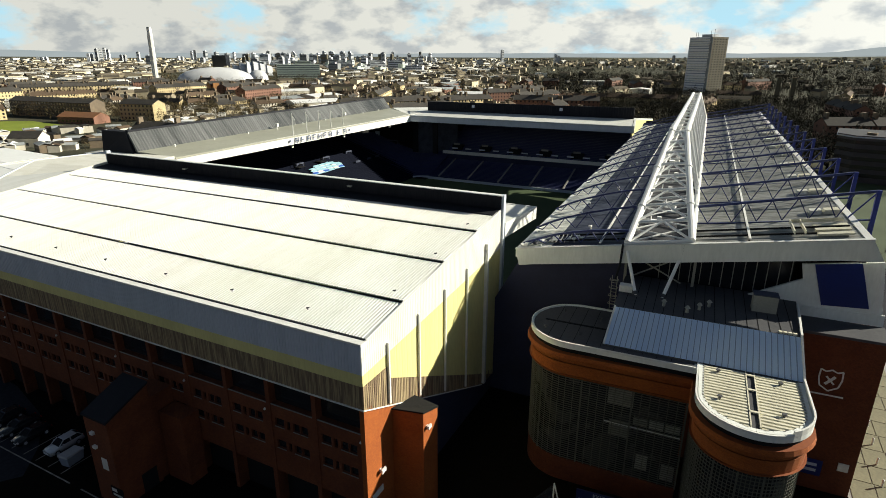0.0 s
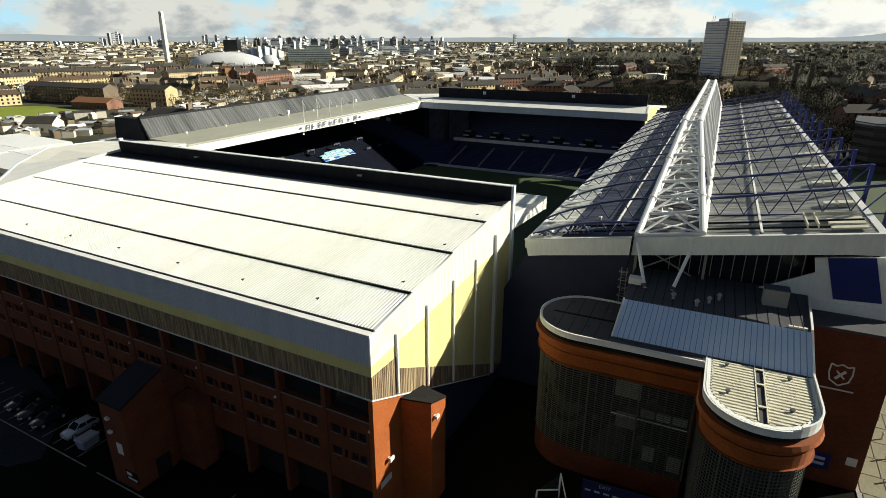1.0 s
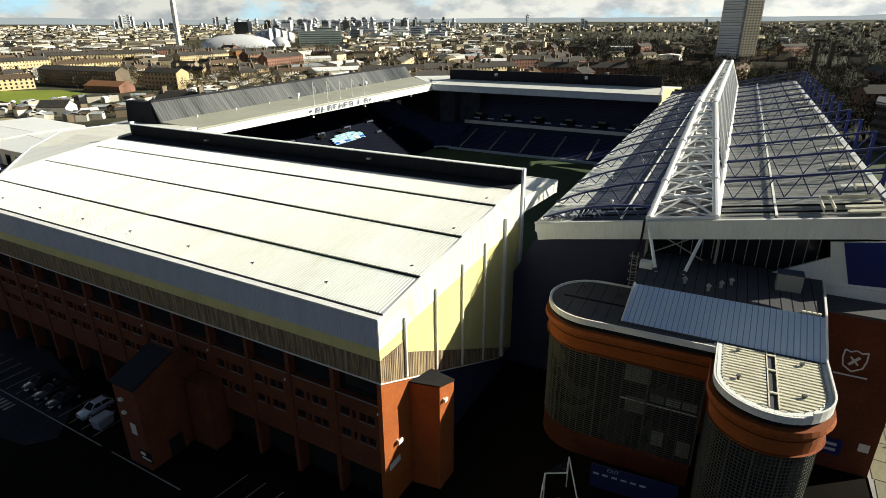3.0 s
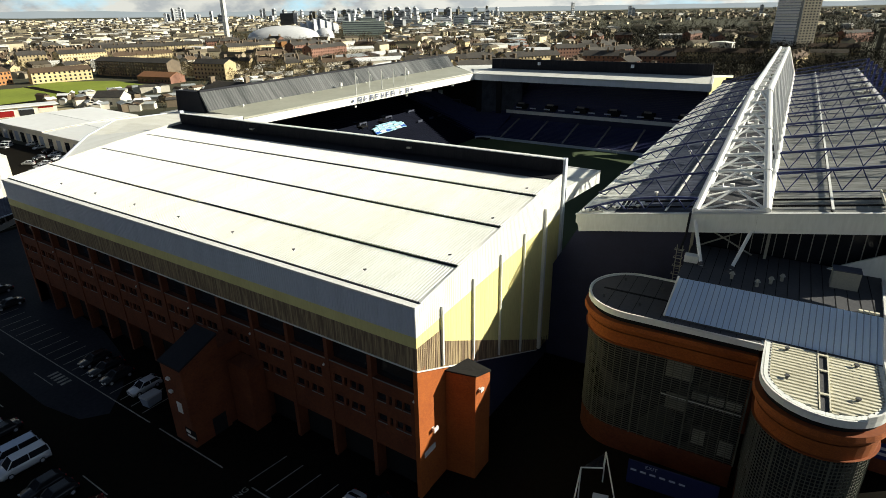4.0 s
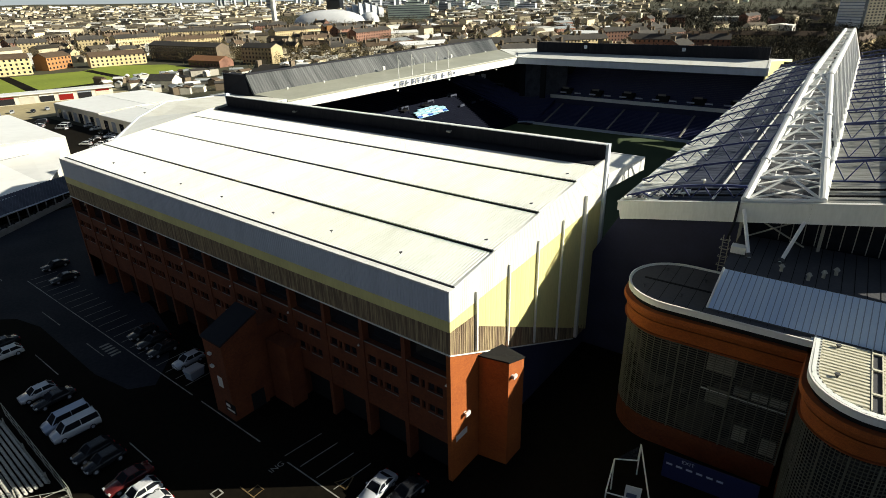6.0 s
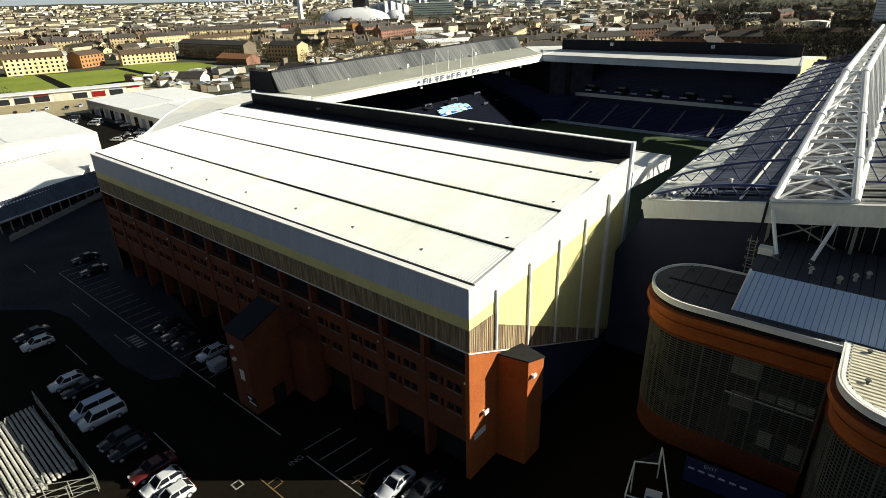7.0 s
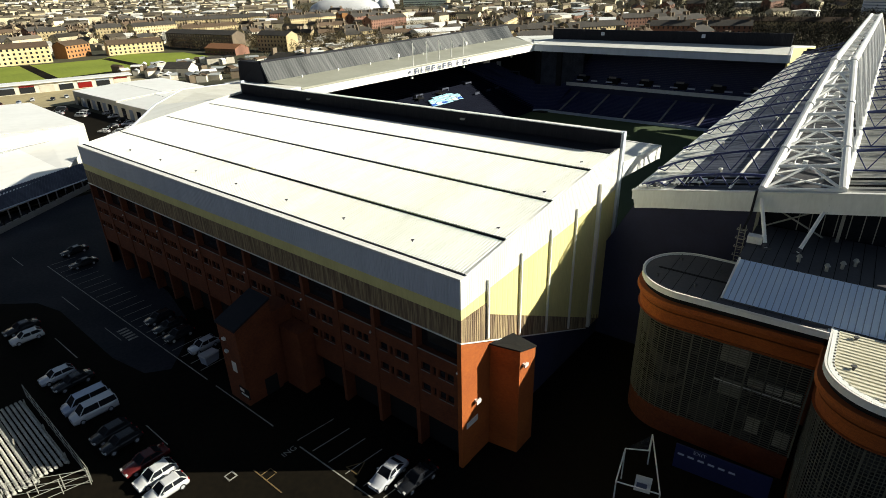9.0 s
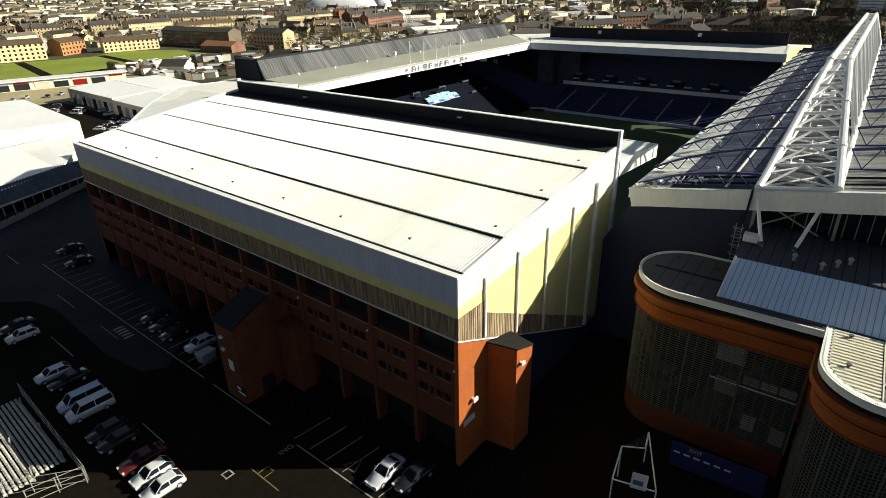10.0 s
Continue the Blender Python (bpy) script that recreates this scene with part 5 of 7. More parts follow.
M["far_stone"] = mat("far_stone", (0.70, 0.61, 0.42), (0.33, 0.28, 0.19), rough=0.9, s1=0.004, s2=0.02, island=0.55)
M["far_roof"] = mat("far_roof", (0.06, 0.054, 0.046), (0.15, 0.125, 0.09), rough=0.9, spec=0.15, s1=0.004, s2=0.02, island=0.6)
M["far_white"] = mat("far_white", (0.70, 0.69, 0.64), (0.5, 0.49, 0.45), rough=0.7, s1=0.004, s2=0.02, island=0.3)
M["twig"] = mat("bare_twigs", (0.13, 0.098, 0.05), (0.06, 0.050, 0.028), rough=0.95, spec=0.1, s1=0.05, s2=0.5, island=0.5)
# darker copy of the twigs, with cloud shade put into its colour
M["twig_shaded"] = mat("shaded_twigs", (0.032, 0.029, 0.020), (0.014, 0.014, 0.011), rough=0.95, spec=0.05, s1=0.05, s2=0.5, island=0.5)
M["tower_white"] = mat("white_render", (0.82, 0.84, 0.86), (0.72, 0.74, 0.77), rough=0.7, s1=0.03, s2=0.4)
M["tower_tan"] = mat("tan_render", (0.13, 0.115, 0.075), (0.09, 0.08, 0.055), rough=0.8, s1=0.03, s2=0.4)
M["tower_glass"] = mat("pale_blue_glazing", (0.30, 0.36, 0.44), (0.22, 0.27, 0.34), rough=0.2)
M["tower_band"] = mat("grey_window_band", (0.10, 0.115, 0.14), (0.07, 0.085, 0.10), rough=0.35)
M["tower_grey"] = mat("grey_tower", (0.46, 0.48, 0.50), (0.34, 0.36, 0.38), rough=0.7, s1=0.02, s2=0.3, rand=0.5)
M["shell_white"] = mat("pale_metal_cladding", (0.78, 0.79, 0.80), (0.62, 0.63, 0.65), rough=0.35, metal=0.15, s1=0.05, s2=0.5)

M["glass_green"] = mat("pale_green_cladding", (0.66, 0.74, 0.64), (0.56, 0.64, 0.55), rough=0.4, s1=0.03, s2=0.4)
M["school_brick"] = mat("orange_stone", (0.42, 0.20, 0.07), (0.30, 0.14, 0.05), rough=0.85, s1=0.1, s2=1)
M["stone_dim"] = mat("weathered_brown_stone", (0.22, 0.17, 0.11), (0.14, 0.11, 0.08), rough=0.9, s1=0.05, s2=0.6)

EYE = Vector((26.0, -35.0, 0))


def polar(turn, r):
    """A place r metres from the viewpoint, turn degrees to the left of the long axis."""
    a = radians(turn)
    x, y = EYE.x - r * math.sin(a), EYE.y + r * math.cos(a)
    return x, y, land_height(x, y)


def windows_on(g, L, W, H, storeys, step, z0=1.2, wh=1.5, ww=1.1):
    for s in range(storeys):
        z = z0 + s * (H / storeys)
        for side in (-1, 1):
            n = max(1, int(L / step))
            for k in range(n):
                x = -L / 2 + (k + 0.5) * L / n
                y = side * (W / 2 + 0.04)
                g.quad((x - ww / 2, y, z), (x + ww / 2, y, z), (x + ww / 2, y, z + wh), (x - ww / 2, y, z + wh))
            n = max(1, int(W / step / 1.6))
            for k in range(n):
                y = -W / 2 + (k + 0.5) * W / n
                x = side * (L / 2 + 0.04)
                g.quad((x, y - ww / 2, z), (x, y + ww / 2, z), (x, y + ww / 2, z + wh), (x, y - ww / 2, z + wh))


def house_wall(L, W, H, R, storeys, step):
    g = Geo()
    g.hexa([(-L / 2, -W / 2, -2), (L / 2, -W / 2, -2), (L / 2, W / 2, -2), (-L / 2, W / 2, -2)], [(-L / 2, -W / 2, H), (L / 2, -W / 2, H), (L / 2, W / 2, H), (-L / 2, W / 2, H)])
    for x in (-L / 2, L / 2 - 0.3):
        g.add([(x, -W / 2, H), (x, W / 2, H), (x, 0, H + R), (x + 0.3, -W / 2, H), (x + 0.3, W / 2, H), (x + 0.3, 0, H + R)],
              [(0, 1, 2), (3, 5, 4), (0, 2, 5, 3), (1, 4, 5, 2)])
    g.at = 1
    windows_on(g, L, W, H, storeys, step)
    g.at = 0
    return g


def gable_roof(L, W, H, R, over=0.4, thick=0.3):
    g = Geo()
    for s in (-1, 1):
        e = (W / 2 + over) * s
        g.slab([(-L / 2 - 0.15, e, H - over * R / (W / 2)), (L / 2 + 0.15, e, H - over * R / (W / 2)), (L / 2 + 0.15, 0, H + R), (-L / 2 - 0.15, 0, H + R)][::s], -thick)
    return g


def build_city():
    rng = random.Random(7)
    kinds = {}

    def kind(name, wall, roof, L, W, H, R, storeys, step, label, category, chimneys):
        kinds[name] = dict(wall=house_wall(L, W, H, R, storeys, step).mesh("wall", M[wall], M["glass"]), roof=gable_roof(L, W, H, R).mesh("roof", M[roof]),
                           label=label, category=category, chim=chimneys, L=L, W=W, H=H, R=R, obj=name.split("-")[0])

    kind("tenement", "stone_cream", "slate", 26, 12, 12.5, 3.6, 4, 3.2, "cream sandstone tenement with a slate roof", "tenement", True)
    kind("tenement-red", "stone_red", "slate", 24, 12, 12.5, 3.6, 4, 3.2, "red sandstone tenement with a slate roof", "tenement", True)
    kind("tenement-low", "stone_cream", "tile_brown", 22, 10, 9, 3.2, 3, 3.0, "three-storey cream tenement with a brown roof", "tenement", True)
    kind("terraced_house", "harl", "tile_brown", 16, 9, 6, 3.0, 2, 3.0, "pale harled terraced house with a brown tiled roof", "house", True)
    kind("terraced_house-cream", "stone_cream", "slate", 18, 9, 6.4, 3.0, 2, 3.0, "cream stone terraced house with a slate roof", "house", True)
    kind("warehouse", "harl", "shed_roof", 46, 26, 7, 2.2, 1, 9.0, "pale metal warehouse with a low white roof", "warehouse", False)
    kind("warehouse-grey", "stone_red", "shed_grey", 38, 22, 7, 2.0, 1, 9.0, "brick warehouse with a low grey roof", "warehouse", False)
    stack = Geo().box(-0.6, 0.6, -1.6, 1.6, -2.0, 2.4).box(-0.75, 0.75, -1.75, 1.75, 2.4, 2.6).mesh("chimney", M["stone_dim"])
    made = [0]

    def put(name, x, y, z, turn):
        k = kinds[name]
        t = thing(k["obj"], k["label"], k["category"], pose(x, y, z, 0, 0, turn), group="city houses" if k["chim"] else "city warehouses")
        part("wall", k["wall"], None, t)
        part("roof", k["roof"], None, t)
        if k["chim"]:
            for f in (-0.42, 0.4):
                c = part("chimney", stack, None, t)
                c.location = (k["L"] * f, 0, k["H"] + k["R"])
        made[0] += 1

    taken = []

    def clear_view(x, y):
        """Open ground by the river, before the silver halls."""
        turn, r = math.degrees(math.atan2(EYE.x - x, y - EYE.y)), math.hypot(x - EYE.x, y - EYE.y)
        return 38.5 < turn < 53 and 1020 < r < 1950

    def free(x, y, r):
        if -150 < x < 78 and -70 < y < 250:
            return False
        if -560 < x < -330 and 55 < y < 215:
            return False
        if -520 < x < -110 and -80 < y < 130:
            return False
        if -570 < x < -240 and 100 < y < 330:
            return False
        if clear_view(x, y):
            return False
        if -640 < x < -440 and 430 < y < 600 and abs((x + 612) - (y - 566)) < 70:
            return False
        if math.hypot(x + 925, y - 686) < 70 or math.hypot(x + 12, y - 812) < 45:
            return False
        for a, b, c in taken:
            if (a - x) ** 2 + (b - y) ** 2 < (r + c) ** 2:
                return False
        taken.append((x, y, r))
        return True

    # brick tenements beyond the street beside the main stand
    for i, (x, y, turn) in enumerate(((78, 333, 24), (101, 343, 24), (124, 353, 24), (60, 300, 112))):
        if i < 3 and free(x, y, 11):
            put("tenement-red", x, y, 0, turn)

    # streets near by: short rows that share a line and a house type
    tries = 0
    while made[0] < 330 and tries < 5000:
        tries += 1
        turn = rng.uniform(-14, 82)
        r = 250 + 750 * rng.random() ** 0.8
        x, y, z = polar(turn, r)
        line = rng.choice((12, 102, 84, 118, 60)) + rng.uniform(-6, 6)
        if 21 < turn < 46 and 430 < r and rng.random() < 0.6:
            name = rng.choice(("warehouse", "warehouse", "warehouse-grey"))
            if free(x, y, 27):
                put(name, x, y, z, line)
            continue
        if turn < 18 and rng.random() < 0.9:
            continue
        name = rng.choice(("tenement-red", "tenement-red", "tenement-low")) if turn < 22 else rng.choice(("tenement", "tenement-low", "terraced_house", "terraced_house-cream", "terraced_house", "terraced_house-cream", "tenement-red"))
        k = kinds[name]
        d = Vector((math.cos(radians(line)), math.sin(radians(line)), 0))
        for i in range(rng.randint(2, 4)):
            px, py = x + d.x * i * (k["L"] + 0.4), y + d.y * i * (k["L"] + 0.4)
            if (px - EYE.x) ** 2 + (py - EYE.y) ** 2 > 240 ** 2 and free(px, py, k["L"] * 0.49):
                put(name, px, py, land_height(px, py), line)

    # the rest of the city, too far to tell apart
    for label, keys, count, dims, reach in (("far stone terraces and tenements of the city", ("far_stone", "far_roof"), 3300, (9, 34, 7, 12, 5, 13, 2.8), (600, 4200)),
                                            ("far white sheds and flat-roofed offices", ("far_white", "far_white"), 2000, (16, 60, 12, 30, 5, 11, 1.2), (600, 4200)),
                                            ("far dark roofs among the trees", ("far_roof", "far_roof"), 1500, (12, 32, 8, 12, 5, 9, 3.0), (560, 3600)),
                                            ("small garden sheds, garages and back walls between the streets", ("far_stone", "far_roof"), 2600, (3, 15, 2.5, 7, 2, 5, 1.2), (330, 1300)),
                                            ("small pale lean-tos and parked vans between the streets", ("far_white", "far_white"), 1300, (3, 12, 2.5, 6, 2, 4, 0.6), (330, 1500))):
        g = Geo()
        for _ in range(count):
            turn = rng.uniform(-15, 84)
            r = reach[0] + (reach[1] - reach[0]) * rng.random() ** 1.1
            if keys[0] == "far_white" and not 20 < turn < 66:
                if rng.random() < (0.9 if turn < 20 else 0.55):
                    continue
            if turn < 19 and r < 2600 and rng.random() < 0.88:
                continue
            x, y, z = polar(turn, r)
            small = reach[0] < 400
            if clear_view(x, y) or small and (-150 < x < 78 and -70 < y < 250 or -530 < x < -110 and -80 < y < 255) or not small and r < 1050 and not free(x, y, 14):
                continue
            a = radians(rng.choice((12, 102, 84, 118, 60)) + rng.uniform(-8, 8))
            L, W, H, R = rng.uniform(dims[0], dims[1]), rng.uniform(dims[2], dims[3]), rng.uniform(dims[4], dims[5]), dims[6]
            c, s = math.cos(a), math.sin(a)
            P = lambda u, v, w: (x + u * c - v * s, y + u * s + v * c, z + w)  # noqa: E731
            g.at = 0
            g.add([P(-L / 2, -W / 2, -6), P(L / 2, -W / 2, -6), P(L / 2, W / 2, -6), P(-L / 2, W / 2, -6), P(-L / 2, -W / 2, H), P(L / 2, -W / 2, H), P(L / 2, W / 2, H), P(-L / 2, W / 2, H), P(-L / 2, 0, H + R), P(L / 2, 0, H + R)],
                  [(0, 1, 5, 4), (1, 2, 6, 9, 5), (2, 3, 7, 6), (3, 0, 4, 8, 7)])
            g.at = 1
            o = 0.4
            g.add([P(-L / 2, -W / 2 - o, H), P(L / 2, -W / 2 - o, H), P(L / 2, W / 2 + o, H), P(-L / 2, W / 2 + o, H), P(-L / 2, 0, H + R + 0.1), P(L / 2, 0, H + R + 0.1)], [(0, 1, 5, 4), (2, 3, 4, 5)])
        ob = new("far_houses", g.mesh("far_houses", M[keys[0]], M[keys[1]]))
        tagged(ob, label, "houses", kind="stuff")


build_city()


def blocks_behind():
    """Unseen dark blocks, added to close the place behind the viewpoint and cut low light."""
    rng = random.Random(9)
    g = Geo()
    for _ in range(520):
        turn, r = rng.uniform(86, 342), 95 + 420 * rng.random()
        x, y, z = polar(turn, r)
        if -130 < x < 130 and y > -200 or x > -130 and y > -70 and turn < 180:
            continue
        a = radians(rng.choice((12, 102)))
        c, s, L, W, H = math.cos(a), math.sin(a), rng.uniform(20, 46), 12, rng.uniform(11, 16)
        q = [(x + u * c - v * s, y + u * s + v * c) for u, v in ((-L / 2, -W / 2), (L / 2, -W / 2), (L / 2, W / 2), (-L / 2, W / 2))]
        g.prism(q, -1, H)
    tagged(new("street_blocks", g.mesh("street_blocks", M["far_roof"])), "unseen dark blocks added behind the viewpoint to cut low light", "houses", kind="stuff")


blocks_behind()


def tower(x, y, z, L, W, H, turn, wall, label, storeys, bands=True, side=None):
    t = thing("tower_block", label, "tower block", pose(x, y, z, 0, 0, turn), group="tower blocks on the skyline")
    part("wall", Geo().box(-L / 2, L / 2, -W / 2, W / 2, -8, H), M[wall], t)
    if side:
        part("side_wall", Geo().box(L / 2, L / 2 + 0.3, -W / 2, W / 2, -8, H), M[side], t)
    part("plant_room", Geo().box(-L / 5, L / 6, -W / 4, W / 4, H, H + 3.2), M["tower_grey"], t)
    if bands:
        for s in range(storeys):
            zz = H * (s + 0.35) / storeys
            part("window_band", Geo().box(-L / 2 + 0.8, L / 2 - 0.8, -W / 2 - 0.08, W / 2 + 0.08, zz, zz + H / storeys * 0.36), M["tower_band"], t)
    return t


def skyline():
    rng = random.Random(21)
    labels = ("grey far tower block with window bands", "pale far tower block with window bands")
    # the city centre
    for _ in range(120):
        turn, r = rng.gauss(37.5, 4.6), rng.uniform(2300, 4200)
        x, y, z = polar(turn, r)
        H = rng.uniform(20, 58)
        tower(x, y, z, rng.uniform(12, 30), rng.uniform(12, 18), H, rng.choice((10, 40, 100)), rng.choice(("tower_grey", "tower_grey", "tower_tan", "tower_white")), labels[0], 3)
    # broad pale offices before the centre
    for _ in range(46):
        turn, r = rng.uniform(29, 45), rng.uniform(1500, 2900)
        if 38.5 < turn and r < 2000:
            continue
        x, y, z = polar(turn, r)
        tower(x, y, z, rng.uniform(26, 62), rng.uniform(14, 22), rng.uniform(13, 30), rng.choice((10, 38, 44, 100)), rng.choice(("tower_white", "tower_white", "tower_grey", "glass_green")), "broad pale office block with window bands", 4)
    # groups further round
    for turn, r, n, H in ((56.1, 3500, 4, 70), (57.3, 3300, 2, 46), (53.9, 3300, 1, 60), (54.9, 3400, 2, 40), (49.4, 3700, 2, 62), (50.5, 3500, 2, 34), (47.6, 3000, 2, 36), (21.2, 3300, 1, 70), (15.9, 2900, 2, 46), (5.7, 3000, 1, 48), (60.5, 3600, 3, 26), (28, 3500, 3, 34)):
        for i in range(n):
            x, y, z = polar(turn + i * 0.28, r + 40 * i)
            tower(x, y, z, 13, 13, H * rng.uniform(0.85, 1.05), rng.uniform(0, 60), rng.choice(("tower_grey", "tower_white")), labels[1], 8)


skyline()


def near_tower():
    """The high block of flats beyond the main stand."""
    H, L, W, n = 71.5, 34.0, 30.0, 23
    t = thing("high_flats", "white and tan high-rise block of flats with balcony rows", "tower block", pose(-19, 812, 0, 0, 0, -34))
    part("wall", Geo().box(-L / 2, L / 2, -W / 2, W / 2, -2, H), M["tower_white"], t, "white rendered wall")
    part("side_wall", Geo().box(L / 2, L / 2 + 0.3, -W / 2, W / 2, -2, H), M["tower_tan"], t, "tan rendered side wall")
    part("plant_room", Geo().box(-6, 9, -6, 6, H, H + 3.5), M["tower_grey"], t)
    for x in (-15, -12, 7, 12):
        part("mast", Geo().tube((x, -6, H), (x, -6, H + 8 + x * 0.1), 0.25, 5), M["tower_grey"], t)
    for s in range(n):
        z = 1.2 + s * (H - 2) / n
        deep = s % 5 in (3, 4)
        part("window_band", Geo().box(-L / 2 + 0.8, L / 2 - 0.8, -W / 2 - 0.1, -W / 2, z + 1.5, z + (2.5 if deep else 2.0)), M["tower_glass"], t, "pale blue window band")
        if not deep:
            for k in range(6):
                x = -L / 2 + 1.6 + k * (L - 3.2) / 6 + (s % 2) * 1.3
                part("balcony", Geo().box(x, x + 3.0, -W / 2 - 1.0, -W / 2 - 0.1, z, z + 1.35), M["trim_white"], t, "white balcony front")
    part("stair_strip", Geo().box(L / 2 - 3.6, L / 2 - 0.4, -W / 2 - 0.3, -W / 2 - 0.1, 0, H), M["tower_grey"], t, "grey stair strip at the corner")
    for s in range(n):
        z = 1.5 + s * (H - 2) / n
        for k in range(5):
            y = -W / 2 + 2.2 + k * 5.6
            part("window", Geo().box(L / 2 + 0.3, L / 2 + 0.42, y, y + 2.8, z, z + 1.5), M["dark"], t, "dark window")


near_tower()


def landmarks():
    t = thing("observation_tower", "slender white observation tower tapering above the river", "tower", pose(-925, 686, 0, 0, 1.0, 0))
    g = Geo()
    for k, (z0, z1, r0, r1) in enumerate(((0, 15, 4.2, 5.0), (15, 82, 5.0, 4.8), (82, 93, 4.8, 3.4))):
        g.tube((0, 0, z0), (0, 0, z1), r0, 10, r1)
    part("shaft", g, M["trim_white"], t)
    part("dark_spine", Geo().box(-0.35, 0.35, -5.3, -4.7, 6, 86), M["tower_grey"], t)
    part("cabin", Geo().box(-3.6, 3.6, -2.4, 2.4, 86, 97), M["trim_white"], t)

    def shell(name, label, x, y, L, W, H, turn, key):
        g, n, m = Geo(), 18, 8
        vs, fs = [], []
        for i in range(n + 1):
            a = -1 + 2 * i / n
            w = math.sqrt(max(0.0, 1 - abs(a) ** 2.2))
            for j in range(m + 1):
                b = math.pi * j / m
                vs.append((a * L / 2, -math.cos(b) * W / 2 * w, math.sin(b) * H * w - 0.5))
        for i in range(n):
            for j in range(m):
                q = i * (m + 1) + j
                fs.append((q, q + 1, q + m + 2, q + m + 1))
        g.add(vs, fs)
        s = thing(name, label, "hall", pose(x, y, 0, 0, 0, turn))
        part("shell", g, M[key], s, smooth=True)
        return s

    shell("science_hall", "long silver curved exhibition hall", -915, 815, 150, 58, 28, 48, "shell_white")
    shell("round_theatre", "small silver egg-shaped theatre", -912, 928, 44, 38, 21, 44, "shell_white")
    s = thing("concert_hall", "concert hall of overlapping silver shells", "hall", pose(-1160, 1164, 0, 0, 0, 45))
    for k in range(6):
        x = -48 + k * 17
        g, n = Geo(), 10
        R, h = 46 - abs(k - 2) * 5, 40 - abs(k - 2.4) * 5
        arc = [(math.cos(math.pi * i / n), math.sin(math.pi * i / n)) for i in range(n + 1)]
        vs = [(x, a * R, b * h) for a, b in arc] + [(x + 15, a * R * 0.86, b * h * 0.86) for a, b in arc]
        g.add(vs, [(i, i + 1, n + 2 + i, n + 1 + i) for i in range(n)])
        part("shell", g, M["shell_white"], s)
        rim = [(x - 0.4, a * R * 1.0, b * h) for a, b in arc]
        g = Geo()
        for p, q in zip(rim[:-1], rim[1:]):
            g.beam(p, q, 3.0, 3.0)
        part("shell_rim", g, M["tower_band"], s, "dark glazed rim of the shell")
    o = thing("office_block", "long glass and pale green office block", "office", pose(-938, 1090, 0, 0, 0, 42))
    part("wall", Geo().box(-50, 50, -18, 18, -2, 31), M["glass_green"], o)
    for k in range(6):
        part("window_band", Geo().box(-49, 49, -18.2, 18.2, 3 + k * 5, 4.5 + k * 5), M["tower_band"], o)
    o = thing("stone_school", "orange stone school with a dark slate roof", "school", pose(-612, 566, 0, 0, 0, 66))
    part("wall", house_wall(62, 16, 11, 4, 3, 4.0), [M["school_brick"], M["glass"]], o)
    part("roof", gable_roof(62, 16, 11, 4), M["slate"], o)
    for x in (-24, 0, 24):
        part("gable_bay", Geo().box(x - 4, x + 4, -11, -8, 0, 13), M["school_brick"], o)
    o = thing("dark_office", "dark grey square office block", "office", pose(-1660, 1520, 8, 0, 0, 20))
    part("wall", Geo().box(-26, 26, -15, 15, -10, 46), M["glass"], o)


landmarks()


def woods():
    rng = random.Random(5)

    def crown(g, x, y, z, h, n, size):
        """A bare tree: a thin trunk, a few limbs and a loose round crown of twig flecks."""
        lean, flat = rng.uniform(-0.08, 0.08) * h, rng.uniform(0.8, 1.15)
        for _ in range(n):
            d = Vector((rng.gauss(0, 1), rng.gauss(0, 1), rng.gauss(0, 1))).normalized() * rng.random() ** 0.4
            p = Vector((x + lean + d.x * 0.36 * h * flat, y + d.y * 0.36 * h * flat, z + h * (0.62 + 0.38 * d.z)))
            u = Vector((rng.uniform(-1, 1), rng.uniform(-1, 1), rng.uniform(-0.5, 1.4))) * h * size
            v = Vector((rng.uniform(-1, 1), rng.uniform(-1, 1), rng.uniform(-0.6, 0.6))) * h * size * 0.55
            g.add([p, p + u, p + v], [(0, 1, 2)])
        w = 0.022 * h
        g.add([(x - w, y, z - 1), (x + w, y, z - 1), (x + lean, y, z + h * 0.75)], [(0, 1, 2)])
        g.add([(x, y - w, z - 1), (x, y + w, z - 1), (x + lean, y, z + h * 0.75)], [(0, 1, 2)])

    belts = ((82, 30, 330, 900, 1500, 8), (84, 24, 700, 2200, 3000, 9), (18, -15, 270, 1400, 2200, 10), (34, 20, 1000, 1500, 700, 10), (12, -14, 260, 720, 1500, 11), (20, 2, 700, 1600, 1600, 11), (6, -15, 900, 2600, 1800, 13), (80, 40, 420, 1700, 3600, 8), (60, 22, 480, 1000, 1300, 7), (70, 30, 1500, 3600, 2000, 11), (20, -15, 1400, 3600, 2200, 12))
    for a, b, r0, r1, n, h in belts:
        g = Geo()
        for _ in range(n):
            turn, r = rng.uniform(b, a), rng.uniform(r0, r1)
            x, y, z = polar(turn, r)
            if -150 < x < 78 and -70 < y < 250 or -560 < x < -330 and 55 < y < 215 or -345 < x < -110 and -80 < y < 120 or -420 < x < -230 and 100 < y < 250 and rng.random() < 0.85:
                continue
            far = r > 650
            crown(g, x, y, z, h * rng.uniform(0.6, 1.3), 22 if far else 70, 0.17 if far else 0.10)
        dark = a <= 20
        ob = new("bare_woods", g.mesh("bare_woods", M["twig_shaded"] if dark else M["twig"]))
        tagged(ob, "dark bare woods beyond the stand, cloud shade put into their colour" if dark else "brown bare winter trees among the streets", "trees", kind="stuff")


woods()


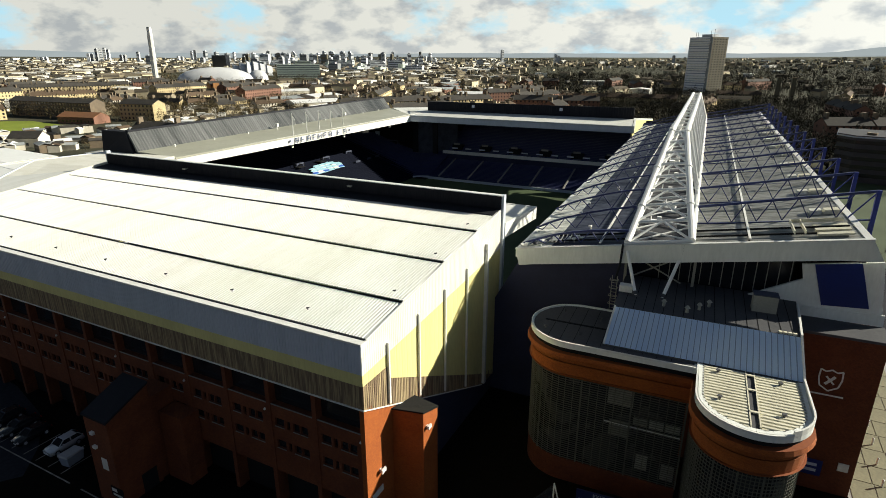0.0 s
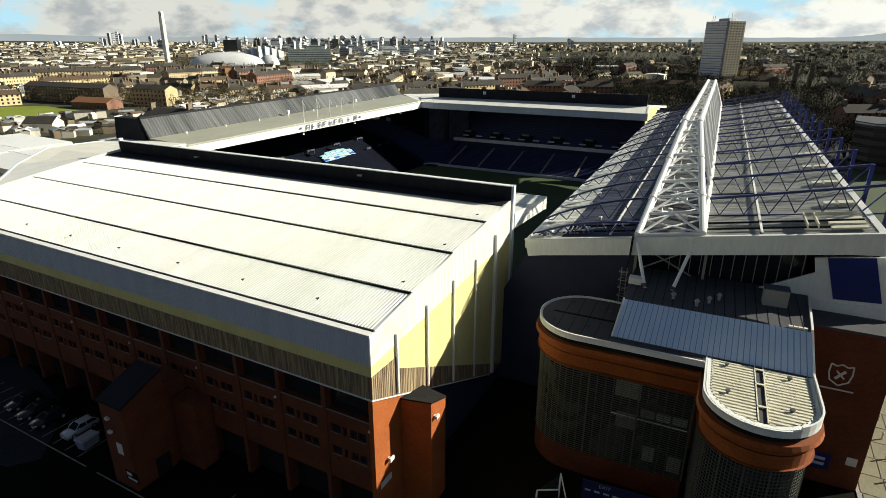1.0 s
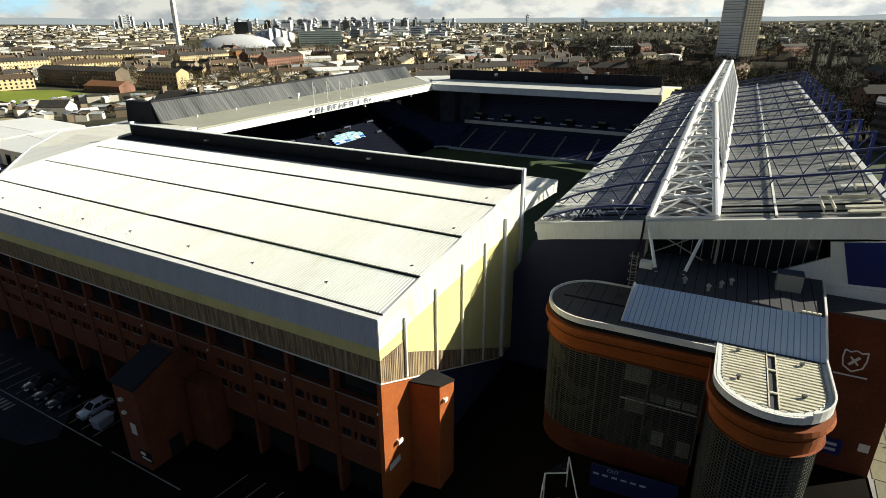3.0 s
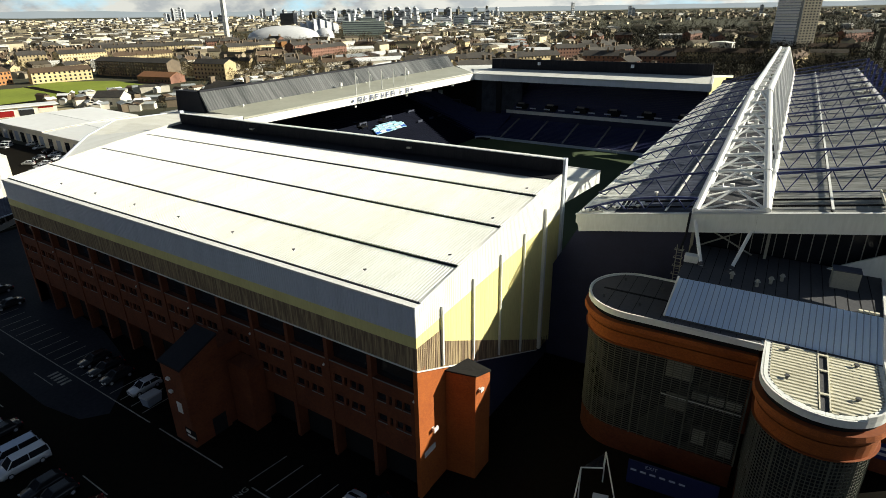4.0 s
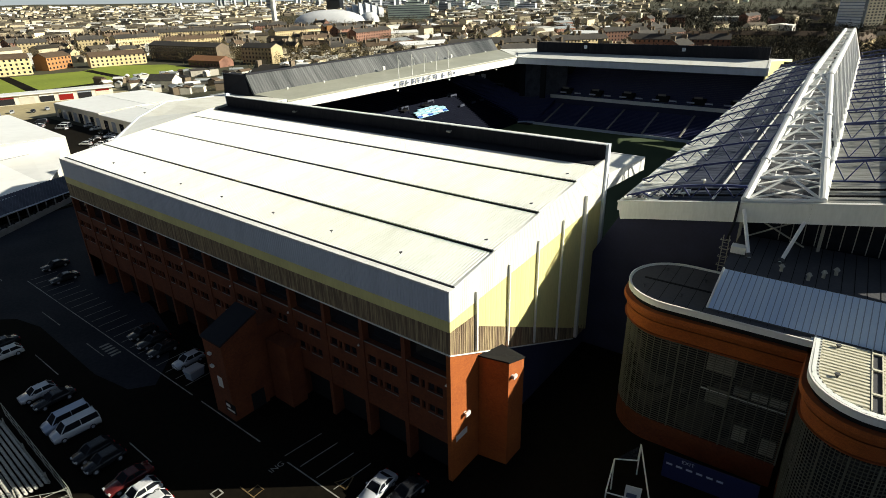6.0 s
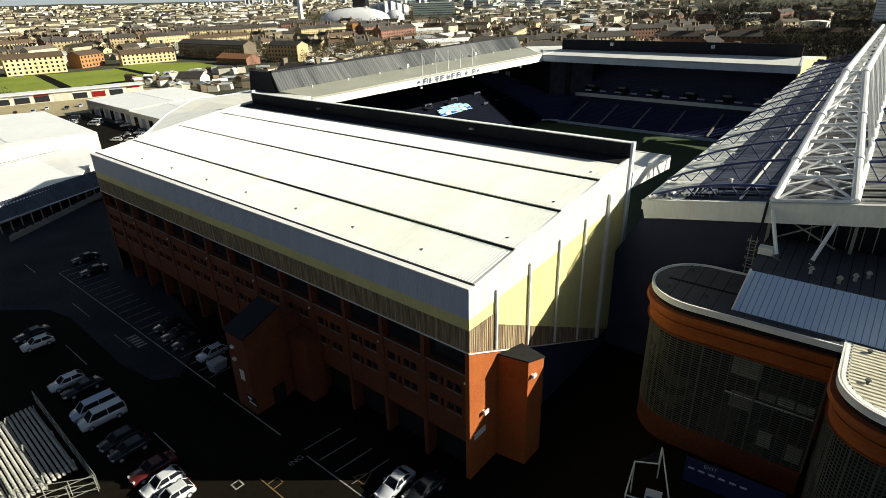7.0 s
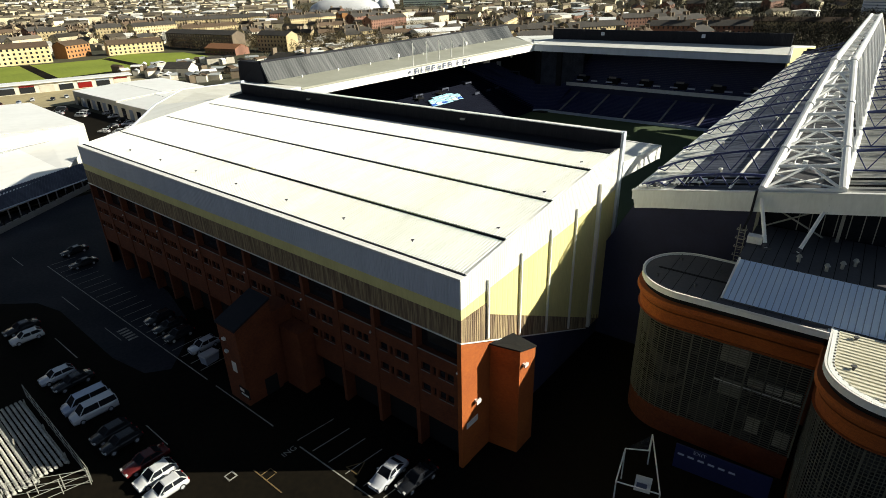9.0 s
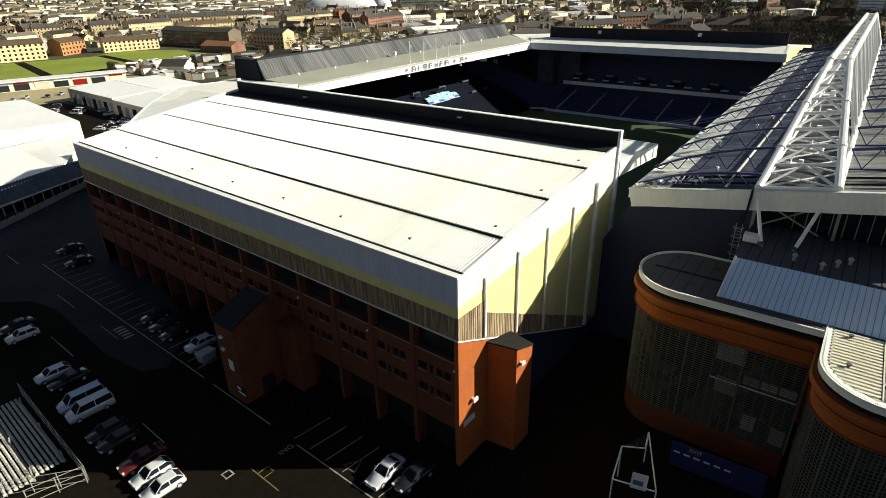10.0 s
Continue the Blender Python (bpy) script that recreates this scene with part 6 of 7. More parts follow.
# ---- things on the main block's roof ----
def roof_struts():
    for foot, top in (((18.8, 26.9, 20.1), (16.9, 30.7, 23.9)), ((21.6, 27.5, 20.1), (22.6, 30.9, 23.6))):
        t = thing("roof_strut", "white raking steel strut propping the roof edge", "strut", NEAR_BLOCK @ Matrix.Translation(foot), group="struts under the roof edge")
        d = Vector(top) - Vector(foot)
        part("pole", Geo().tube((0, 0, 0), d, 0.2, 8), M["steel_white"], t)
        part("foot_plate", Geo().box(-0.5, 0.5, -0.35, 0.35, -0.05, 0.06), M["roof_dark"], t, "dark steel foot plate")
        part("foot_collar", Geo().tube((0, 0, 0.05), d * 0.08, 0.3, 8), M["roof_dark"], t)
    t = thing("cross_brace", "thin grey steel cross brace under the roof", "brace", NEAR_BLOCK)
    part("rod", Geo().tube((17.3, 32.6, 20.2), (23.0, 32.8, 23.6), 0.09, 6), M["mesh_grey"], t)
    part("rod", Geo().tube((23.0, 32.8, 20.2), (17.4, 32.6, 22.9), 0.09, 6), M["mesh_grey"], t)
    for x in (16.6, 24.3):
        part("hanger", Geo().box(x - 0.15, x + 0.15, 32.7, 33.0, 18, 23.6), M["mesh_grey"], t)
    t = thing("under_truss", "dark blue steel truss under the roof edge", "truss", NEAR_BLOCK)
    part("chord", Geo().tube((4.6, 33.2, 19.0), (16.5, 33.4, 18.2), 0.16, 6), M["steel_blue"], t)
    for a, b in (((6, 33.2, 20), (8.2, 33.3, 18.8)), ((10, 33.3, 21), (12.4, 33.3, 18.5))):
        part("web", Geo().tube(a, b, 0.1, 6), M["steel_blue"], t)
    part("lamp_hanger", Geo().tube((4.2, 32.9, 19.3), (4.2, 32.9, 17.9), 0.05, 5).box(3.9, 4.5, 32.7, 33.1, 17.5, 17.9), M["mesh_grey"], t, "hanging lamp")
    for x, y in ((22.0, 25.4), (24.4, 24.7), (25.5, 26.1), (26.4, 27.4)):
        v = thing("roof_cowl", "small grey metal roof cowl on the flat roof", "roof vent", NEAR_BLOCK @ Matrix.Translation((x, y, 20.05)), group="cowls on the flat roof")
        part("pipe", Geo().tube((0, 0, 0), (0, 0, 0.55), 0.16, 8), M["mesh_grey"], v)
        part("cap", Geo().tube((0, 0, 0.55), (0, 0, 0.8), 0.3, 8, 0.12), M["mesh_grey"], v)
    u = thing("air_unit", "grey boxed air handling unit on the flat roof", "air unit", NEAR_BLOCK @ pose(31.6, 28.9, 20.05, 0, 0, 4))
    part("casing", Geo().box(-1.15, 1.15, -0.7, 0.7, 0.1, 1.9), M["mesh_grey"], u)
    part("lid", Geo().box(-1.2, 1.2, -0.75, 0.75, 1.9, 2.0), M["roof_dim"], u)
    part("base_rail", Geo().box(-1.2, 1.2, -0.72, 0.72, 0, 0.1), M["roof_dark"], u)
    c = thing("lamp_cabinet", "white roof cabinet with pipes beside the strut", "cabinet", NEAR_BLOCK @ pose(17.6, 27.6, 20.05, 0, 0, 3))
    part("cabinet_body", Geo().box(-0.7, 0.7, -0.5, 0.5, 0.15, 0.9), M["trim_white"], c)
    part("stand_frame", Geo().box(-0.6, 0.6, -0.4, 0.4, 0, 0.15), M["roof_dark"], c)
    s = thing("cage_ladder", "grey caged ladder at the roof edge", "ladder", NEAR_BLOCK @ pose(16.0, 29.2, 0))
    for x in (-0.3, 0.3):
        part("stile", Geo().tube((x, 0, 16), (x, 0, 21.2), 0.05, 5), M["mesh_grey"], s)
    for k in range(12):
        part("rung", Geo().tube((-0.3, 0, 16.3 + k * 0.4), (0.3, 0, 16.3 + k * 0.4), 0.03, 5), M["mesh_grey"], s)
    for k in range(5):
        part("hoop", Geo().beam((-0.45, -0.6, 16.8 + k), (0.45, -0.6, 16.8 + k), 0.06).beam((-0.45, 0, 16.8 + k), (-0.45, -0.6, 16.8 + k), 0.06).beam((0.45, 0, 16.8 + k), (0.45, -0.6, 16.8 + k), 0.06), M["mesh_grey"], s)


roof_struts()


def roof_hatches():
    for i in range(11):
        v = 12.3 + i * 12.0
        t = thing("roof_hatch", "pair of pale cream roof hatches along the back edge", "roof hatch", MAIN @ Matrix.Translation((33.9, v, mz(33.9) + 0.05)), group="hatches along the main roof")
        tilt = 0.165
        for u, w, key in ((0.2, 1.2, "roof_clear"), (1.7, 1.5, "roof_cream")):
            part("hatch_lid", Geo().hexa([(u, -0.8, u * tilt), (u + w, -0.8, (u + w) * tilt), (u + w, 0.8, (u + w) * tilt), (u, 0.8, u * tilt)],
                                         [(u, -0.7, u * tilt + 0.5), (u + w, -0.7, (u + w) * tilt + 0.5), (u + w, 0.7, (u + w) * tilt + 0.5), (u, 0.7, u * tilt + 0.5)]), M[key], t)
    t = thing("roof_gantry", "weathered roof gantry frame with cream panels", "gantry", MAIN @ Matrix.Translation((33.0, 3.6, mz(33.0))))
    for a, b in (((-1.6, -2.4), (-1.6, 2.8)), ((-1.6, 2.8), (3.6, 2.8)), ((-0.6, -2.4), (-0.6, 2.8))):
        part("rail", Geo().beam((a[0], a[1], 0.7 + a[0] * 0.165), (b[0], b[1], 0.7 + b[0] * 0.165), 0.12, 0.4), M["roof_cream"], t)
    for v in (-2.2, -0.4, 1.4):
        part("panel", Geo().hexa([(0.6, v, 0.3), (3.9, v, 0.85), (3.9, v + 0.9, 0.85), (0.6, v + 0.9, 0.3)], [(0.6, v, 0.5), (3.9, v, 1.05), (3.9, v + 0.9, 1.05), (0.6, v + 0.9, 0.5)]), M["roof_cream"], t)


roof_hatches()


def roof_vents():
    """Small bird-like vents dotted over the near roof."""
    for y, xs in ((3.0, (-8.2, -18.2, -28.3, -38.9, -48.8, -58.9, -68.8)), (8.7, (-1.9,)), (17.5, (-1.85,)), (26.5, (-2.0,))):
        for x in xs:
            t = thing("roof_vent", "small dark vent on the white roof sheet", "roof vent", Matrix.Translation((x, y, roof_z(y) - TILT * y * (-x / STAND_L) + 0.02)), group="vents on the white roof")
            part("stem", Geo().tube((0, 0, 0), (0, 0, 0.17), 0.05, 6), M["roof_dark"], t)
            part("cowl", Geo().tube((-0.15, -0.06, 0.17), (0.15, 0.07, 0.23), 0.075, 6), M["roof_dark"], t)
    for x, z in ((-59.5, 26.95), (-24.0, 27.4)):
        t = thing("screen_lamp", "small grey lamp on the black screen wall", "lamp", Matrix.Translation((x, 32.7, z)))
        part("arm", Geo().box(-0.05, 0.05, -0.5, 0.1, -0.05, 0.05), M["mesh_grey"], t)
        part("head", Geo().box(-0.35, 0.35, -0.75, -0.4, -0.12, 0.12), M["mesh_grey"], t)


roof_vents()


# ---- crest and signs on the brick end ----
def crest():
    t = thing("wall_crest", "pale outlined shield crest on the dark brick wall", "crest", BLOCK @ Matrix.Translation((36.4, -4.66, 13.3)))
    pts = [(-1.0, 1.2), (-0.5, 1.0), (0, 1.25), (0.5, 1.0), (1.0, 1.2), (1.05, 0.2), (0.85, -0.7), (0, -1.25), (-0.85, -0.7), (-1.05, 0.2)]
    g = Geo()
    for a, b in zip(pts, pts[1:] + pts[:1]):
        g.beam((a[0], 0, a[1]), (b[0], 0, b[1]), 0.14, 0.08, up=(0, 1, 0))
    part("outline", g, M["fascia"], t)
    part("emblem", Geo().beam((-0.4, 0, -0.5), (0.4, 0, 0.5), 0.28, 0.05, up=(0, 1, 0)).beam((-0.4, 0, 0.45), (0.4, 0, -0.4), 0.18, 0.05, up=(0, 1, 0)), M["fascia"], t)
    part("ribbon", Geo().beam((-1.5, 0, -1.75), (1.5, 0, -1.75), 0.16, 0.06, up=(0, 1, 0)), M["fascia"], t)
    s = thing("exit_sign", "dark blue hoarding with an exit sign before the tower", "sign", BLOCK @ pose(17.9, -18.9, 2.0, 90, 0, 3))
    part("board", Geo().box(-4.4, 4.3, -2.55, 0.5, -0.12, 0.04), M["seats"], s)
    cu = bpy.data.curves.new("word", "FONT")
    cu.body, cu.size, cu.align_x = "EXIT", 0.6, "CENTER"
    w = new("word", cu)
    w.parent = s
    w.location = (-2.1, -0.05, 0.06)
    cu.materials.append(M["clad_grey"])
    for k in range(6):
        part("bar", Geo().box(-4.1 + k * 0.95, -3.5 + k * 0.95, -0.75, -0.52, 0.04, 0.06), M["clad_grey"], s, "pale worn bar")
    d = thing("club_sign", "dark blue sign board with pale bars by the door", "sign", BLOCK @ pose(35.8, -4.7, 2.4, 90, 0, 0))
    part("board", Geo().box(-1.8, 1.8, -1.0, 1.0, -0.02, 0.05), M["panel_blue"], d)
    for z in (-0.5, 0.2):
        part("bar", Geo().box(-1.4, 1.3, z, z + 0.35, 0.05, 0.08), M["clad_grey"], d)
    n = thing("wall_notice", "small white notice on the brick corner", "sign", BLOCK @ pose(39.5, -4.64, 3.15, 90, 0, 0))
    part("plate", Geo().box(-0.5, 0.5, -0.5, 0.5, -0.02, 0.06), M["trim_white"], n)


crest()


# ---- fascia lettering as plain bars, flags ----
def fascia_name():
    t = thing("fascia_lettering", "row of grey-blue letter-sized bars on the white fascia", "lettering")
    y = 94.3
    for k, gap in enumerate((0, 0, 0, 0, 0, 0, 0, 1.9, 0.9)):
        y += gap
        x = -86.85 - (y - 52) * 0.0376
        g = Geo().box(x, x + 0.06, y, y + 0.36, 21.75, 23.3)
        if k % 3 != 1:
            g.box(x, x + 0.055, y + 0.36, y + 1.5, 23.0, 23.3)
        if k % 2 == 0:
            g.box(x, x + 0.06, y + 1.3, y + 1.66, 21.75, 23.0)
        g.box(x, x + 0.05, y + 0.36, y + 1.3, 22.35, 22.62)
        part("bar", g, M["letters"], t)
        y += 2.75
    for yy in (91.6, 122.2):
        x = -86.85 - (yy - 52) * 0.0376
        part("dot", Geo().box(x, x + 0.12, yy, yy + 0.6, 22.3, 22.9), M["letters"], t)


fascia_name()


def flagpoles():
    for i, (x, y) in enumerate(((-89.5, 94.8), (-90.3, 101.9), (-91.4, 109.2), (-91.9, 115.9), (-92.4, 123.1))):
        t = thing("flagpole", "white flagpole with a limp flag on the roof edge", "flagpole", Matrix.Translation((x, y, 23.9)), group="flagpoles on the roof edge")
        part("pole", Geo().tube((0, 0, 0), (0, 0, 6.4 - 0.2 * i), 0.17, 6, 0.12), M["trim_white"], t)
        part("flag", Geo().hexa([(0.1, 0, 3.2), (0.7, 0.5, 3.0), (0.7, 0.55, 3.0), (0.1, 0.06, 3.2)], [(0.1, 0, 5.6), (0.5, 0.4, 5.0), (0.5, 0.45, 5.0), (0.1, 0.06, 5.6)]), M["trim_white"], t)
    for k in range(9):
        y = 60 + k * 13.5
        x = -101.0 - (y - 52) * 0.096
        t = thing("roof_lamp", "small white lamp along the screen foot", "lamp", Matrix.Translation((x + 4.9, y, 24.35)), group="lamps along the screen wall")
        big = 1.0 if k in (3, 6) else 0.45
        part("post", Geo().box(-0.08, 0.08, -0.08, 0.08, 0, 0.9 * big), M["trim_white"], t)
        part("head", Geo().box(-0.35 * big, 0.35 * big, -0.4 * big, 0.4 * big, 0.9 * big, 1.9 * big), M["trim_white"], t)


flagpoles()


# pale slabs that paint a patch of sunlight onto the seats
def sunlit_patch():
    rng = random.Random(17)
    for k in range(6):
        for j in range(4):
            y0 = 115.6 + k * 3.0 + j * 0.6
            x0 = -97.4 - j * 1.15 - (y0 - 50) * 0.037
            z = 2.2 + (-x0 - 83 - (y0 - 50) * 0.041) * 0.38
            if j == 3 and k in (0, 5):
                continue
            t = thing("sunlit_patch", "pale blue slab painting a patch of sunlight on the seats", "sheet", Matrix.Translation((x0, y0, z)), group="sheets over the seats")
            key = ("panel_bright", "trim_white", "panel_bright", "sunlit_blue", "trim_white", "panel_bright")[k] if j == 0 else "sunlit_blue"
            d = rng.uniform(-0.15, 0.25)
            part("sheet", Geo().slab([(0, 0, 0.1 + d), (0, 2.8, 0.1), (-1.1, 2.8, 0.52 + d), (-1.1, 0, 0.52)][::-1], 0.08), M[key], t)
            part("hem", Geo().beam((0.02, 0, 0.02 + d), (0.02, 2.8, 0.02), 0.1, 0.22), M["clad_white"] if j else M["sunlit_blue"], t)
    for y in (115.0, 127.0):
        x = -103.0 - (y - 50) * 0.041
        t = thing("camera_platform", "dark steel platform frame among the seats", "platform", Matrix.Translation((x, y, 8.2)), group="platforms among the seats")
        part("deck", Geo().box(-1.2, 1.2, -1.6, 1.6, 1.6, 1.8), M["dark"], t)
        for a in (-1.0, 1.0):
            part("post", Geo().tube((a, -1.4, 0), (a, -1.4, 2.8), 0.09, 6), M["dark"], t)
            part("post", Geo().tube((a, 1.4, 0), (a, 1.4, 2.8), 0.09, 6), M["dark"], t)
        part("rail", Geo().tube((1.0, -1.4, 2.8), (1.0, 1.4, 2.8), 0.07, 6), M["dark"], t)


M["panel_bright"] = mat("patch_bright_blue", (0.02, 0.09, 0.42), (0.03, 0.12, 0.5), rough=0.6)
M["sunlit_blue"] = mat("sunlit_pale_blue", (0.22, 0.48, 0.62), (0.45, 0.60, 0.66), rough=0.6, s1=0.15, s2=1.5)
sunlit_patch()


# ---- vehicles ----
PAINT = dict(
    silver=mat("silver_paint", (0.62, 0.64, 0.68), (0.55, 0.57, 0.61), rough=0.2, metal=0.25),
    white=mat("white_paint", (0.60, 0.61, 0.62), (0.52, 0.53, 0.54), rough=0.2),
    black=mat("black_paint", (0.012, 0.013, 0.016), (0.018, 0.019, 0.022), rough=0.22),
    red=mat("dark_red_paint", (0.09, 0.012, 0.012), (0.07, 0.01, 0.01), rough=0.25),
    blue=mat("pale_blue_paint", (0.46, 0.52, 0.64), (0.40, 0.46, 0.58), rough=0.2, metal=0.3),
)
M["car_glass"] = mat("car_glass", (0.010, 0.012, 0.016), (0.014, 0.016, 0.02), rough=0.6, spec=0.03)
M["tyre"] = mat("tyre_rubber", (0.015, 0.015, 0.015), (0.025, 0.025, 0.025), rough=0.9)
M["lamp_red"] = mat("red_lens", (0.25, 0.01, 0.01), (0.2, 0.01, 0.01), rough=0.2)
M["lamp_clear"] = mat("clear_lens", (0.55, 0.56, 0.56), (0.5, 0.5, 0.5), rough=0.15)

# stations along the length: place, half width, sill, waist
CAR_FORMS = {
    "hatchback": (4.1, 0.86, ((-0.5, 0.74, 0.62), (-0.44, 0.84, 0.80), (-0.2, 0.87, 0.93), (0.3, 0.87, 0.95), (0.46, 0.84, 0.92), (0.5, 0.76, 0.72)), ((-0.24, 0.95), (-0.07, 1.46), (0.34, 1.45), (0.47, 0.98))),
    "saloon": (4.6, 0.89, ((-0.5, 0.76, 0.60), (-0.44, 0.86, 0.78), (-0.18, 0.89, 0.92), (0.28, 0.89, 0.95), (0.44, 0.87, 0.95), (0.5, 0.78, 0.74)), ((-0.20, 0.93), (-0.04, 1.42), (0.22, 1.42), (0.36, 0.97))),
    "van": (5.0, 0.95, ((-0.5, 0.82, 0.75), (-0.44, 0.93, 1.0), (-0.3, 0.96, 1.12), (0.3, 0.96, 1.15), (0.47, 0.95, 1.15), (0.5, 0.92, 1.0)), ((-0.34, 1.12), (-0.2, 1.92), (0.47, 1.95), (0.495, 1.15))),
}


def car(form, paint, x, y, turn, label):
    L, hw, stations, top = CAR_FORMS[form]
    t = thing("parked_van" if form == "van" else "parked_car", label, "van" if form == "van" else "car", pose(x, y, 0, 0, 0, turn), group="parked cars")
    g = Geo()
    rings = []
    for f, w, z in stations:
        v = f * L
        rings.append([(v, -w * 0.93, 0.22), (v, -w, 0.42), (v, -w * 0.985, z - 0.12), (v, -w * 0.9, z), (v, w * 0.9, z), (v, w * 0.985, z - 0.12), (v, w, 0.42), (v, w * 0.93, 0.22)])
    vs = [p for r in rings for p in r]
    fs = []
    for i in range(len(rings) - 1):
        for j in range(8):
            fs.append((i * 8 + j, i * 8 + (j + 1) % 8, i * 8 + 8 + (j + 1) % 8, i * 8 + 8 + j))
    fs += [tuple(range(8)), tuple(range(len(vs) - 8, len(vs)))[::-1]]
    part("body", Geo().add(vs, fs), PAINT[paint], t, smooth=True)
    # glasshouse
    (f0, z0), (f1, z1), (f2, z2), (f3, z3) = top
    a, b = hw * 0.9, hw * 0.72
    part("glasshouse", Geo().hexa([(f0 * L, -a, z0 - 0.03), (f3 * L, -a, z3 - 0.03), (f3 * L, a, z3 - 0.03), (f0 * L, a, z0 - 0.03)], [(f1 * L, -b, z1 - 0.05), (f2 * L, -b, z2 - 0.05), (f2 * L, b, z2 - 0.05), (f1 * L, b, z1 - 0.05)]), M["car_glass"], t, "dark car glass")
    part("car_roof", Geo().hexa([(f1 * L, -b - 0.03, z1 - 0.06), (f2 * L, -b - 0.03, z2 - 0.06), (f2 * L, b + 0.03, z2 - 0.06), (f1 * L, b + 0.03, z1 - 0.06)], [(f1 * L + 0.12, -b + 0.1, z1 + 0.01), (f2 * L - 0.12, -b + 0.1, z2 + 0.01), (f2 * L - 0.12, b - 0.1, z2 + 0.01), (f1 * L + 0.12, b - 0.1, z1 + 0.01)]), PAINT[paint], t)
    for s in (-1, 1):
        for (fa, za), (fb, zb) in (((f0, z0), (f1, z1)), ((f3, z3), (f2, z2))):
            part("pillar", Geo().beam((fa * L, s * a, za - 0.02), (fb * L, s * b, zb - 0.03), 0.08), PAINT[paint], t)
        m = lerp(f1, f2, 0.45)
        part("pillar", Geo().beam((m * L, s * (a + 0.005), z0), (m * L, s * (b + 0.01), z1 - 0.04), 0.09), PAINT[paint], t)
        part("mirror", Geo().box(f0 * L + 0.35, f0 * L + 0.55, *sorted((s * hw, s * (hw + 0.2))), z0 - 0.02, z0 + 0.14), PAINT[paint], t)
        part("headlight", Geo().box(-L / 2 - 0.02, -L / 2 + 0.3, *sorted((s * hw * 0.55, s * hw * 0.86)), 0.56, 0.72), M["lamp_clear"], t)
        part("tail_light", Geo().box(L / 2 - 0.12, L / 2 + 0.02, *sorted((s * hw * 0.62, s * hw * 0.88)), 0.62, 0.86), M["lamp_red"], t)
        for f in (-0.31, 0.30):
            y0, y1 = sorted((s * (hw - 0.17), s * (hw + 0.02)))
            w = part("wheel", Geo().tube((f * L, y0, 0.32), (f * L, y1, 0.32), 0.32, 14), M["tyre"], t)
            part("rim", Geo().tube((f * L, s * (hw + 0.015), 0.32), (f * L, s * (hw + 0.035), 0.32), 0.2, 10), PAINT["silver"], w, "silver wheel rim")
    part("number_plate", Geo().box(-L / 2 - 0.03, -L / 2, -0.26, 0.26, 0.36, 0.47), M["trim_white"], t)


def park_cars():
    rows = (
        ("hatchback", "white", -21.6, -20.5, "white hatchback car parked in a bay"), ("hatchback", "white", -24.2, -20.3, "white hatchback car parked in a bay"),
        ("saloon", "red", -27.0, -20.0, "dark red saloon car parked in shade"), ("hatchback", "black", -31.9, -20.3, "black hatchback car parked in shade"),
        ("hatchback", "black", -34.4, -20.4, "black hatchback car parked in shade"), ("van", "silver", -39.9, -20.0, "silver passenger van parked beside another van"),
        ("van", "blue", -42.4, -20.0, "pale blue van parked beside another van"), ("saloon", "black", -48.0, -19.3, "black saloon car parked in shade"),
        ("hatchback", "silver", -51.0, -20.1, "silver hatchback car parked in a bay"), ("hatchback", "white", -64.8, -19.3, "white hatchback car parked in a bay"),
        ("saloon", "black", -68.3, -18.9, "black saloon car parked in shade"), ("saloon", "black", -84.6, -4.0, "dark saloon car parked near the stand"),
        ("saloon", "black", -92.0, -2.8, "dark saloon car parked near the stand"), ("hatchback", "silver", -41.9, -4.7, "silver hatchback car beside the brick stair"),
        ("hatchback", "black", -47.4, -5.4, "black hatchback car against the stand"), ("saloon", "black", -50.7, -5.1, "black saloon car against the stand"),
        ("hatchback", "black", -54.2, -4.9, "black hatchback car against the stand"), ("saloon", "silver", -5.3, -5.5, "silver saloon car near the stand corner"),
        ("saloon", "black", -2.6, -4.2, "black saloon car near the stand corner"))
    rng = random.Random(3)
    for form, paint, x, y, label in rows:
        car(form, paint, x, y, 90 + rng.uniform(-3, 3) - (8 if x > -4 else 0), label)
    # cars in the yard between the sheds
    for x, y, turn, paint in ((-186, 42, 20, "white"), (-180, 40, 25, "silver"), (-174, 39, 20, "white"), (-182, 36, 15, "white"), (-232, 55, 100, "white"), (-222, 53, 100, "silver"),
                              (-212, 52, 95, "black"), (-203, 50, 95, "silver"), (-196, 48, 95, "silver"), (-246, 60, 80, "blue"), (-254, 62, 60, "white"), (-262, 66, 40, "red")):
        car("hatchback", paint, x, y + 7, turn, paint + " car parked in the shed yard")
    for form, paint, x, y, turn in (("van", "white", -240, 56, 20), ("van", "white", -236, 53, 25), ("hatchback", "white", -192, 49, 30), ("saloon", "silver", -188, 46, 28), ("hatchback", "white", -197, 46, 35),
                                    ("saloon", "white", -184, 43, 30), ("hatchback", "black", -203, 52, 95), ("saloon", "silver", -250, 50, 20), ("van", "black", -257, 53, 60)):
        car(form, paint, x, y, turn, paint + " vehicle parked in the shed yard")
    rng = random.Random(23)
    for k in range(18):
        y = -4 + k * 6.6
        paint = rng.choice(("white", "silver", "white", "black", "blue", "red"))
        car(rng.choice(("van", "hatchback", "saloon")), paint, -309 + 0.25 * y + rng.uniform(-5, 5), y, 160 + rng.uniform(-12, 12), paint + " vehicle parked before the shop parade")


park_cars()


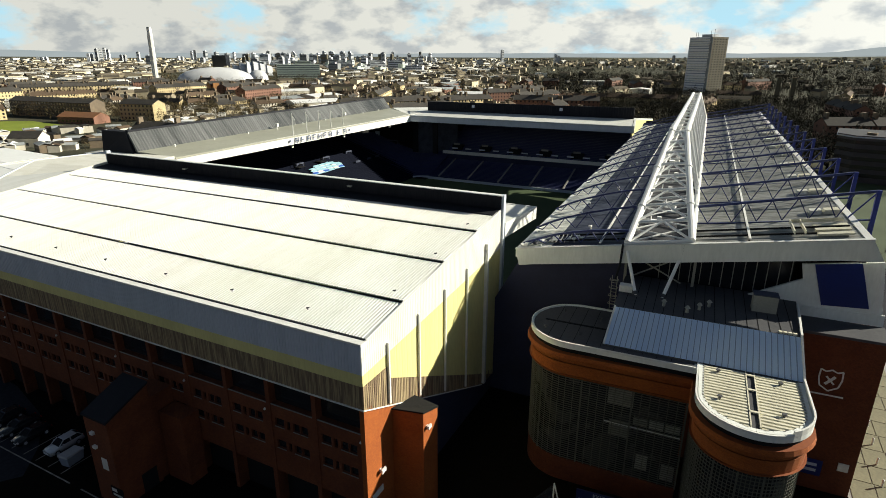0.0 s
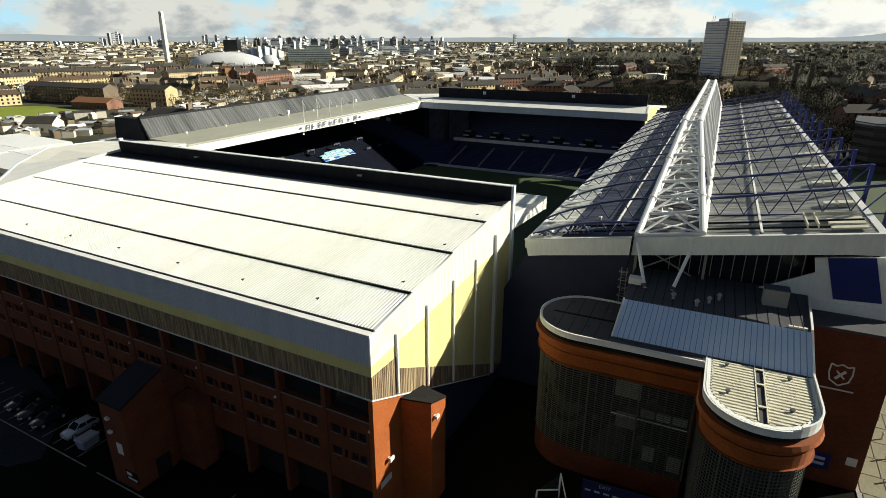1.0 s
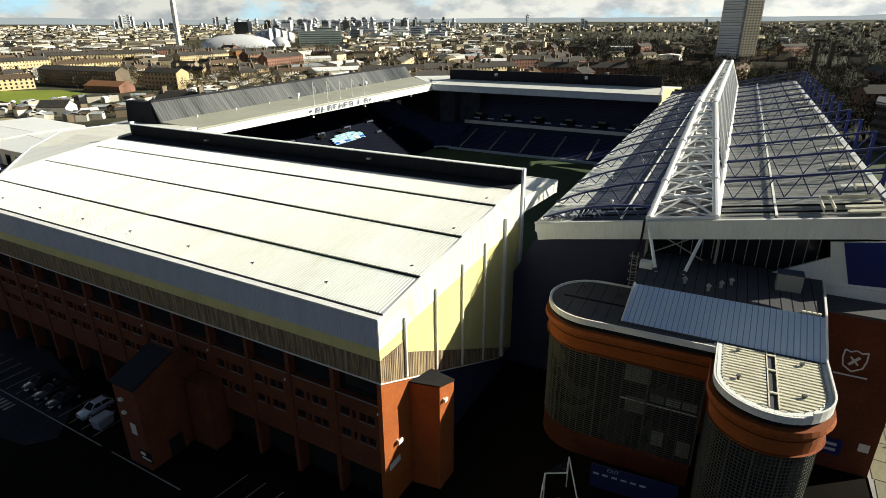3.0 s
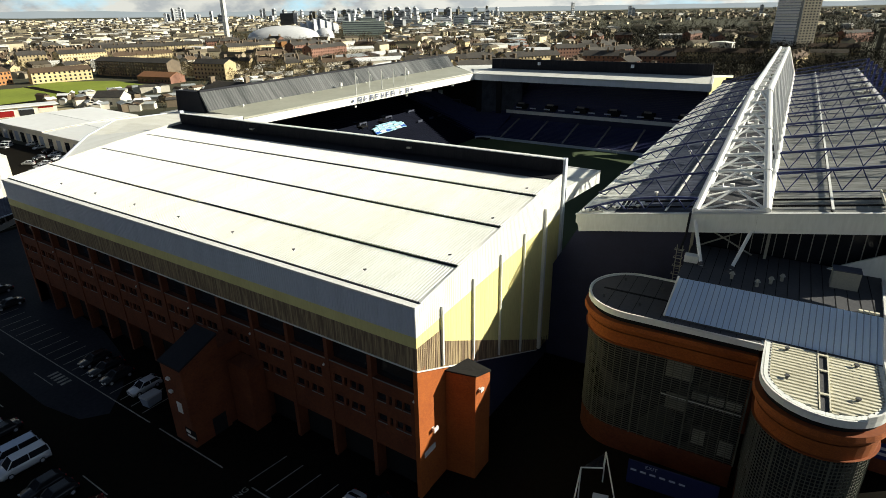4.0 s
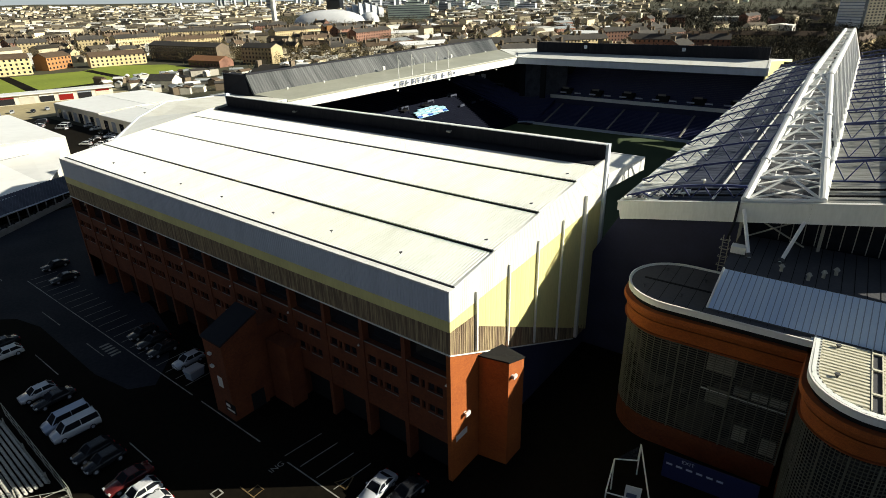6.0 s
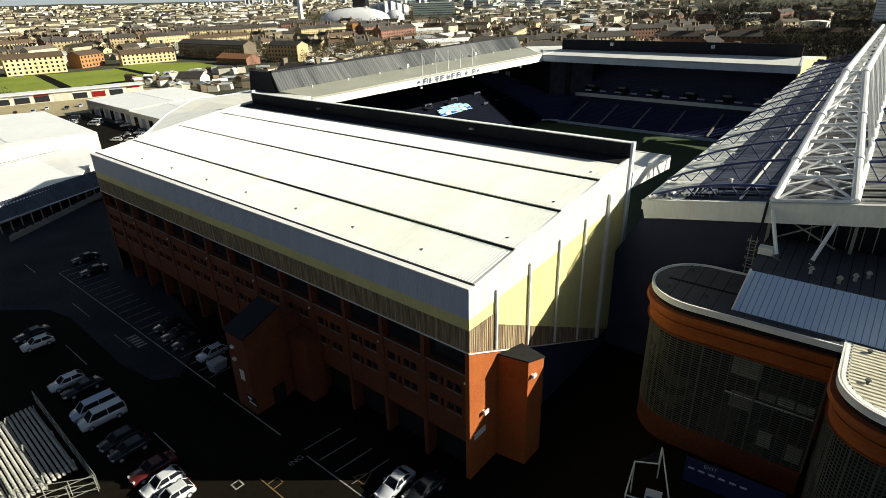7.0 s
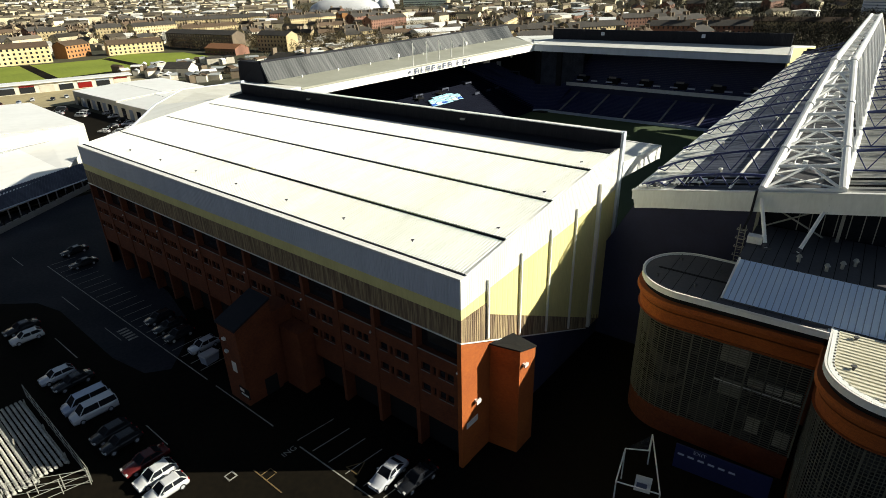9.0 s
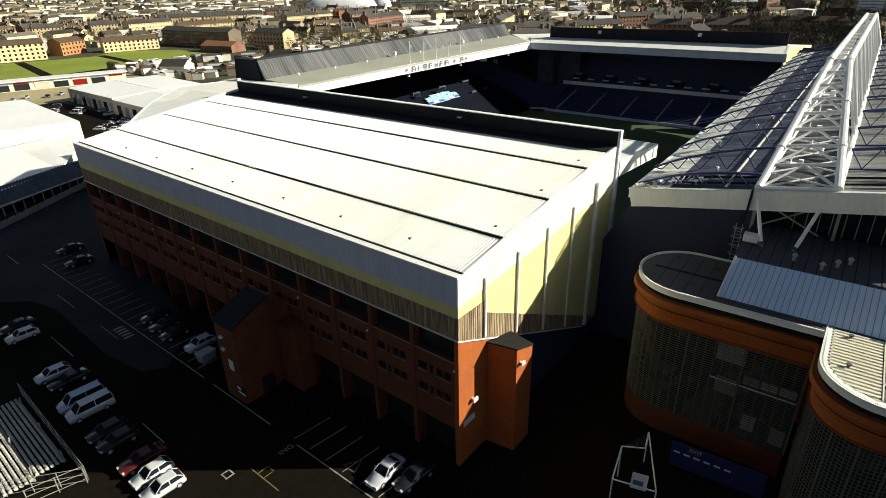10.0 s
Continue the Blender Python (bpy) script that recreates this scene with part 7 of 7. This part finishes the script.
def skip_box():
    t = thing("storage_bin", "grey metal storage bin beside the brick stair", "bin", pose(-38.3, -5.9, 0, 0, 0, 8))
    part("bin_body", Geo().hexa([(-0.6, -0.95, 0.1), (0.6, -0.95, 0.1), (0.6, 0.95, 0.1), (-0.6, 0.95, 0.1)], [(-0.75, -1.1, 1.35), (0.75, -1.1, 1.35), (0.75, 1.1, 1.35), (-0.75, 1.1, 1.35)]), PAINT["blue"], t)
    part("bin_lid", Geo().hexa([(-0.8, -1.15, 1.35), (0.8, -1.15, 1.35), (0.8, 1.15, 1.35), (-0.8, 1.15, 1.35)], [(-0.7, -1.1, 1.6), (0.7, -1.1, 1.6), (0.7, 1.1, 1.42), (-0.7, 1.1, 1.42)]), PAINT["silver"], t)
    for x in (-0.5, 0.5):
        for y in (-0.8, 0.8):
            part("castor", Geo().tube((x - 0.05, y, 0.08), (x + 0.05, y, 0.08), 0.08, 8), M["tyre"], t)


skip_box()


# ---- racks of pale tubes ----
M["tube_grey"] = mat("weathered_pale_tube", (0.56, 0.55, 0.50), (0.34, 0.335, 0.30), rough=0.6, s1=0.5, s2=5)


def tube_rack(x, y, turn, n, length):
    t = thing("tube_rack", "low rack stacked with long pale ribbed tubes", "rack", pose(x, y, 0, 0, 0, turn), group="racks of pale tubes")
    for s in (-1, 1):
        part("rack_rail", Geo().beam((-length / 2, s * n * 0.24, 0.7), (length / 2, s * n * 0.24, 0.7), 0.12), M["mesh_grey"], t)
        for f in (-0.45, 0.0, 0.45):
            part("rack_leg", Geo().box(f * length - 0.06, f * length + 0.06, s * n * 0.24 - 0.06, s * n * 0.24 + 0.06, 0, 1.6), M["mesh_grey"], t)
    for f in (-0.45, 0.45):
        part("rack_brace", Geo().beam((f * length, -n * 0.24, 0.1), (f * length, n * 0.24, 1.3), 0.07), M["mesh_grey"], t)
    for k in range(n):
        yy = (k - (n - 1) / 2) * 0.46
        g = Geo().tube((-length / 2, yy, 1.0), (length / 2, yy, 1.0), 0.1, 8)
        m = int(length / 0.55)
        for i in range(m + 1):
            xx = -length / 2 + i * length / m
            g.tube((xx - 0.14, yy, 1.0), (xx + 0.14, yy, 1.0), 0.165, 8)
        part("tube", g, M["tube_grey"], t, "pale ribbed tube")
        part("tube", Geo().tube((-length / 2 + 0.2, yy + 0.1, 0.62), (length / 2 - 0.2, yy + 0.1, 0.62), 0.12, 8), M["mesh_grey"], t)


tube_rack(-40.6, -26.4, -1.5, 6, 15.0)
tube_rack(-40.2, -29.4, -1.0, 6, 15.0)
tube_rack(-39.6, -32.6, 0.0, 6, 15.0)


def steel_fence(pts, name="metal_fence"):
    t = thing(name, "thin grey steel mesh fence round the racks", "fence")
    for a, b in zip(pts[:-1], pts[1:]):
        A, B = Vector((*a, 0)), Vector((*b, 0))
        n = max(1, round((B - A).length / 2.6))
        for k in range(n + 1):
            p = A.lerp(B, k / n)
            part("post", Geo().tube(p, p + Vector((0, 0, 2.0)), 0.05, 6), M["mesh_grey"], t)
        for z in (0.3, 1.1, 1.95):
            part("rail", Geo().tube(A + Vector((0, 0, z)), B + Vector((0, 0, z)), 0.035, 5), M["mesh_grey"], t)


steel_fence([(-50, -24.0), (-29.2, -24.6), (-30.5, -29.5)])
steel_fence([(-28.9, -24.8), (-33.5, -30.5)], "gate_fence")


# ---- road paint, kerbs and paving ----
M["line_tan"] = mat("worn_tan_paint", (0.20, 0.13, 0.05), (0.06, 0.045, 0.022), rough=0.85, s1=0.8, s2=8)


def road_marks():
    def mark(name, label, *quads):
        g = Geo()
        for q in quads:
            g.slab([(x, y, 0.035) for x, y in q], 0.012)
        ob = structure(name, g, M["line"], label, "road marking")
        return ob
    strip = lambda x0, x1, y0, y1: [(x0, y0), (x1, y0), (x1, y1), (x0, y1)]  # noqa: E731
    mark("kerb_line", "long worn white line on the car park", strip(-90, -35, -8.35, -8.2), strip(-33, -21, -8.35, -8.2), strip(-16, -2, -8.5, -8.35))
    for i, (x0, x1, y) in enumerate(((-62, -54, -16.7), (-33, -28, -17.2), (-59, -53.5, -11.0), (-75, -68, -11.2), (-100, -94, -11))):
        mark("bay_line", "worn white bay line", strip(x0, x1, y - 0.06, y + 0.06))
    for k in range(22):
        x = -90 + k * 2.5
        mark("bay_line", "worn white bay line beside the stand", strip(x - 0.05, x + 0.05, -7.8, -3.4))
    for k in range(6):
        x = -17 + k * 2.6
        mark("bay_line", "worn white bay line beside the stand", [(x, -8.0), (x + 0.1, -8.0), (x + 0.7, -3.2), (x + 0.6, -3.2)])
    for k in range(5):
        x = -56.5 + k * 0.9
        mark("painted_bar", "worn painted bar where a word was", strip(x, x + 0.45, -10.4, -9.0))
    mark("yellow_line", "worn tan line on the car park", strip(-17.2, -12.4, -13.55, -13.42), strip(-16.0, -15.88, -13.4, -12.2), strip(-15.0, -14.9, -13.4, -12.4), strip(-16.0, -14.9, -12.3, -12.2)).data.materials[0] = M["line_tan"]
    mark("yellow_line", "worn yellow triangle on the car park", strip(-9.8, -8.0, -7.35, -7.22), [(-9.8, -7.3), (-9.65, -7.3), (-8.65, -5.6), (-8.8, -5.6)], [(-8.15, -7.3), (-8.0, -7.3), (-8.65, -5.6), (-8.8, -5.6)]).data.materials[0] = M["line_tan"]
    mark("ring_mark", "small worn ring on the car park", strip(-18.9, -18.75, -15.9, -14.9), strip(-18.0, -17.85, -15.9, -14.9), strip(-18.75, -18.0, -15.05, -14.9), strip(-18.75, -18.0, -15.9, -15.75))
    cu = bpy.data.curves.new("painted_word", "FONT")
    cu.body, cu.size, cu.align_x = "ING", 1.0, "CENTER"
    cu.materials.append(M["line"])
    w = tagged(new("painted_word", cu), "worn white painted letters on the asphalt", "road marking", kind="structure")
    w.matrix_basis = pose(-16.0, -9.6, 0.04, 0, 0, 88)


# paler patch than the car park: the sky's sheen is painted in
structure("service_road", Geo().slab([(x, y, 0.012) for x, y in ((-128, -36), (-84, -21), (-76, -14.5), (-70, -13.2), (-50, -13.7), (-43, -12.6), (-41, -10.0), (-45, -6.0), (-52, -2.0), (-62, 0.4), (-83, 2.0), (-84, 24), (-128, 24))], 0.01), M["road"], "bluish worn asphalt service road, sky sheen put into its colour", "road")
PAVEMENT = structure("pavement", Geo().slab([(43.5, 18, 0.12), (54, 18, 0.12), (50, 200, 0.12), (36, 200, 0.12)], 0.12), M["concrete"], "pale stone pavement along the main stand", "pavement")
structure("street", Geo().slab([(54, 18, 0.02), (64, 18, 0.02), (60, 260, 0.02), (50, 260, 0.02)], 0.02), M["road"], "street beside the main stand", "road")
structure("verge", Geo().slab([(62, 120, 0.06), (82, 120, 0.06), (80, 230, 0.06), (60, 230, 0.06)], 0.06), M["grass"], "dull green grass verge beyond the street", "grass")
road_marks()
slab = Geo().hexa([(0, 0, 0), (2.45, 0, 0), (2.45, 3.5, 0), (0, 3.5, 0)], [(0.02, 0.02, 0.05), (2.43, 0.02, 0.05), (2.43, 3.48, 0.05), (0.02, 3.48, 0.05)]).mesh("paving_slab", M["paving"])
for j in range(22):
    for i in range(4):
        piece = part("paving_slab", slab, None, PAVEMENT)
        piece.location = (43.9 + i * 2.52 - j * 0.15, 18.2 + j * 3.58, 0.123)
for k in range(6):
    t = thing("bollard", "short white bollard on the pavement", "bollard", Matrix.Translation((46.2 + 0.2 * k, 24 + k * 4.2, 0.12)), group="bollards on the pavement")
    part("post", Geo().tube((0, 0, 0), (0, 0, 0.95), 0.11, 8), M["trim_white"], t)
    part("cap", Geo().tube((0, 0, 0.95), (0, 0, 1.05), 0.14, 8, 0.06), M["trim_white"], t)


def kiosk():
    t = thing("frame_shelter", "white-framed triangular shelter with notices inside", "shelter")
    A, B, C, D = (13.4, 8.6), (15.3, 9.7), (14.8, 12.0), (17.9, 5.6)
    P = lambda p, z: (p[0], p[1], z)  # noqa: E731
    for a, b in ((P(A, 4.0), P(B, 4.0)), (P(B, 4.0), P(C, 4.0)), (P(C, 4.0), P(D, 3.6)), (P(A, 4.0), (14.2, 4.6, 3.6)), (P(A, 0), P(A, 4.0)), (P(C, 0), P(C, 4)), (P(D, 0), P(D, 3.6)), ((14.2, 4.6, 0), (14.2, 4.6, 3.6)), (P(D, 3.6), (14.2, 4.6, 3.6))):
        part("frame_bar", Geo().tube(a, b, 0.07, 6), M["trim_white"], t)
    part("roof_pane", Geo().slab([P(A, 3.95), P(B, 3.95), P(C, 3.95)], 0.05), M["glass"], t)
    b = part("notice", Geo().hexa([(15.2, 6.9, 1.2), (16.6, 7.3, 1.2), (16.6, 7.35, 1.2), (15.2, 6.95, 1.2)], [(15.2, 7.2, 2.9), (16.6, 7.6, 2.9), (16.6, 7.65, 2.9), (15.2, 7.25, 2.9)]), M["trim_white"], t, "white notice board")
    part("bar", Geo().hexa([(15.4, 6.9, 1.6), (16.3, 7.16, 1.6), (16.3, 7.2, 1.6), (15.4, 6.95, 1.6)], [(15.4, 7.0, 2.2), (16.3, 7.26, 2.2), (16.3, 7.3, 2.2), (15.4, 7.05, 2.2)]), M["letters"], b)
    part("notice", Geo().box(16.8, 17.6, 5.7, 5.78, 0.8, 1.6), M["trim_white"], t, "small white notice")


kiosk()


# ---- sheds, field and flats beyond the stand ----
def shed(name, label, corners, wall_h, ridge_h, doors=0, roof="shed_roof"):
    """Corners in order round; the ridge runs between the middles of the first and third side's ends."""
    t = thing(name, label, "shed")
    q = [Vector((*c, 0)) for c in corners]
    lift = lambda v, z: (v.x, v.y, z)  # noqa: E731
    for i in range(4):
        a, b = q[i], q[(i + 1) % 4]
        d = (b - a).normalized()
        nrm = Vector((d.y, -d.x, 0)) * 0.25
        part("wall", Geo().hexa([lift(a, 0), lift(b, 0), lift(b - nrm, 0), lift(a - nrm, 0)], [lift(a, wall_h), lift(b, wall_h), lift(b - nrm, wall_h), lift(a - nrm, wall_h)]), M["harl"], t, "pale metal wall")
        if i == 0:
            for k in range(doors):
                p = a.lerp(b, (k + 0.6) / (doors + 0.3))
                e = p + d * 3.4
                part("door", Geo().hexa([lift(p + nrm * 0.4, 0), lift(e + nrm * 0.4, 0), lift(e, 0), lift(p, 0)], [lift(p + nrm * 0.4, 4.0), lift(e + nrm * 0.4, 4.0), lift(e, 4.0), lift(p, 4.0)]), PAINT["blue"] if k % 2 else M["glass"], t, "roller door")
    m0, m1 = (q[1] + q[2]) / 2, (q[3] + q[0]) / 2
    part("roof_slope", Geo().slab([lift(q[0], wall_h + 0.1), lift(q[1], wall_h + 0.1), lift(m0, ridge_h), lift(m1, ridge_h)], 0.25), M[roof], t, "white low-pitched roof")
    part("roof_slope", Geo().slab([lift(m1, ridge_h), lift(m0, ridge_h), lift(q[2], wall_h + 0.1), lift(q[3], wall_h + 0.1)], 0.25), M[roof], t, "white low-pitched roof")
    for a, b, m in ((q[1], q[2], m0), (q[3], q[0], m1)):
        w = (m0 - m1).normalized() * (0.2 if m is m1 else -0.2)
        part("gable", Geo().hexa([lift(a, wall_h), lift(b, wall_h), lift(m, ridge_h - 0.05)], [lift(a + w, wall_h), lift(b + w, wall_h), lift(m + w, ridge_h - 0.05)]), M["harl"], t, "pale metal gable")
    part("ridge_cap", Geo().beam(lift(m0, ridge_h + 0.02), lift(m1, ridge_h + 0.02), 0.6, 0.12), M[roof], t)
    return t


shed("yard_shed", "white industrial shed with blue roller doors", [(-269, 63.6), (-222.5, 62.8), (-227, 104), (-273, 106.7)], 6.0, 6.6, 8)
shed("yard_shed", "white industrial shed with dark doors", [(-222, 62.4), (-186, 61.6), (-195, 90), (-227, 97)], 5.6, 6.2, 5)
shed("yard_shed", "white shed with a pale wall above a lower roof", [(-243, -12), (-177.5, -14), (-176.5, 33.5), (-238, 37.5)], 8.0, 9.2, roof="shed_roof")
LEAN = thing("lean_shed", "low pale shed roof against the taller shed", "shed")
EDGE = [(-124.0, -20.0), (-131.5, -2.5), (-139.3, 13.4), (-154.6, 22.8), (-171.0, 31.0)]
for (xa, ya), (xb, yb) in zip(EDGE[:-1], EDGE[1:]):
    ca, cb = lerp(-20.0, 31.0, (ya + 20) / 51), lerp(-20.0, 31.0, (yb + 20) / 51)
    part("roof_sheet", Geo().slab([(xa, ya, 4.0), (xb, yb, 4.0), (-176.4, cb, 4.9), (-176.4, ca, 4.9)], 0.2), M["shed_roof"], LEAN, "pale metal roof sheet")
    part("eave_wall", Geo().hexa([(xa - 0.5, ya, 0), (xb - 0.5, yb, 0), (xb - 0.8, yb, 0), (xa - 0.8, ya, 0)], [(xa - 0.5, ya, 3.8), (xb - 0.5, yb, 3.8), (xb - 0.8, yb, 3.8), (xa - 0.8, ya, 3.8)]), M["harl"], LEAN, "pale metal wall")
for k in range(9):
    part("roof_seam", Geo().beam((-129 - k * 5.2, -18 + k * 2, 4.17 + k * 0.1), (-172 - k * 0.4, -18 + k * 5, 4.96), 0.12, 0.12), M["shed_grey"], LEAN)
CANOPY = thing("shed_canopy", "dark blue corrugated lean-to along the shed", "lean-to")
part("roof_sheet", Geo().ribs((-121.5, -11.0, 2.7), (-13.0, 32.0, 0), (-10.4, 3.4, 1.6), (0.12, -0.05, 1), 42, 0.12), M["roof_dim"], CANOPY)
for k in range(15):
    at = Vector((-121.6, -11.0, 0)).lerp(Vector((-134.4, 21.0, 0)), k / 14)
    part("post", Geo().box(at.x - 0.12, at.x + 0.12, at.y - 0.12, at.y + 0.12, 0, 2.65), M["concrete"], CANOPY)
part("gutter", Geo().beam((-121.4, -11.1, 2.65), (-134.4, 21.0, 2.65), 0.3, 0.25), M["clad_grey"], CANOPY, "pale gutter along the edge")


def yard_wall():
    t = thing("yard_wall", "low pale wall with railings round the yard", "wall")
    A, B = Vector((-116, -9, 0)), Vector((-134, 18, 0))
    part("wall", Geo().hexa([(A.x, A.y, 0), (A.x + 0.4, A.y, 0), (B.x + 0.4, B.y, 0), (B.x, B.y, 0)], [(A.x, A.y, 1.3), (A.x + 0.4, A.y, 1.3), (B.x + 0.4, B.y, 1.3), (B.x, B.y, 1.3)]), M["concrete"], t)
    for k in range(16):
        p = A.lerp(B, k / 15)
        part("baluster", Geo().box(p.x, p.x + 0.3, p.y, p.y + 0.3, 1.3, 2.1), M["dark"], t)


yard_wall()
structure("yard", Geo().slab([(-290, -20, 0.01), (-131, -20, 0.01), (-131, 60, 0.01), (-290, 60, 0.01)], 0.02), M["asphalt"], "dark asphalt yard between sheds", "yard")
structure("playing_field", Geo().slab([(-520, 50, 0.06), (-392, 56, 0.06), (-374, 88, 0.06), (-367, 133, 0.06), (-381, 190, 0.06), (-391, 206, 0.06), (-449, 213, 0.06), (-487, 182, 0.06), (-464, 152, 0.06), (-469, 124, 0.06), (-478, 94, 0.06)], 0.05), M["field"], "bright green playing field", "field")
for a, b in (((-474, 106), (-372, 90)), ((-466, 158), (-372, 148)), ((-371, 88), (-384, 206))):
    d = (Vector(b) - Vector(a)).normalized()
    n = Vector((-d.y, d.x)) * 3.2
    structure("path", Geo().slab([(a[0] - n.x, a[1] - n.y, 0.1), (a[0] + n.x, a[1] + n.y, 0.1), (b[0] + n.x, b[1] + n.y, 0.1), (b[0] - n.x, b[1] - n.y, 0.1)], 0.05), M["asphalt"], "dark path across the field", "path")
M["forecourt"] = mat("tan_forecourt", (0.42, 0.35, 0.19), (0.24, 0.205, 0.12), rough=0.85, s1=0.03, s2=0.4)
structure("boulevard", Geo().slab([(-345, -10, 0.05), (-288, -8, 0.05), (-272, 62, 0.05), (-276, 112, 0.05), (-330, 122, 0.05), (-372, 122, 0.05), (-376, 60, 0.05)], 0.04), M["forecourt"], "pale tan road and forecourt", "road")


M["tile_orange"] = mat("orange_brown_tile", (0.30, 0.13, 0.05), (0.22, 0.10, 0.045), rough=0.8, s1=0.1, s2=1)


def long_flats():
    def block(label, cx, cy, L, W, H, turn, wall, roof, storeys):
        t = thing("flats", label, "flats", pose(cx, cy, 0, 0, 0, turn))
        g = Geo().box(-L / 2, L / 2, -W / 2, W / 2, -1, H)
        for x in (-L / 2, L / 2 - 0.3):
            g.add([(x, -W / 2, H), (x, W / 2, H), (x, 0, H + 3), (x + 0.3, -W / 2, H), (x + 0.3, W / 2, H), (x + 0.3, 0, H + 3)], [(0, 1, 2), (3, 5, 4), (0, 2, 5, 3), (1, 4, 5, 2)])
        part("wall", g, M[wall], t)
        part("roof", gable_roof(L, W, H, 3.0), M[roof], t)
        n = int(L / 3.4)
        for s in range(storeys):
            for k in range(n):
                x, z = -L / 2 + (k + 0.5) * L / n, 1.0 + s * H / storeys
                part("window", Geo().box(x - 0.7, x + 0.7, -W / 2 - 0.06, -W / 2, z, z + 1.5), M["glass"], t)
        return t
    block("long dark four-storey flats with a dark roof", -466, 243, 92, 13, 12, 6, "stone_dim", "slate", 4)
    block("short four-storey flats with a sunlit gable", -383, 259, 32, 13, 12, 10, "stone_cream", "slate", 4)
    block("low hall with a brown tiled roof", -402, 224, 34, 14, 4.5, 10, "stone_red", "tile_orange", 1)
    block("yellow brick flats beside the field", -489, 109, 38, 12, 11.5, 80, "stone_cream", "tile_brown", 4)
    block("yellow brick flats beside the field", -500, 66, 40, 12, 11.5, 84, "stone_cream", "tile_brown", 4)
    block("red brick flats at the field's corner", -504, 150, 25, 12, 9.5, 118, "school_brick", "tile_brown", 3)
    block("cream terrace along the playing field", -486, 191, 42, 11, 8, 79, "stone_cream", "tile_brown", 3)
    block("small house with a brown roof", -312, 138, 16, 10, 5, 28, "harl", "slate", 1)
    rng = random.Random(11)
    for _ in range(120):
        x, y = rng.uniform(-372, -262), rng.uniform(122, 260)
        if x < -345 and y > 190:
            continue
        L, W, H = rng.uniform(3, 11), rng.uniform(2.4, 6), rng.uniform(2.0, 4.2)
        t = thing("yard_unit", "small pale yard building among parked trailers", "yard building", pose(x, y, 0, 0, 0, rng.uniform(0, 180)), group="small yard buildings")
        part("wall", Geo().box(-L / 2, L / 2, -W / 2, W / 2, 0, H), M[rng.choice(("harl", "stone_dim", "harl"))], t)
        part("roof", gable_roof(L, W, H, 0.9, over=0.2), M[rng.choice(("shed_roof", "shed_grey", "slate", "tile_brown"))], t)


long_flats()


def shop_row():
    t = thing("shop_parade", "pale flat-roofed parade with red and white fronts", "shops", pose(-334, 50, 0, 0, 0, 73.6))
    part("wall", Geo().box(-60, 62, -5, 5, 0, 4.6), M["harl"], t)
    part("roof", Geo().box(-61, 63, -6.2, 5.5, 4.6, 5.1), M["shed_roof"], t)
    for k in range(14):
        x = -58 + k * 8.6
        part("shop_front", Geo().box(x, x + 6.5, -5.15, -5.0, 0.4, 3.2), (M["glass"], M["harl"], M["glass"], M["lamp_red"] if k > 8 else M["glass"])[k % 4], t)
        part("shop_sign", Geo().box(x, x + 6.5, -5.2, -5.0, 3.3, 4.1), (M["trim_white"], M["trim_white"], PAINT["blue"], M["lamp_red"], M["harl"])[k % 5], t)


shop_row()


def right_buildings():
    t = thing("round_office", "dark panelled office with a white rim and banded windows", "office", pose(78, 241, 0, 0, 0, -8))
    p = [(-14, -6), (-8, -12), (14, -12), (14, 14), (-14, 14)]
    part("wall", Geo().prism(p, 0, 17), M["roof_dark"], t, "dark panelled wall")
    for k in range(5):
        part("window_band", Geo().prism(grow(p, 0.06), 2.2 + k * 3.1, 3.6 + k * 3.1), M["glass"], t)
    part("roof_rim", Geo().prism(grow(p, 0.5), 17, 17.5), M["clad_grey"], t, "white roof rim")
    part("roof", Geo().prism(grow(p, 0.3), 17.5, 17.9), M["roof_dark"], t)
    l = thing("street_lamp", "tall grey street lamp with a white head", "street lamp", pose(64, 132, 0.06))
    part("column", Geo().tube((0, 0, 0), (0, 0, 10), 0.12, 8, 0.07), M["mesh_grey"], l)
    part("lamp_head", Geo().box(-0.2, 0.5, -0.15, 0.15, 9.9, 10.1), M["trim_white"], l)


right_buildings()


def high_stacks():
    """Two slender tan shafts among the trees."""
    for x in (62.0, 76.0):
        t = thing("brick_shaft", "tall slender tan brick shaft among bare trees", "chimney", pose(x, 690, 0, 0, 0, 10), group="tan shafts among the trees")
        part("shaft", Geo().hexa([(-2.2, -2.2, 0), (2.2, -2.2, 0), (2.2, 2.2, 0), (-2.2, 2.2, 0)], [(-1.8, -1.8, 26), (1.8, -1.8, 26), (1.8, 1.8, 26), (-1.8, 1.8, 26)]), M["tower_tan"], t)
        part("cap", Geo().box(-2.2, 2.2, -2.2, 2.2, 26, 27), M["stone_dim"], t)


high_stacks()
